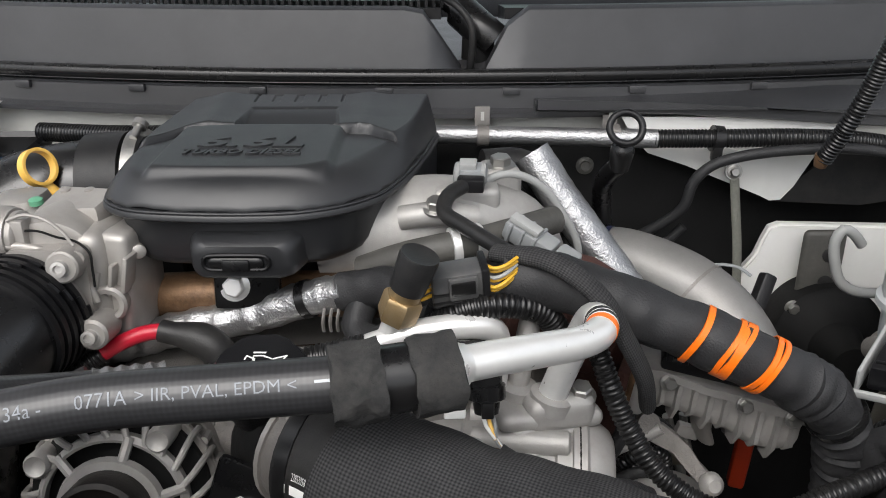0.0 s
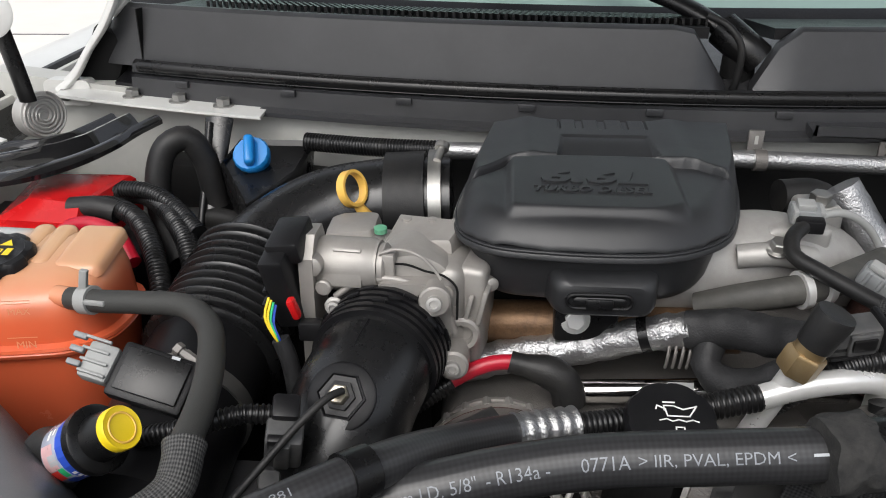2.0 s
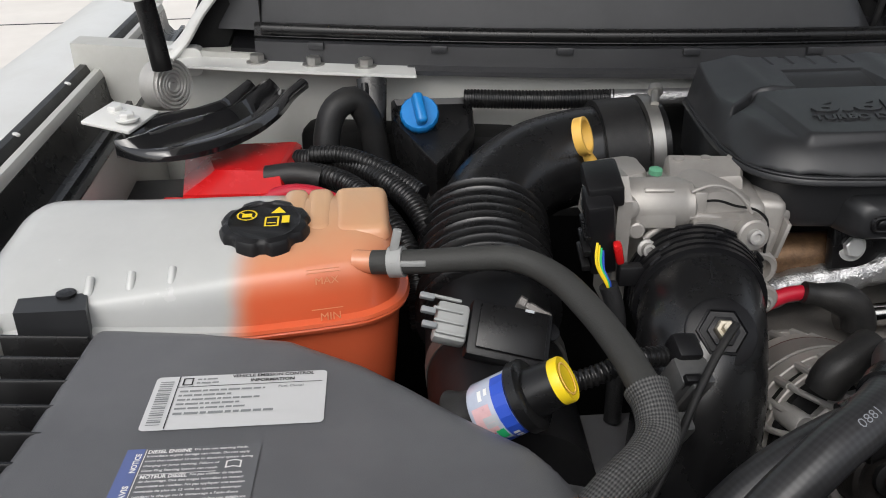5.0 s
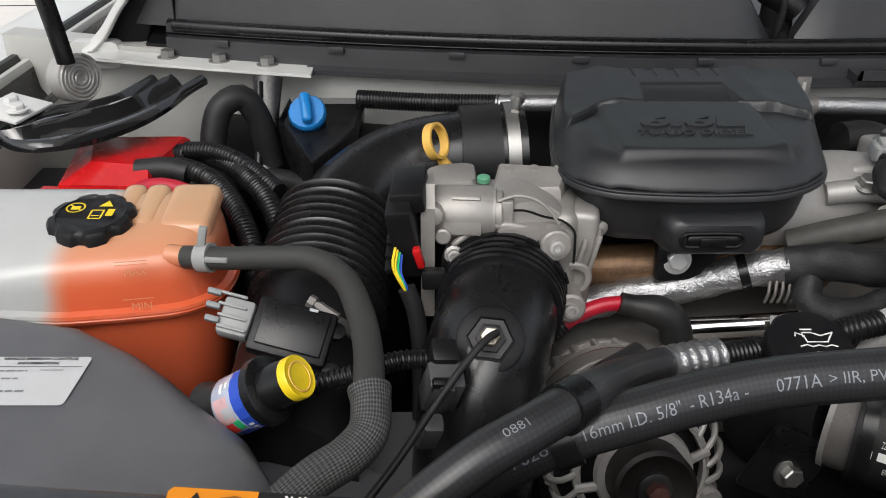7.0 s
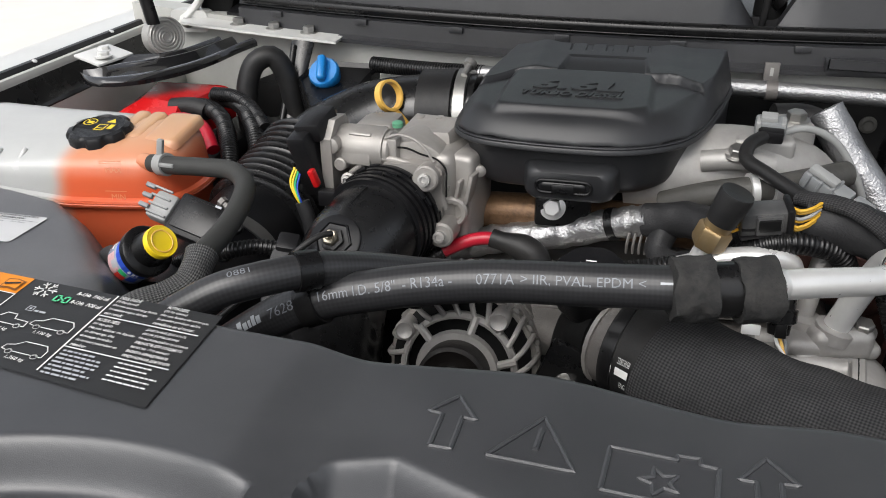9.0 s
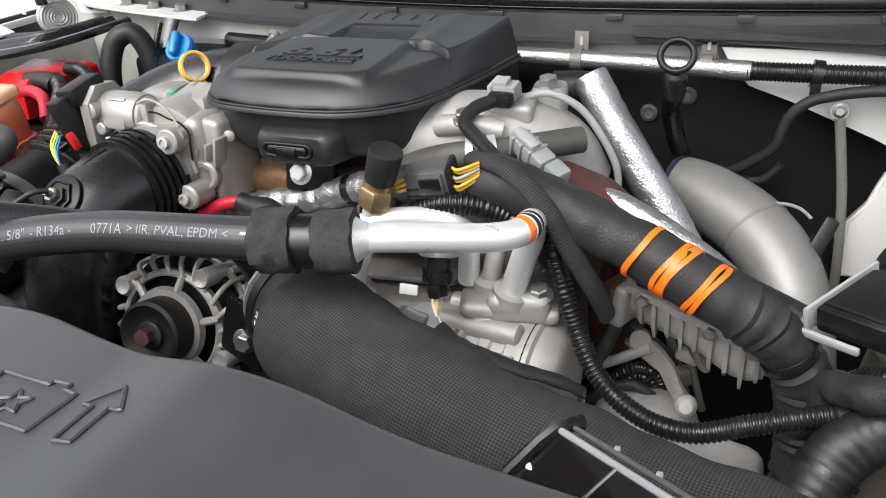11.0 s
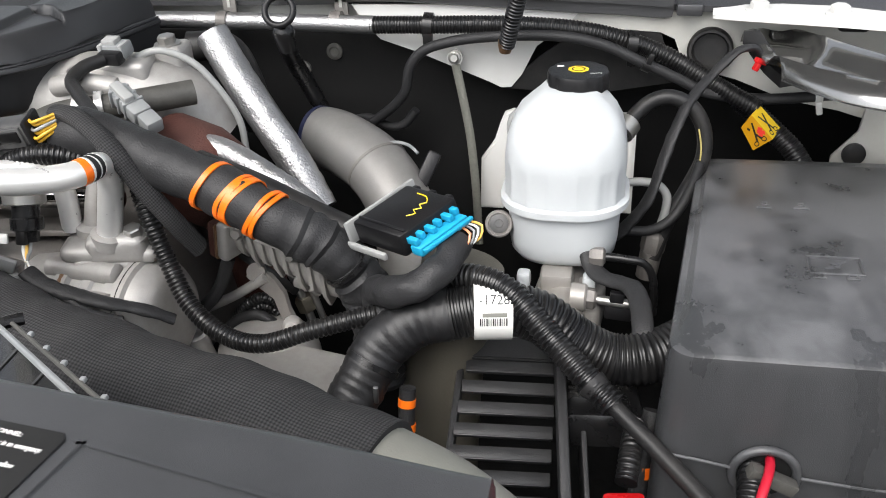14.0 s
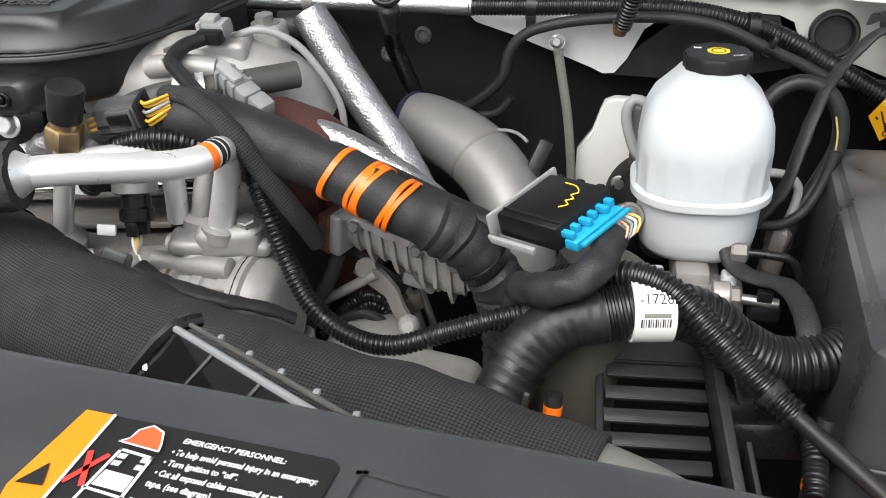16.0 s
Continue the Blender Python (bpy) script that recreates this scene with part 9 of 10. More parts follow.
part("green_symbol", join(LA.stroke([(0.0665, -0.0185), (0.0665, -0.0125), (0.0700, -0.0125), (0.0700, -0.0185)], 0.0013, True), LA.stroke([(0.0730, -0.0185), (0.0730, -0.0125), (0.0765, -0.0125), (0.0765, -0.0185)], 0.0013, True), LA.stroke([(0.0700, -0.0155), (0.0730, -0.0155)], 0.0013)), mat("mint_ink", (0.10, 0.62, 0.30), 0.5), lab, smooth=False)
part("oil_line", LA.lay(slanted(fit_width(letters("R-134a  PAG oil.", 0.004, 0, 0.00008), 0.0235, 0.0036), 0.2), 0.0770, -0.0085, 2), WHITE, lab, smooth=False)
part("oil_line", LA.lay(slanted(fit_width(letters("R-134a  POE oil.", 0.004, 0, 0.00008), 0.0225, 0.0036), 0.2), 0.0785, -0.0178, 2), WHITE, lab, smooth=False)
part("small_mark", join(LA.stroke([(0.0575, -0.0325), (0.0620, -0.0325), (0.0620, -0.0280), (0.0575, -0.0280)], 0.0006, True), LA.rect(0.0590, -0.0312, 0.0605, -0.0293, 2), LA.rect(0.0635, -0.0325, 0.0665, -0.0308, 2), LA.rect(0.0672, -0.0325, 0.0715, -0.0308, 2)), GREYPRINT, lab, smooth=False)


def car_outline(u, v, truck):
    roof = [(0, 0.004), (0.001, 0.0075), (0.006, 0.0085), (0.009, 0.0130), (0.016, 0.0130), (0.0175, 0.0085), (0.0275, 0.008), (0.028, 0.003)] if truck else [(0, 0.004), (0.001, 0.0075), (0.006, 0.009), (0.010, 0.0130), (0.025, 0.0130), (0.028, 0.009), (0.028, 0.003)]
    body = roof + [(0.025, 0.003), (0.0235, 0.0045), (0.0215, 0.003), (0.008, 0.003), (0.006, 0.0045), (0.004, 0.003)]
    out = [LA.stroke([(u + a, v + b) for a, b in body], 0.0007, True)]
    for c in (0.006, 0.0235):
        out.append(LA.stroke([(u + c + 0.0020 * math.cos(q), v + 0.0025 + 0.0020 * math.sin(q)) for q in [2 * math.pi * k / 12 for k in range(12)]], 0.0006, True))
    return join(*out)


for u, v, tk, kg in ((0.0405, -0.0510, True, "0,726 kg"), (0.0700, -0.0480, False, "1,130 kg"), (0.0405, -0.0755, True, "0,726 kg"), (0.0705, -0.0725, False, "1,360 kg")):
    part("vehicle_outline", car_outline(u, v, tk), WHITE, lab, smooth=False)
    part("charge_weight", LA.lay(slanted(fit_width(letters(kg, 0.004, 0, 0.00004), 0.0125, 0.0034), 0.2), u + 0.0075, v - 0.0040, 2), WHITE, lab, smooth=False)


def text_block(u, v, pitch, height, rows, widest):
    """Short lines of print, one below the other."""
    longest = max(len(r) for r in rows)
    for k, row in enumerate(rows):
        bm = fit_width(letters(row, 0.004, 0, 0.00003), widest * len(row) / longest, height)
        part("printed_line", LA.lay(slanted(bm, 0.15), u, v - pitch * (k + 1), 2), WHITE, lab, smooth=False)


text_block(0.1060, 0.0005, 0.0043, 0.0029, ["DIESEL ENGINE", "(If Equipped)", "Do not use starting fluids.", "Immediate engine damage", "can result."], 0.0315)
text_block(0.1400, 0.0005, 0.0043, 0.0029, ["MOTOR DIESEL", "(Si lo tiene)", "No use fluidos de arranque.", "Se pueden producir daños", "inmediatos en el motor."], 0.0325)
text_block(0.1060, -0.0240, 0.0043, 0.0029, ["MOTEUR DIESEL", "(si équipé)", "Ne pas utiliser de liquide", "de démarrage. Des", "dommages immédiats", "du moteur pourraient en", "résulter."], 0.0310)
text_block(0.1400, -0.0240, 0.0043, 0.0029, ["ДИЗЕЛЬНЫЙ ДВИГАТЕЛЬ", "(если установлен)", "Не используйте пусковые", "жидкости для холодного", "запуска. Это может", "вызвать немедленное", "повреждение двигателя."], 0.0320)
part("fine_print", lines_of_print(LA, 0.1060, -0.0585, 0.030, 7, 0.00333, 0.00146, rng), GREYPRINT, lab, smooth=False)
part("fine_print", lines_of_print(LA, 0.1420, -0.0585, 0.030, 5, 0.00370, 0.00114, rng), WHITE, lab, smooth=False)

# emergency label
LB = Plane((0.1945, 0.1685, 1.2888), (0.9925, -0.12, 0), (0.12, 0.9925, 0))
lab2 = part("emergency_label", LB.poly([(0.012, 0.0), (0.092, 0.0), (0.095, -0.003), (0.095, -0.080), (0.012, -0.080), (0.006, -0.046)], 0.4), BLACKLABEL, cover, "black emergency label with an orange edge", smooth=False)
part("orange_edge", LB.poly([(0.001, 0.0), (0.012, 0.0), (0.0165, -0.050), (0.0135, -0.053), (0.004, -0.047), (0.000, -0.036)], 1), ORANGELABEL, lab2, smooth=False)
part("edge_line", LB.poly([(0.012, 0.0), (0.0132, 0.0), (0.0172, -0.052), (0.016, -0.052)], 2), WHITE, lab2, smooth=False)
part("warning_triangle", LB.poly([(0.002, -0.035), (0.0115, -0.034), (0.007, -0.025)], 2), INK, lab2, smooth=False)
part("helmet_symbol", LB.poly([(0.0225, -0.011), (0.0375, -0.012), (0.0365, -0.009), (0.034, -0.004), (0.029, -0.002), (0.0255, -0.005), (0.025, -0.009)], 2), mat("orange_red_ink", (0.75, 0.10, 0.03), 0.5), lab2, smooth=False)
part("cross_symbol", join(LB.stroke([(0.0165, -0.018), (0.0225, -0.030)], 0.002), LB.stroke([(0.0225, -0.018), (0.0165, -0.030)], 0.002)), REDINK, lab2, smooth=False)
part("truck_symbol", join(LB.stroke([(0.025, -0.014), (0.037, -0.015), (0.039, -0.050), (0.024, -0.050)], 0.0011, True), LB.stroke([(0.024, -0.031), (0.0385, -0.032)], 0.001)), WHITE, lab2, smooth=False)
part("truck_window", LB.poly([(0.026, -0.023), (0.0365, -0.0235), (0.037, -0.030), (0.0255, -0.0295)], 2), WHITE, lab2, smooth=False)
part("heading", LB.lay(fit_width(letters("EMERGENCY PERSONNEL:", 0.004, 0, 0.0001), 0.036), 0.0425, -0.0065, 2), WHITE, lab2, smooth=False)
for k, row in enumerate(("• To help avoid personal injury in an emergency:", "• Turn ignition to \u201coff\u201d.", "• Cut all exposed cables connected at yellow", "  tape. (see diagram)")):
    part("printed_line", LB.lay(fit_width(letters(row, 0.004, 0, 0.00010), 0.0500 * len(row) / 48, 0.0034), 0.0415, -0.0128 - 0.0046 * k, 2), WHITE, lab2, smooth=False)
part("helmet_outline", LB.stroke([(0.0225, -0.0112), (0.0375, -0.0122), (0.0365, -0.009), (0.034, -0.004), (0.029, -0.002), (0.0255, -0.005), (0.025, -0.009)], 0.0007, True, 3), WHITE, lab2, smooth=False)
part("door_symbol", join(*[LB.rect(x, y, x + 0.0030, y + 0.0022, 3) for x in (0.0262, 0.0345) for y in (-0.0180, -0.0212)]), GREYPRINT, lab2, smooth=False)
part("heading", join(*[LB.rect(0.0425 + a, -0.0375, 0.0425 + b, -0.0342, 2) for a, b in ((0, 0.012), (0.0135, 0.026), (0.0275, 0.031), (0.0325, 0.047))]), WHITE, lab2, smooth=False)
part("heading", LB.lay(fit_width(letters("PERSONNEL AFFECTÉ AUX URGENCES:", 0.004, 0, 0.0001), 0.050), 0.0405, -0.0330, 2), WHITE, lab2, smooth=False)
part("fine_print", lines_of_print(LB, 0.0415, -0.0360, 0.052, 9, 0.0043, 0.0017, rng), WHITE, lab2, smooth=False)
part("raised_frame", LB.stroke([(0.100, -0.055), (0.102, -0.004), (0.104, -0.0035), (0.190, -0.010)], 0.0018, level=3), COVER, cover, smooth=False)

# raised symbols pressed into the cover
def raised(name, pts, closed=True, r=0.0013):
    q = [(x, y, cover_z(x, y) + 0.0002) for x, y in pts]
    if closed:
        q.append(q[0])
    dense = []
    for a, b in zip(q, q[1:]):
        dense += [V(a).lerp(V(b), k / 8) for k in range(8)]
    part(name, sweep(dense + [V(q[-1])], r, 6), COVER, cover)


def arrow(cx, cy):
    return [(cx - 0.005, cy - 0.020), (cx + 0.005, cy - 0.020), (cx + 0.005, cy + 0.004), (cx + 0.012, cy + 0.003), (cx, cy + 0.020), (cx - 0.012, cy + 0.005), (cx - 0.005, cy + 0.004)]


raised("raised_arrow", arrow(-0.152, 0.193))
raised("raised_arrow", arrow(-0.008, 0.178))
raised("raised_triangle", [(-0.130, 0.173), (-0.090, 0.171), (-0.108, 0.206)])
raised("raised_mark", [(-0.109, 0.182), (-0.108, 0.197)], False, 0.0016)
raised("raised_battery", [(-0.078, 0.163), (-0.030, 0.160), (-0.028, 0.188), (-0.036, 0.189), (-0.036, 0.193), (-0.046, 0.193), (-0.046, 0.190), (-0.076, 0.192)])
raised("raised_star", [(-0.053 + (0.009 if k % 2 else 0.004) * math.cos(k * math.pi / 5), 0.174 + (0.009 if k % 2 else 0.004) * math.sin(k * math.pi / 5)) for k in range(10)])

# labels on the air box cover
LC = Plane((-0.6700, 0.4370, 1.2386), (0.9998, -0.012, 0), (0.012, 0.9998, 0.0))
lab3 = part("emission_label", LC.poly(rounded(-0.0025, -0.0520, 0.0950, -0.0030, 0.003, 4), 1), SILVERLABEL, side_cover, "silver emission control label with fine print", smooth=False)
part("heading", join(LC.lay(fit_width(letters("VEHICLE EMISSION CONTROL", 0.004, 0, 0.00012), 0.047, 0.0030), 0.0405, -0.0070, 2), LC.lay(fit_width(letters("INFORMATION", 0.004, 0, 0.00012), 0.025, 0.0030), 0.0515, -0.0118, 2)), INK, lab3, smooth=False)
part("ruled_line", join(LC.rect(0.0105, -0.0515, 0.0111, -0.0035, 2), LC.rect(0.0111, -0.0143, 0.0925, -0.0138, 2)), INK, lab3, smooth=False)
part("brand_square", LC.stroke([(0.0135, -0.0120), (0.0185, -0.0120), (0.0185, -0.0060), (0.0135, -0.0060)], 0.0008, True, 2), INK, lab3, smooth=False)
part("fine_print", join(lines_of_print(LC, 0.0210, -0.0065, 0.013, 2, 0.0035, 0.0014, rng), lines_of_print(LC, 0.0130, -0.0175, 0.050, 5, 0.0040, 0.0016, rng), lines_of_print(LC, 0.0130, -0.0378, 0.054, 1, 0.0040, 0.0020, rng, ragged=False)), GREYPLASTIC, lab3, smooth=False)
part("fuel_note", LC.lay(fit_width(letters("Fuel: Diesel", 0.003, 0, 0.00005), 0.014, 0.0022), 0.0680, -0.0185, 2), GREYPLASTIC, lab3, smooth=False)
part("bar_code", join(*[LC.rect(0.0005, v, 0.0080, v + h, 2) for v, h in [(-0.0480 + 0.00205 * k, rng.choice((0.0006, 0.0009, 0.0013))) for k in range(20)]]), GREYPLASTIC, lab3, smooth=False)
LD = Plane((-0.6980, 0.3720, 1.2398), (0.9998, -0.012, 0), (0.012, 0.9966, -0.080))
lab4 = part("engine_start_label", LD.rect(0.0240, -0.0560, 0.0915, -0.0030, 1), SLATELABEL, side_cover, "slate grey engine starting label with white print", smooth=False)
part("side_stripe", LD.rect(0.0245, -0.0555, 0.0335, -0.0035, 1.5), LABELBLUE, lab4, "faded blue stripe", smooth=False)
part("heading", join(LD.lay(fit_width(letters("DIESEL ENGINE", 0.004, 0, 0.00012), 0.0215, 0.0030), 0.0355, -0.0082, 2), LD.lay(fit_width(letters("MOTEUR DIESEL", 0.004, 0, 0.00012), 0.0225, 0.0030), 0.0363, -0.0288, 2)), WHITE, lab4, smooth=False)
part("side_word", join(LD.lay(fit_width(letters("NOTICE", 0.004, 0, 0.00012), 0.0155, 0.0030), 0.0328, -0.0235, 2, 90), LD.lay(fit_width(letters("AVIS", 0.004, 0, 0.00012), 0.0110, 0.0030), 0.0328, -0.0445, 2, 90)), WHITE, lab4, smooth=False)
part("ruled_line", join(LD.rect(0.0342, -0.0545, 0.0346, -0.0045, 2), LD.rect(0.0346, -0.0256, 0.0720, -0.0252, 2)), WHITE, lab4, smooth=False)
START_TEXT = (("Do not use starting fluids.", 0.0585, -0.0078, 0.0270), ("Immediate engine damage can result. Do not apply", 0.0357, -0.0118, 0.0510),
              ("more than nominal 12 volts to electrical system during", 0.0357, -0.0158, 0.0530), ("charging or jump starting. Failure of", 0.0357, -0.0198, 0.0370),
              ("Glow Plug Starting System can result.", 0.0357, -0.0238, 0.0370), ("Ne pas utiliser de liquide", 0.0600, -0.0285, 0.0250),
              ("de demarrage. Des dommages immediats au moteur", 0.0363, -0.0323, 0.0500), ("pourraient en resulter. Ne pas appliquer une tension", 0.0363, -0.0361, 0.0510),
              ("nominale de plus de 12 volts au systeme electrique", 0.0363, -0.0399, 0.0500), ("pendant la charge ou le demarrage a l'aide d'une", 0.0363, -0.0437, 0.0490),
              ("batterie exterieure. Il pourrait en resulter une defaillance", 0.0363, -0.0475, 0.0530), ("du systeme de demarrage a bougies de prechauffage.", 0.0363, -0.0513, 0.0520))
part("fine_print", join(*[LD.lay(fit_width(letters(w, 0.003, 0, 0.00005), width, 0.0024), u, v, 2) for w, u, v, width in START_TEXT]), WHITE, lab4, smooth=False)
part("book_symbol", LD.stroke([(0.0765, -0.0235), (0.0800, -0.0225), (0.0835, -0.0235), (0.0835, -0.0185), (0.0800, -0.0175), (0.0765, -0.0185)], 0.0008, True, 3), WHITE, lab4, smooth=False)

# lettering on the air box lid
LL = Plane((-0.198, 0.618, 1.3189), (1, 0.0, 0), (0, 1, 0.05), 0.0001)

part("lid_lettering", LL.lay(slanted(fit_width(letters("6.6L", 0.03, 0.0013, 0.0009), 0.086, 0.026)), 0.006, 0.0185), BOXBLACK, box, "raised black lettering")
part("lid_lettering", LL.lay(slanted(fit_width(letters("TURBO DIESEL", 0.01, 0.0011, 0.0003), 0.093, 0.0115)), 0.0, 0.002), BOXBLACK, box, "raised black lettering")


# print on the hoses
def on_hose(bm, points, radius, s0, angle, lift=0.0003):
    """Wraps flat print round a hose: right runs along it, up runs over its top."""
    line = spline(points, 0.002)
    fr = frames(line)
    ss = [f[0] for f in fr]
    for v in bm.verts:
        s = s0 + v.co.x
        i = max(0, min(len(ss) - 2, int(np.searchsorted(ss, s)) - 1))
        k = (s - ss[i]) / max(1e-9, ss[i + 1] - ss[i])
        p = line[i].lerp(line[i + 1], k)
        _, t, a, b = fr[i]
        a2, b2 = a.lerp(fr[i + 1][2], k), b.lerp(fr[i + 1][3], k)
        q = angle - v.co.y / radius
        v.co = p + (a2 * math.cos(q) + b2 * math.sin(q)) * (radius + lift)
    return bm


def hose_s(points, x):
    line = spline(points, 0.002)
    fr = frames(line)
    return fr[min(range(len(line)), key=lambda i: abs(line[i].x - x))][0]


def fine_letters(text, size, width):
    bm = fit_width(letters(text, size, 0, -0.00004), width, size * 0.75)
    bmesh.ops.triangulate(bm, faces=bm.faces)
    for _ in range(2):
        bmesh.ops.subdivide_edges(bm, edges=[e for e in bm.edges if e.calc_length() > 0.0022], cuts=1)
        bmesh.ops.triangulate(bm, faces=bm.faces)
    return bm


for txt, x0, w in (("7628", -0.318, 0.022), ('16mm I.D. 5/8"', -0.283, 0.052), ("- R134a -", -0.227, 0.034), ("0771A", -0.178, 0.026), ("> IIR, PVAL, EPDM <", -0.148, 0.080)):
    part("white_print", on_hose(fine_letters(txt, 0.0095, w), SUCTION, 0.0148, hose_s(SUCTION, x0), 0.92), HOSEINK, suction, smooth=False)


def flat_rect(x0, y0, x1, y1, n=6):
    bm = bmesh.new()
    r = [[bm.verts.new((x0 + (x1 - x0) * k / n, y, 0)) for k in range(n + 1)] for y in (y0, (y0 + y1) / 2, y1)]
    for j in range(2):
        for k in range(n):
            bm.faces.new((r[j][k], r[j][k + 1], r[j + 1][k + 1], r[j + 1][k]))
    return bm


for x0 in (-0.060, -0.350):
    logo = join(flat_rect(0, 0.003, 0.008, 0.0045), flat_rect(0.009, 0, 0.013, 0.008), flat_rect(0.0142, 0, 0.018, 0.0055), flat_rect(0.019, 0, 0.0215, 0.0055), flat_rect(0.0225, 0, 0.026, 0.0075), flat_rect(0.027, 0, 0.031, 0.0055))
    part("brand_mark", on_hose(logo, SUCTION, 0.0148, hose_s(SUCTION, x0), 0.85), GREYPRINT, suction, "pale blue-white maker's mark", smooth=False)
part("print_line", on_hose(fine_letters("IIR  PET  CIIR <", 0.0066, 0.066), DISCH, 0.0120, hose_s(DISCH, -0.415), 1.15), HOSEINK, discharge, smooth=False)
part("print_line", on_hose(fine_letters("0881", 0.0060, 0.013), DISCH, 0.0120, hose_s(DISCH, -0.330), 0.55), HOSEINK, discharge, smooth=False)
CUFF = [(-0.076, 0.4365, 1.181), (-0.055, 0.424, 1.181), (-0.02, 0.397, 1.179)]
part("cuff_mark", on_hose(join(flat_rect(0.0, 0.0, 0.003, 0.0055), flat_rect(0.007, 0.0, 0.022, 0.0060)), CUFF, 0.0415, 0.009, 1.50), WHITE, charge, smooth=False)
part("cuff_print", on_hose(fine_letters("22853058", 0.0062, 0.0135), CUFF, 0.0415, 0.0170, 1.28), WHITE, charge, smooth=False)
part("cuff_print", on_hose(fine_letters("ENG", 0.0062, 0.0070), CUFF, 0.0415, 0.0230, 1.72), WHITE, charge, smooth=False)
TAGLINE = [(0.386, 0.478, 1.1455), (0.40, 0.4805, 1.1453), (0.414, 0.483, 1.145)]
part("tag_print", on_hose(fine_letters("-1728", 0.010, 0.022), TAGLINE, 0.0229, 0.004, 0.85), INK, big, smooth=False)
part("tag_print", on_hose(join(*[flat_rect(0.0016 * k, 0, 0.0016 * k + 0.0005 + 0.0005 * (k % 3 == 0), 0.006, 1) for k in range(13)]), TAGLINE, 0.0229, 0.004, 1.55), INK, big, smooth=False)
part("tag_print", on_hose(flat_rect(0, 0, 0.018, 0.003), TAGLINE, 0.0229, 0.006, 1.25), GREYRUBBER, big, smooth=False)

# symbols on the caps
PC = Plane((-0.623, 0.5823, 1.2707), (1, 0, 0), (0, 0.993, 0.119), 0.0003)
ringp = [(-0.013 + 0.0068 * math.cos(q), 0.006 + 0.0068 * math.sin(q)) for q in [2 * math.pi * k / 20 for k in range(20)]]
part("cap_symbol", join(PC.stroke(ringp, 0.0013, True), PC.stroke([(-0.018, 0.010), (-0.008, 0.002)], 0.0012), PC.rect(-0.0165, 0.0035, -0.0095, 0.0085), PC.poly([(0.004, 0.008), (0.015, 0.008), (0.0095, 0.017)]), PC.stroke([(0.001, -0.010), (0.010, -0.010), (0.010, 0.002), (0.001, 0.002)], 0.0013, True), PC.stroke([(0.003, -0.006), (0.008, -0.006)], 0.0012), PC.rect(0.0125, -0.006, 0.018, 0.004)), YELLOW, cap, smooth=False)
PB = Plane((0.451, 0.6835, 1.2707), (1, 0, 0), (0, 1, 0.03), 0.0003)
octa = [(0.0095 * math.cos(q + 0.39), 0.0095 * math.sin(q + 0.39)) for q in [2 * math.pi * k / 8 for k in range(8)]]
part("cap_symbol", PB.poly(octa), YELLOW, bcap, smooth=False)
part("cap_rings", PB.stroke([(0.0055 * math.cos(q), 0.0055 * math.sin(q)) for q in [2 * math.pi * k / 16 for k in range(16)]], 0.0011, True, 2), INK, bcap, smooth=False)
part("cap_print", join(PB.lay(fit_width(letters("DOT3", 0.005, 0, 0.00005), 0.010), 0.011, -0.013, 1, 10), PB.rect(-0.019, 0.006, -0.013, 0.010)), WHITE, bcap, smooth=False)
OP = Plane(V((-0.109, 0.457, 1.222)) + OA * 0.0106, (1, 0, 0), V((0, 0.94, 0.35)), 0.0003)
for nm, pts, w, shut in (("can_outline", [(-0.010, 0.004), (-0.010, 0.008), (-0.003, 0.008), (0.004, 0.005), (0.014, 0.008), (0.008, -0.001), (-0.008, -0.001), (-0.009, 0.004)], 0.0010, True),
                       ("can_handle", [(-0.009, 0.005), (-0.015, 0.008), (-0.016, 0.005)], 0.0010, False), ("can_lid", [(-0.010, 0.011), (-0.002, 0.011)], 0.0012, False),
                       ("oil_wave", [(-0.014, -0.005), (-0.009, -0.0035), (-0.005, -0.0055), (0.0, -0.004), (0.005, -0.0055), (0.010, -0.004), (0.014, -0.0055)], 0.0010, False),
                       ("book_symbol", [(-0.003, -0.014), (0.003, -0.014), (0.003, -0.0105), (-0.003, -0.0105)], 0.0009, True)):
    part(nm, OP.stroke([(0.86 * a + 0.004, 0.86 * b + 0.002) for a, b in pts], w, shut), WHITE, oc, smooth=False)
part("button_ring", lathe([(0.0006, 0.0084), (0.0010, 0.0088), (0.0010, 0.0094), (0.0006, 0.0098)], y0, FA, 30, False), AMBER, fm)
TM = Plane((-0.596, 0.5315, 1.250), (0.985, 0.16, 0), (0, 0.06, 1), 0.0006)
part("level_mark", join(TM.lay(fit_width(letters("MAX", 0.008), 0.016), 0.010, -0.008), TM.rect(0.004, 0.003, 0.027, 0.0037), TM.rect(0.004, 0.0005, 0.027, 0.0012), TM.lay(fit_width(letters("MIN", 0.008), 0.014), 0.012, -0.036), TM.rect(0.006, -0.0275, 0.028, -0.0268)), COOLANTPALE, tank, smooth=False)

# battery cover symbol and scribble on the module
FP = Plane((0.6285, 0.5165, 1.1711), (0.998, 0.0, 0), (0.10, 0.993, -0.0546), 0.0002)


def embossed(name, pts, closed=False, r=0.0014):
    q = [FP.o + FP.u * a + FP.v * b for a, b in pts]
    if closed:
        q.append(q[0])
    part(name, sweep([V(p).lerp(V(n), k / 6) for p, n in zip(q, q[1:]) for k in range(6)] + [q[-1]], r, 6), DUSTYSHADED, fuse)


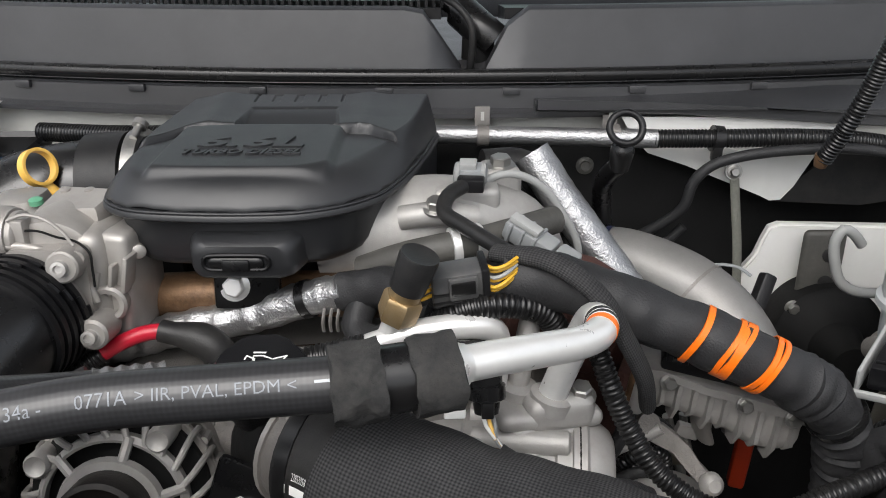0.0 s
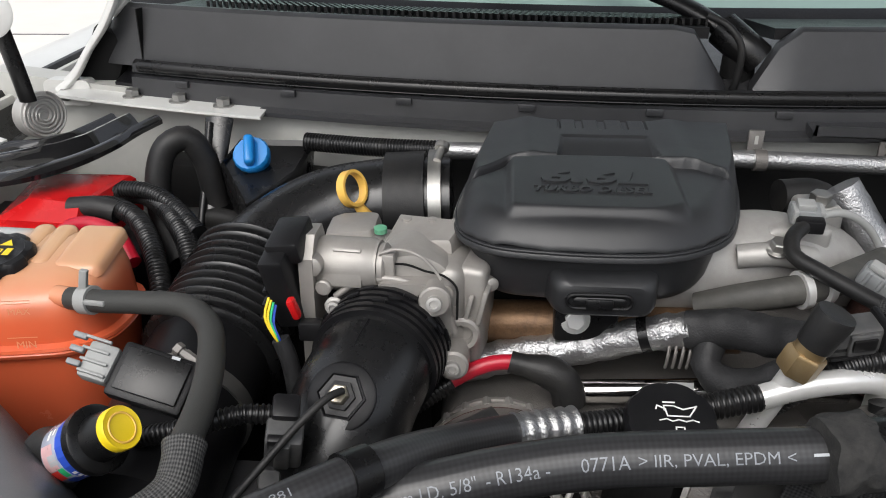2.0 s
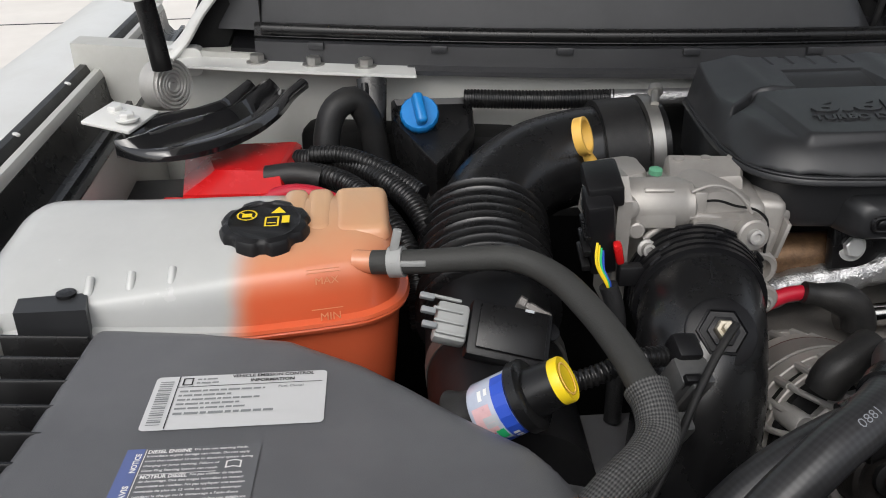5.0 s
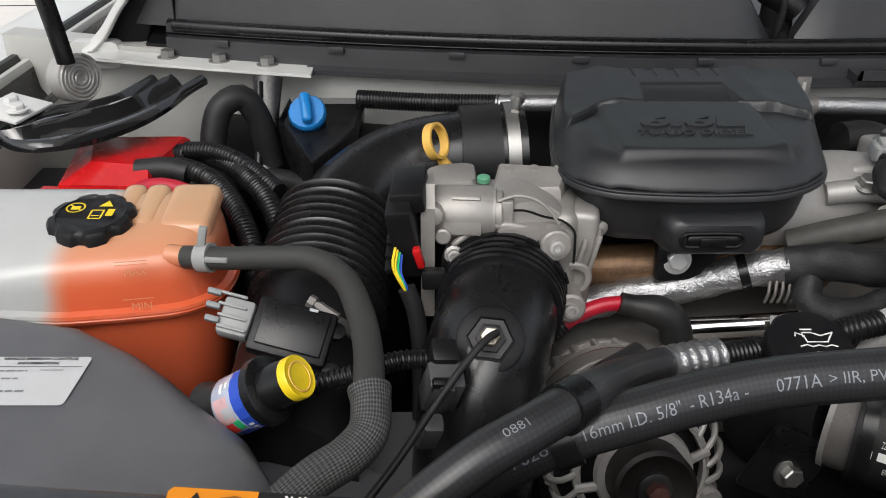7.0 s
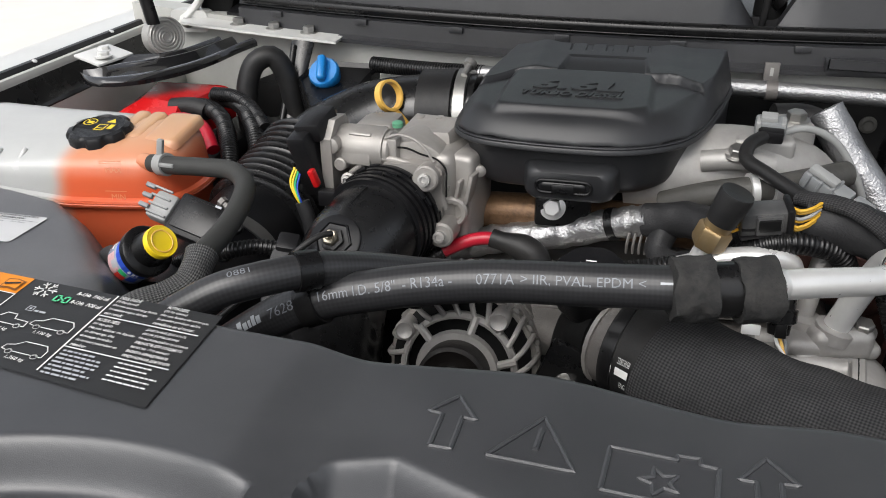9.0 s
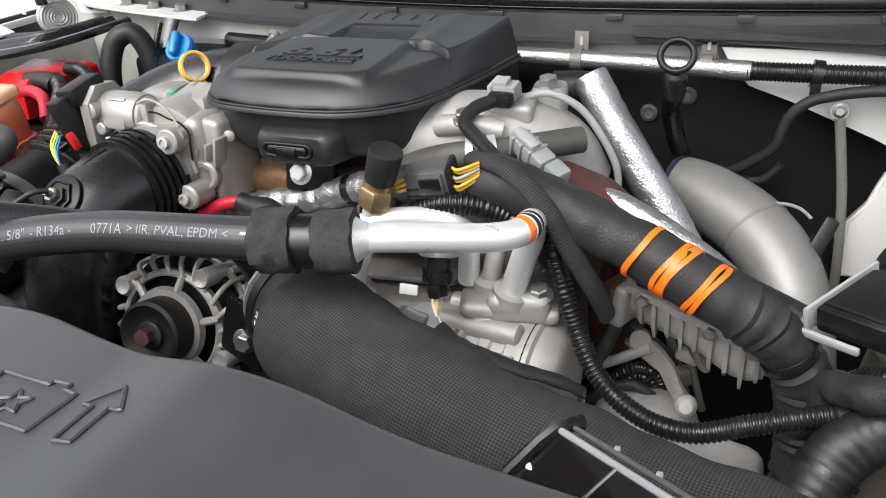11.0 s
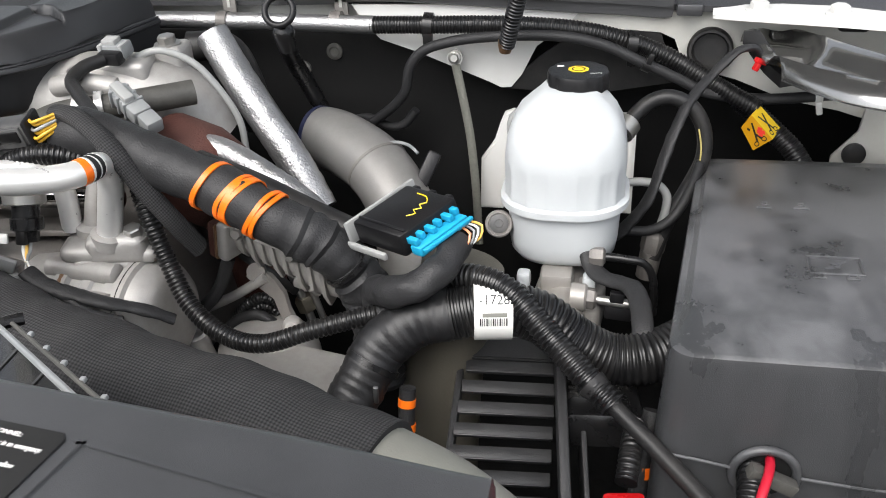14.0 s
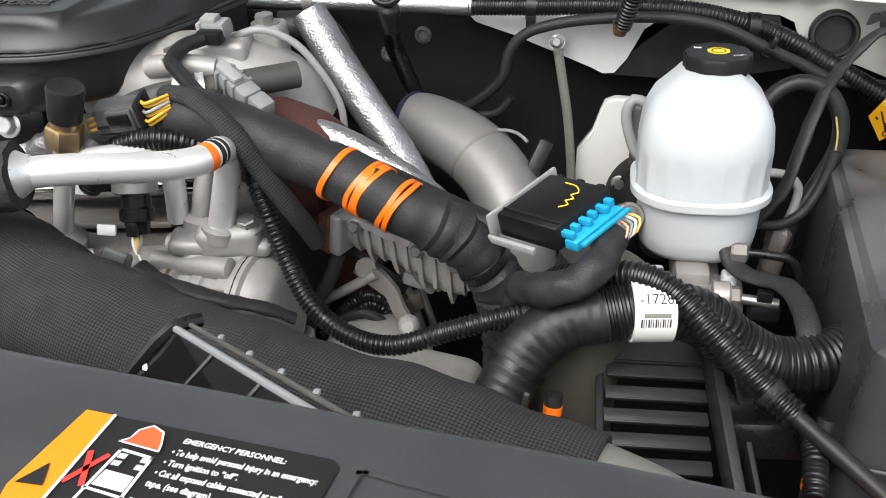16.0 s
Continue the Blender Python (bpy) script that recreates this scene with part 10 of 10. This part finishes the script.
embossed("raised_frame", [(0, 0), (0.038, 0), (0.038, 0.029), (0, 0.029)], True, 0.0013)
embossed("raised_frame", [(0.0022, 0.0022), (0.0358, 0.0022), (0.0358, 0.0268), (0.0022, 0.0268)], True, 0.0005)
embossed("raised_foot", [(0.003, 0), (0.003, -0.007), (0.010, -0.007), (0.010, 0)], False, 0.0012)
embossed("raised_foot", [(0.026, 0), (0.026, -0.007), (0.033, -0.007), (0.033, 0)], False, 0.0012)
embossed("raised_bolt", [(0.011, 0.008), (0.021, 0.0165), (0.0165, 0.0165), (0.027, 0.022), (0.0185, 0.0125), (0.0225, 0.0125)], True, 0.0011)
for u in (-0.026, 0.004):
    embossed("raised_mark", [(u - 0.006, 0.124), (u + 0.006, 0.124)], False, 0.0010)
    embossed("raised_mark", [(u - 0.002, 0.131), (u + 0.003, 0.131), (u + 0.003, 0.136), (u - 0.002, 0.136)], True, 0.0008)
part("front_seam", tube([(0.518, 0.3955, 1.096), (0.545, 0.3955, 1.0925), (0.5705, 0.3955, 1.088)], 0.0012, 8), DUSTYSHADED, fuse)
part("front_seam", tube([(0.6135, 0.3955, 1.084), (0.66, 0.3955, 1.080), (0.80, 0.3955, 1.074)], 0.0012, 8), DUSTYSHADED, fuse)
part("cable_arch", tube([(0.592 + 0.0205 * math.cos(q), 0.3965, 1.084 + 0.0205 * math.sin(q)) for q in [math.pi * k / 12 for k in range(-2, 15)]], 0.0032, 10, 0.003), DUSTYSHADED, fuse, "moulded arch over the cable opening")
# No real hole here: a black disc paints the shade inside the arch.
part("cable_opening", lathe([(0.0, 0.0190), (0.0012, 0.0188), (0.0014, 0.004)], (0.592, 0.3985, 1.084), (0, -1, 0), 32), INSULSHADE, fuse, "black disc for the shaded cable opening")
mo = Matrix.Translation((0.3300, 0.507, 1.2040)) @ MB
part("paint_scribble", tube([mo @ V(q) for q in ((-0.004, 0.020, 0.0120), (0.006, 0.019, 0.0120), (0.012, 0.013, 0.0120), (0.009, 0.009, 0.0120), (0.014, 0.006, 0.0120), (0.010, 0.002, 0.0120), (0.015, -0.001, 0.0120), (0.011, -0.006, 0.0120))], 0.0005, 6, 0.003), YELLOW, module)
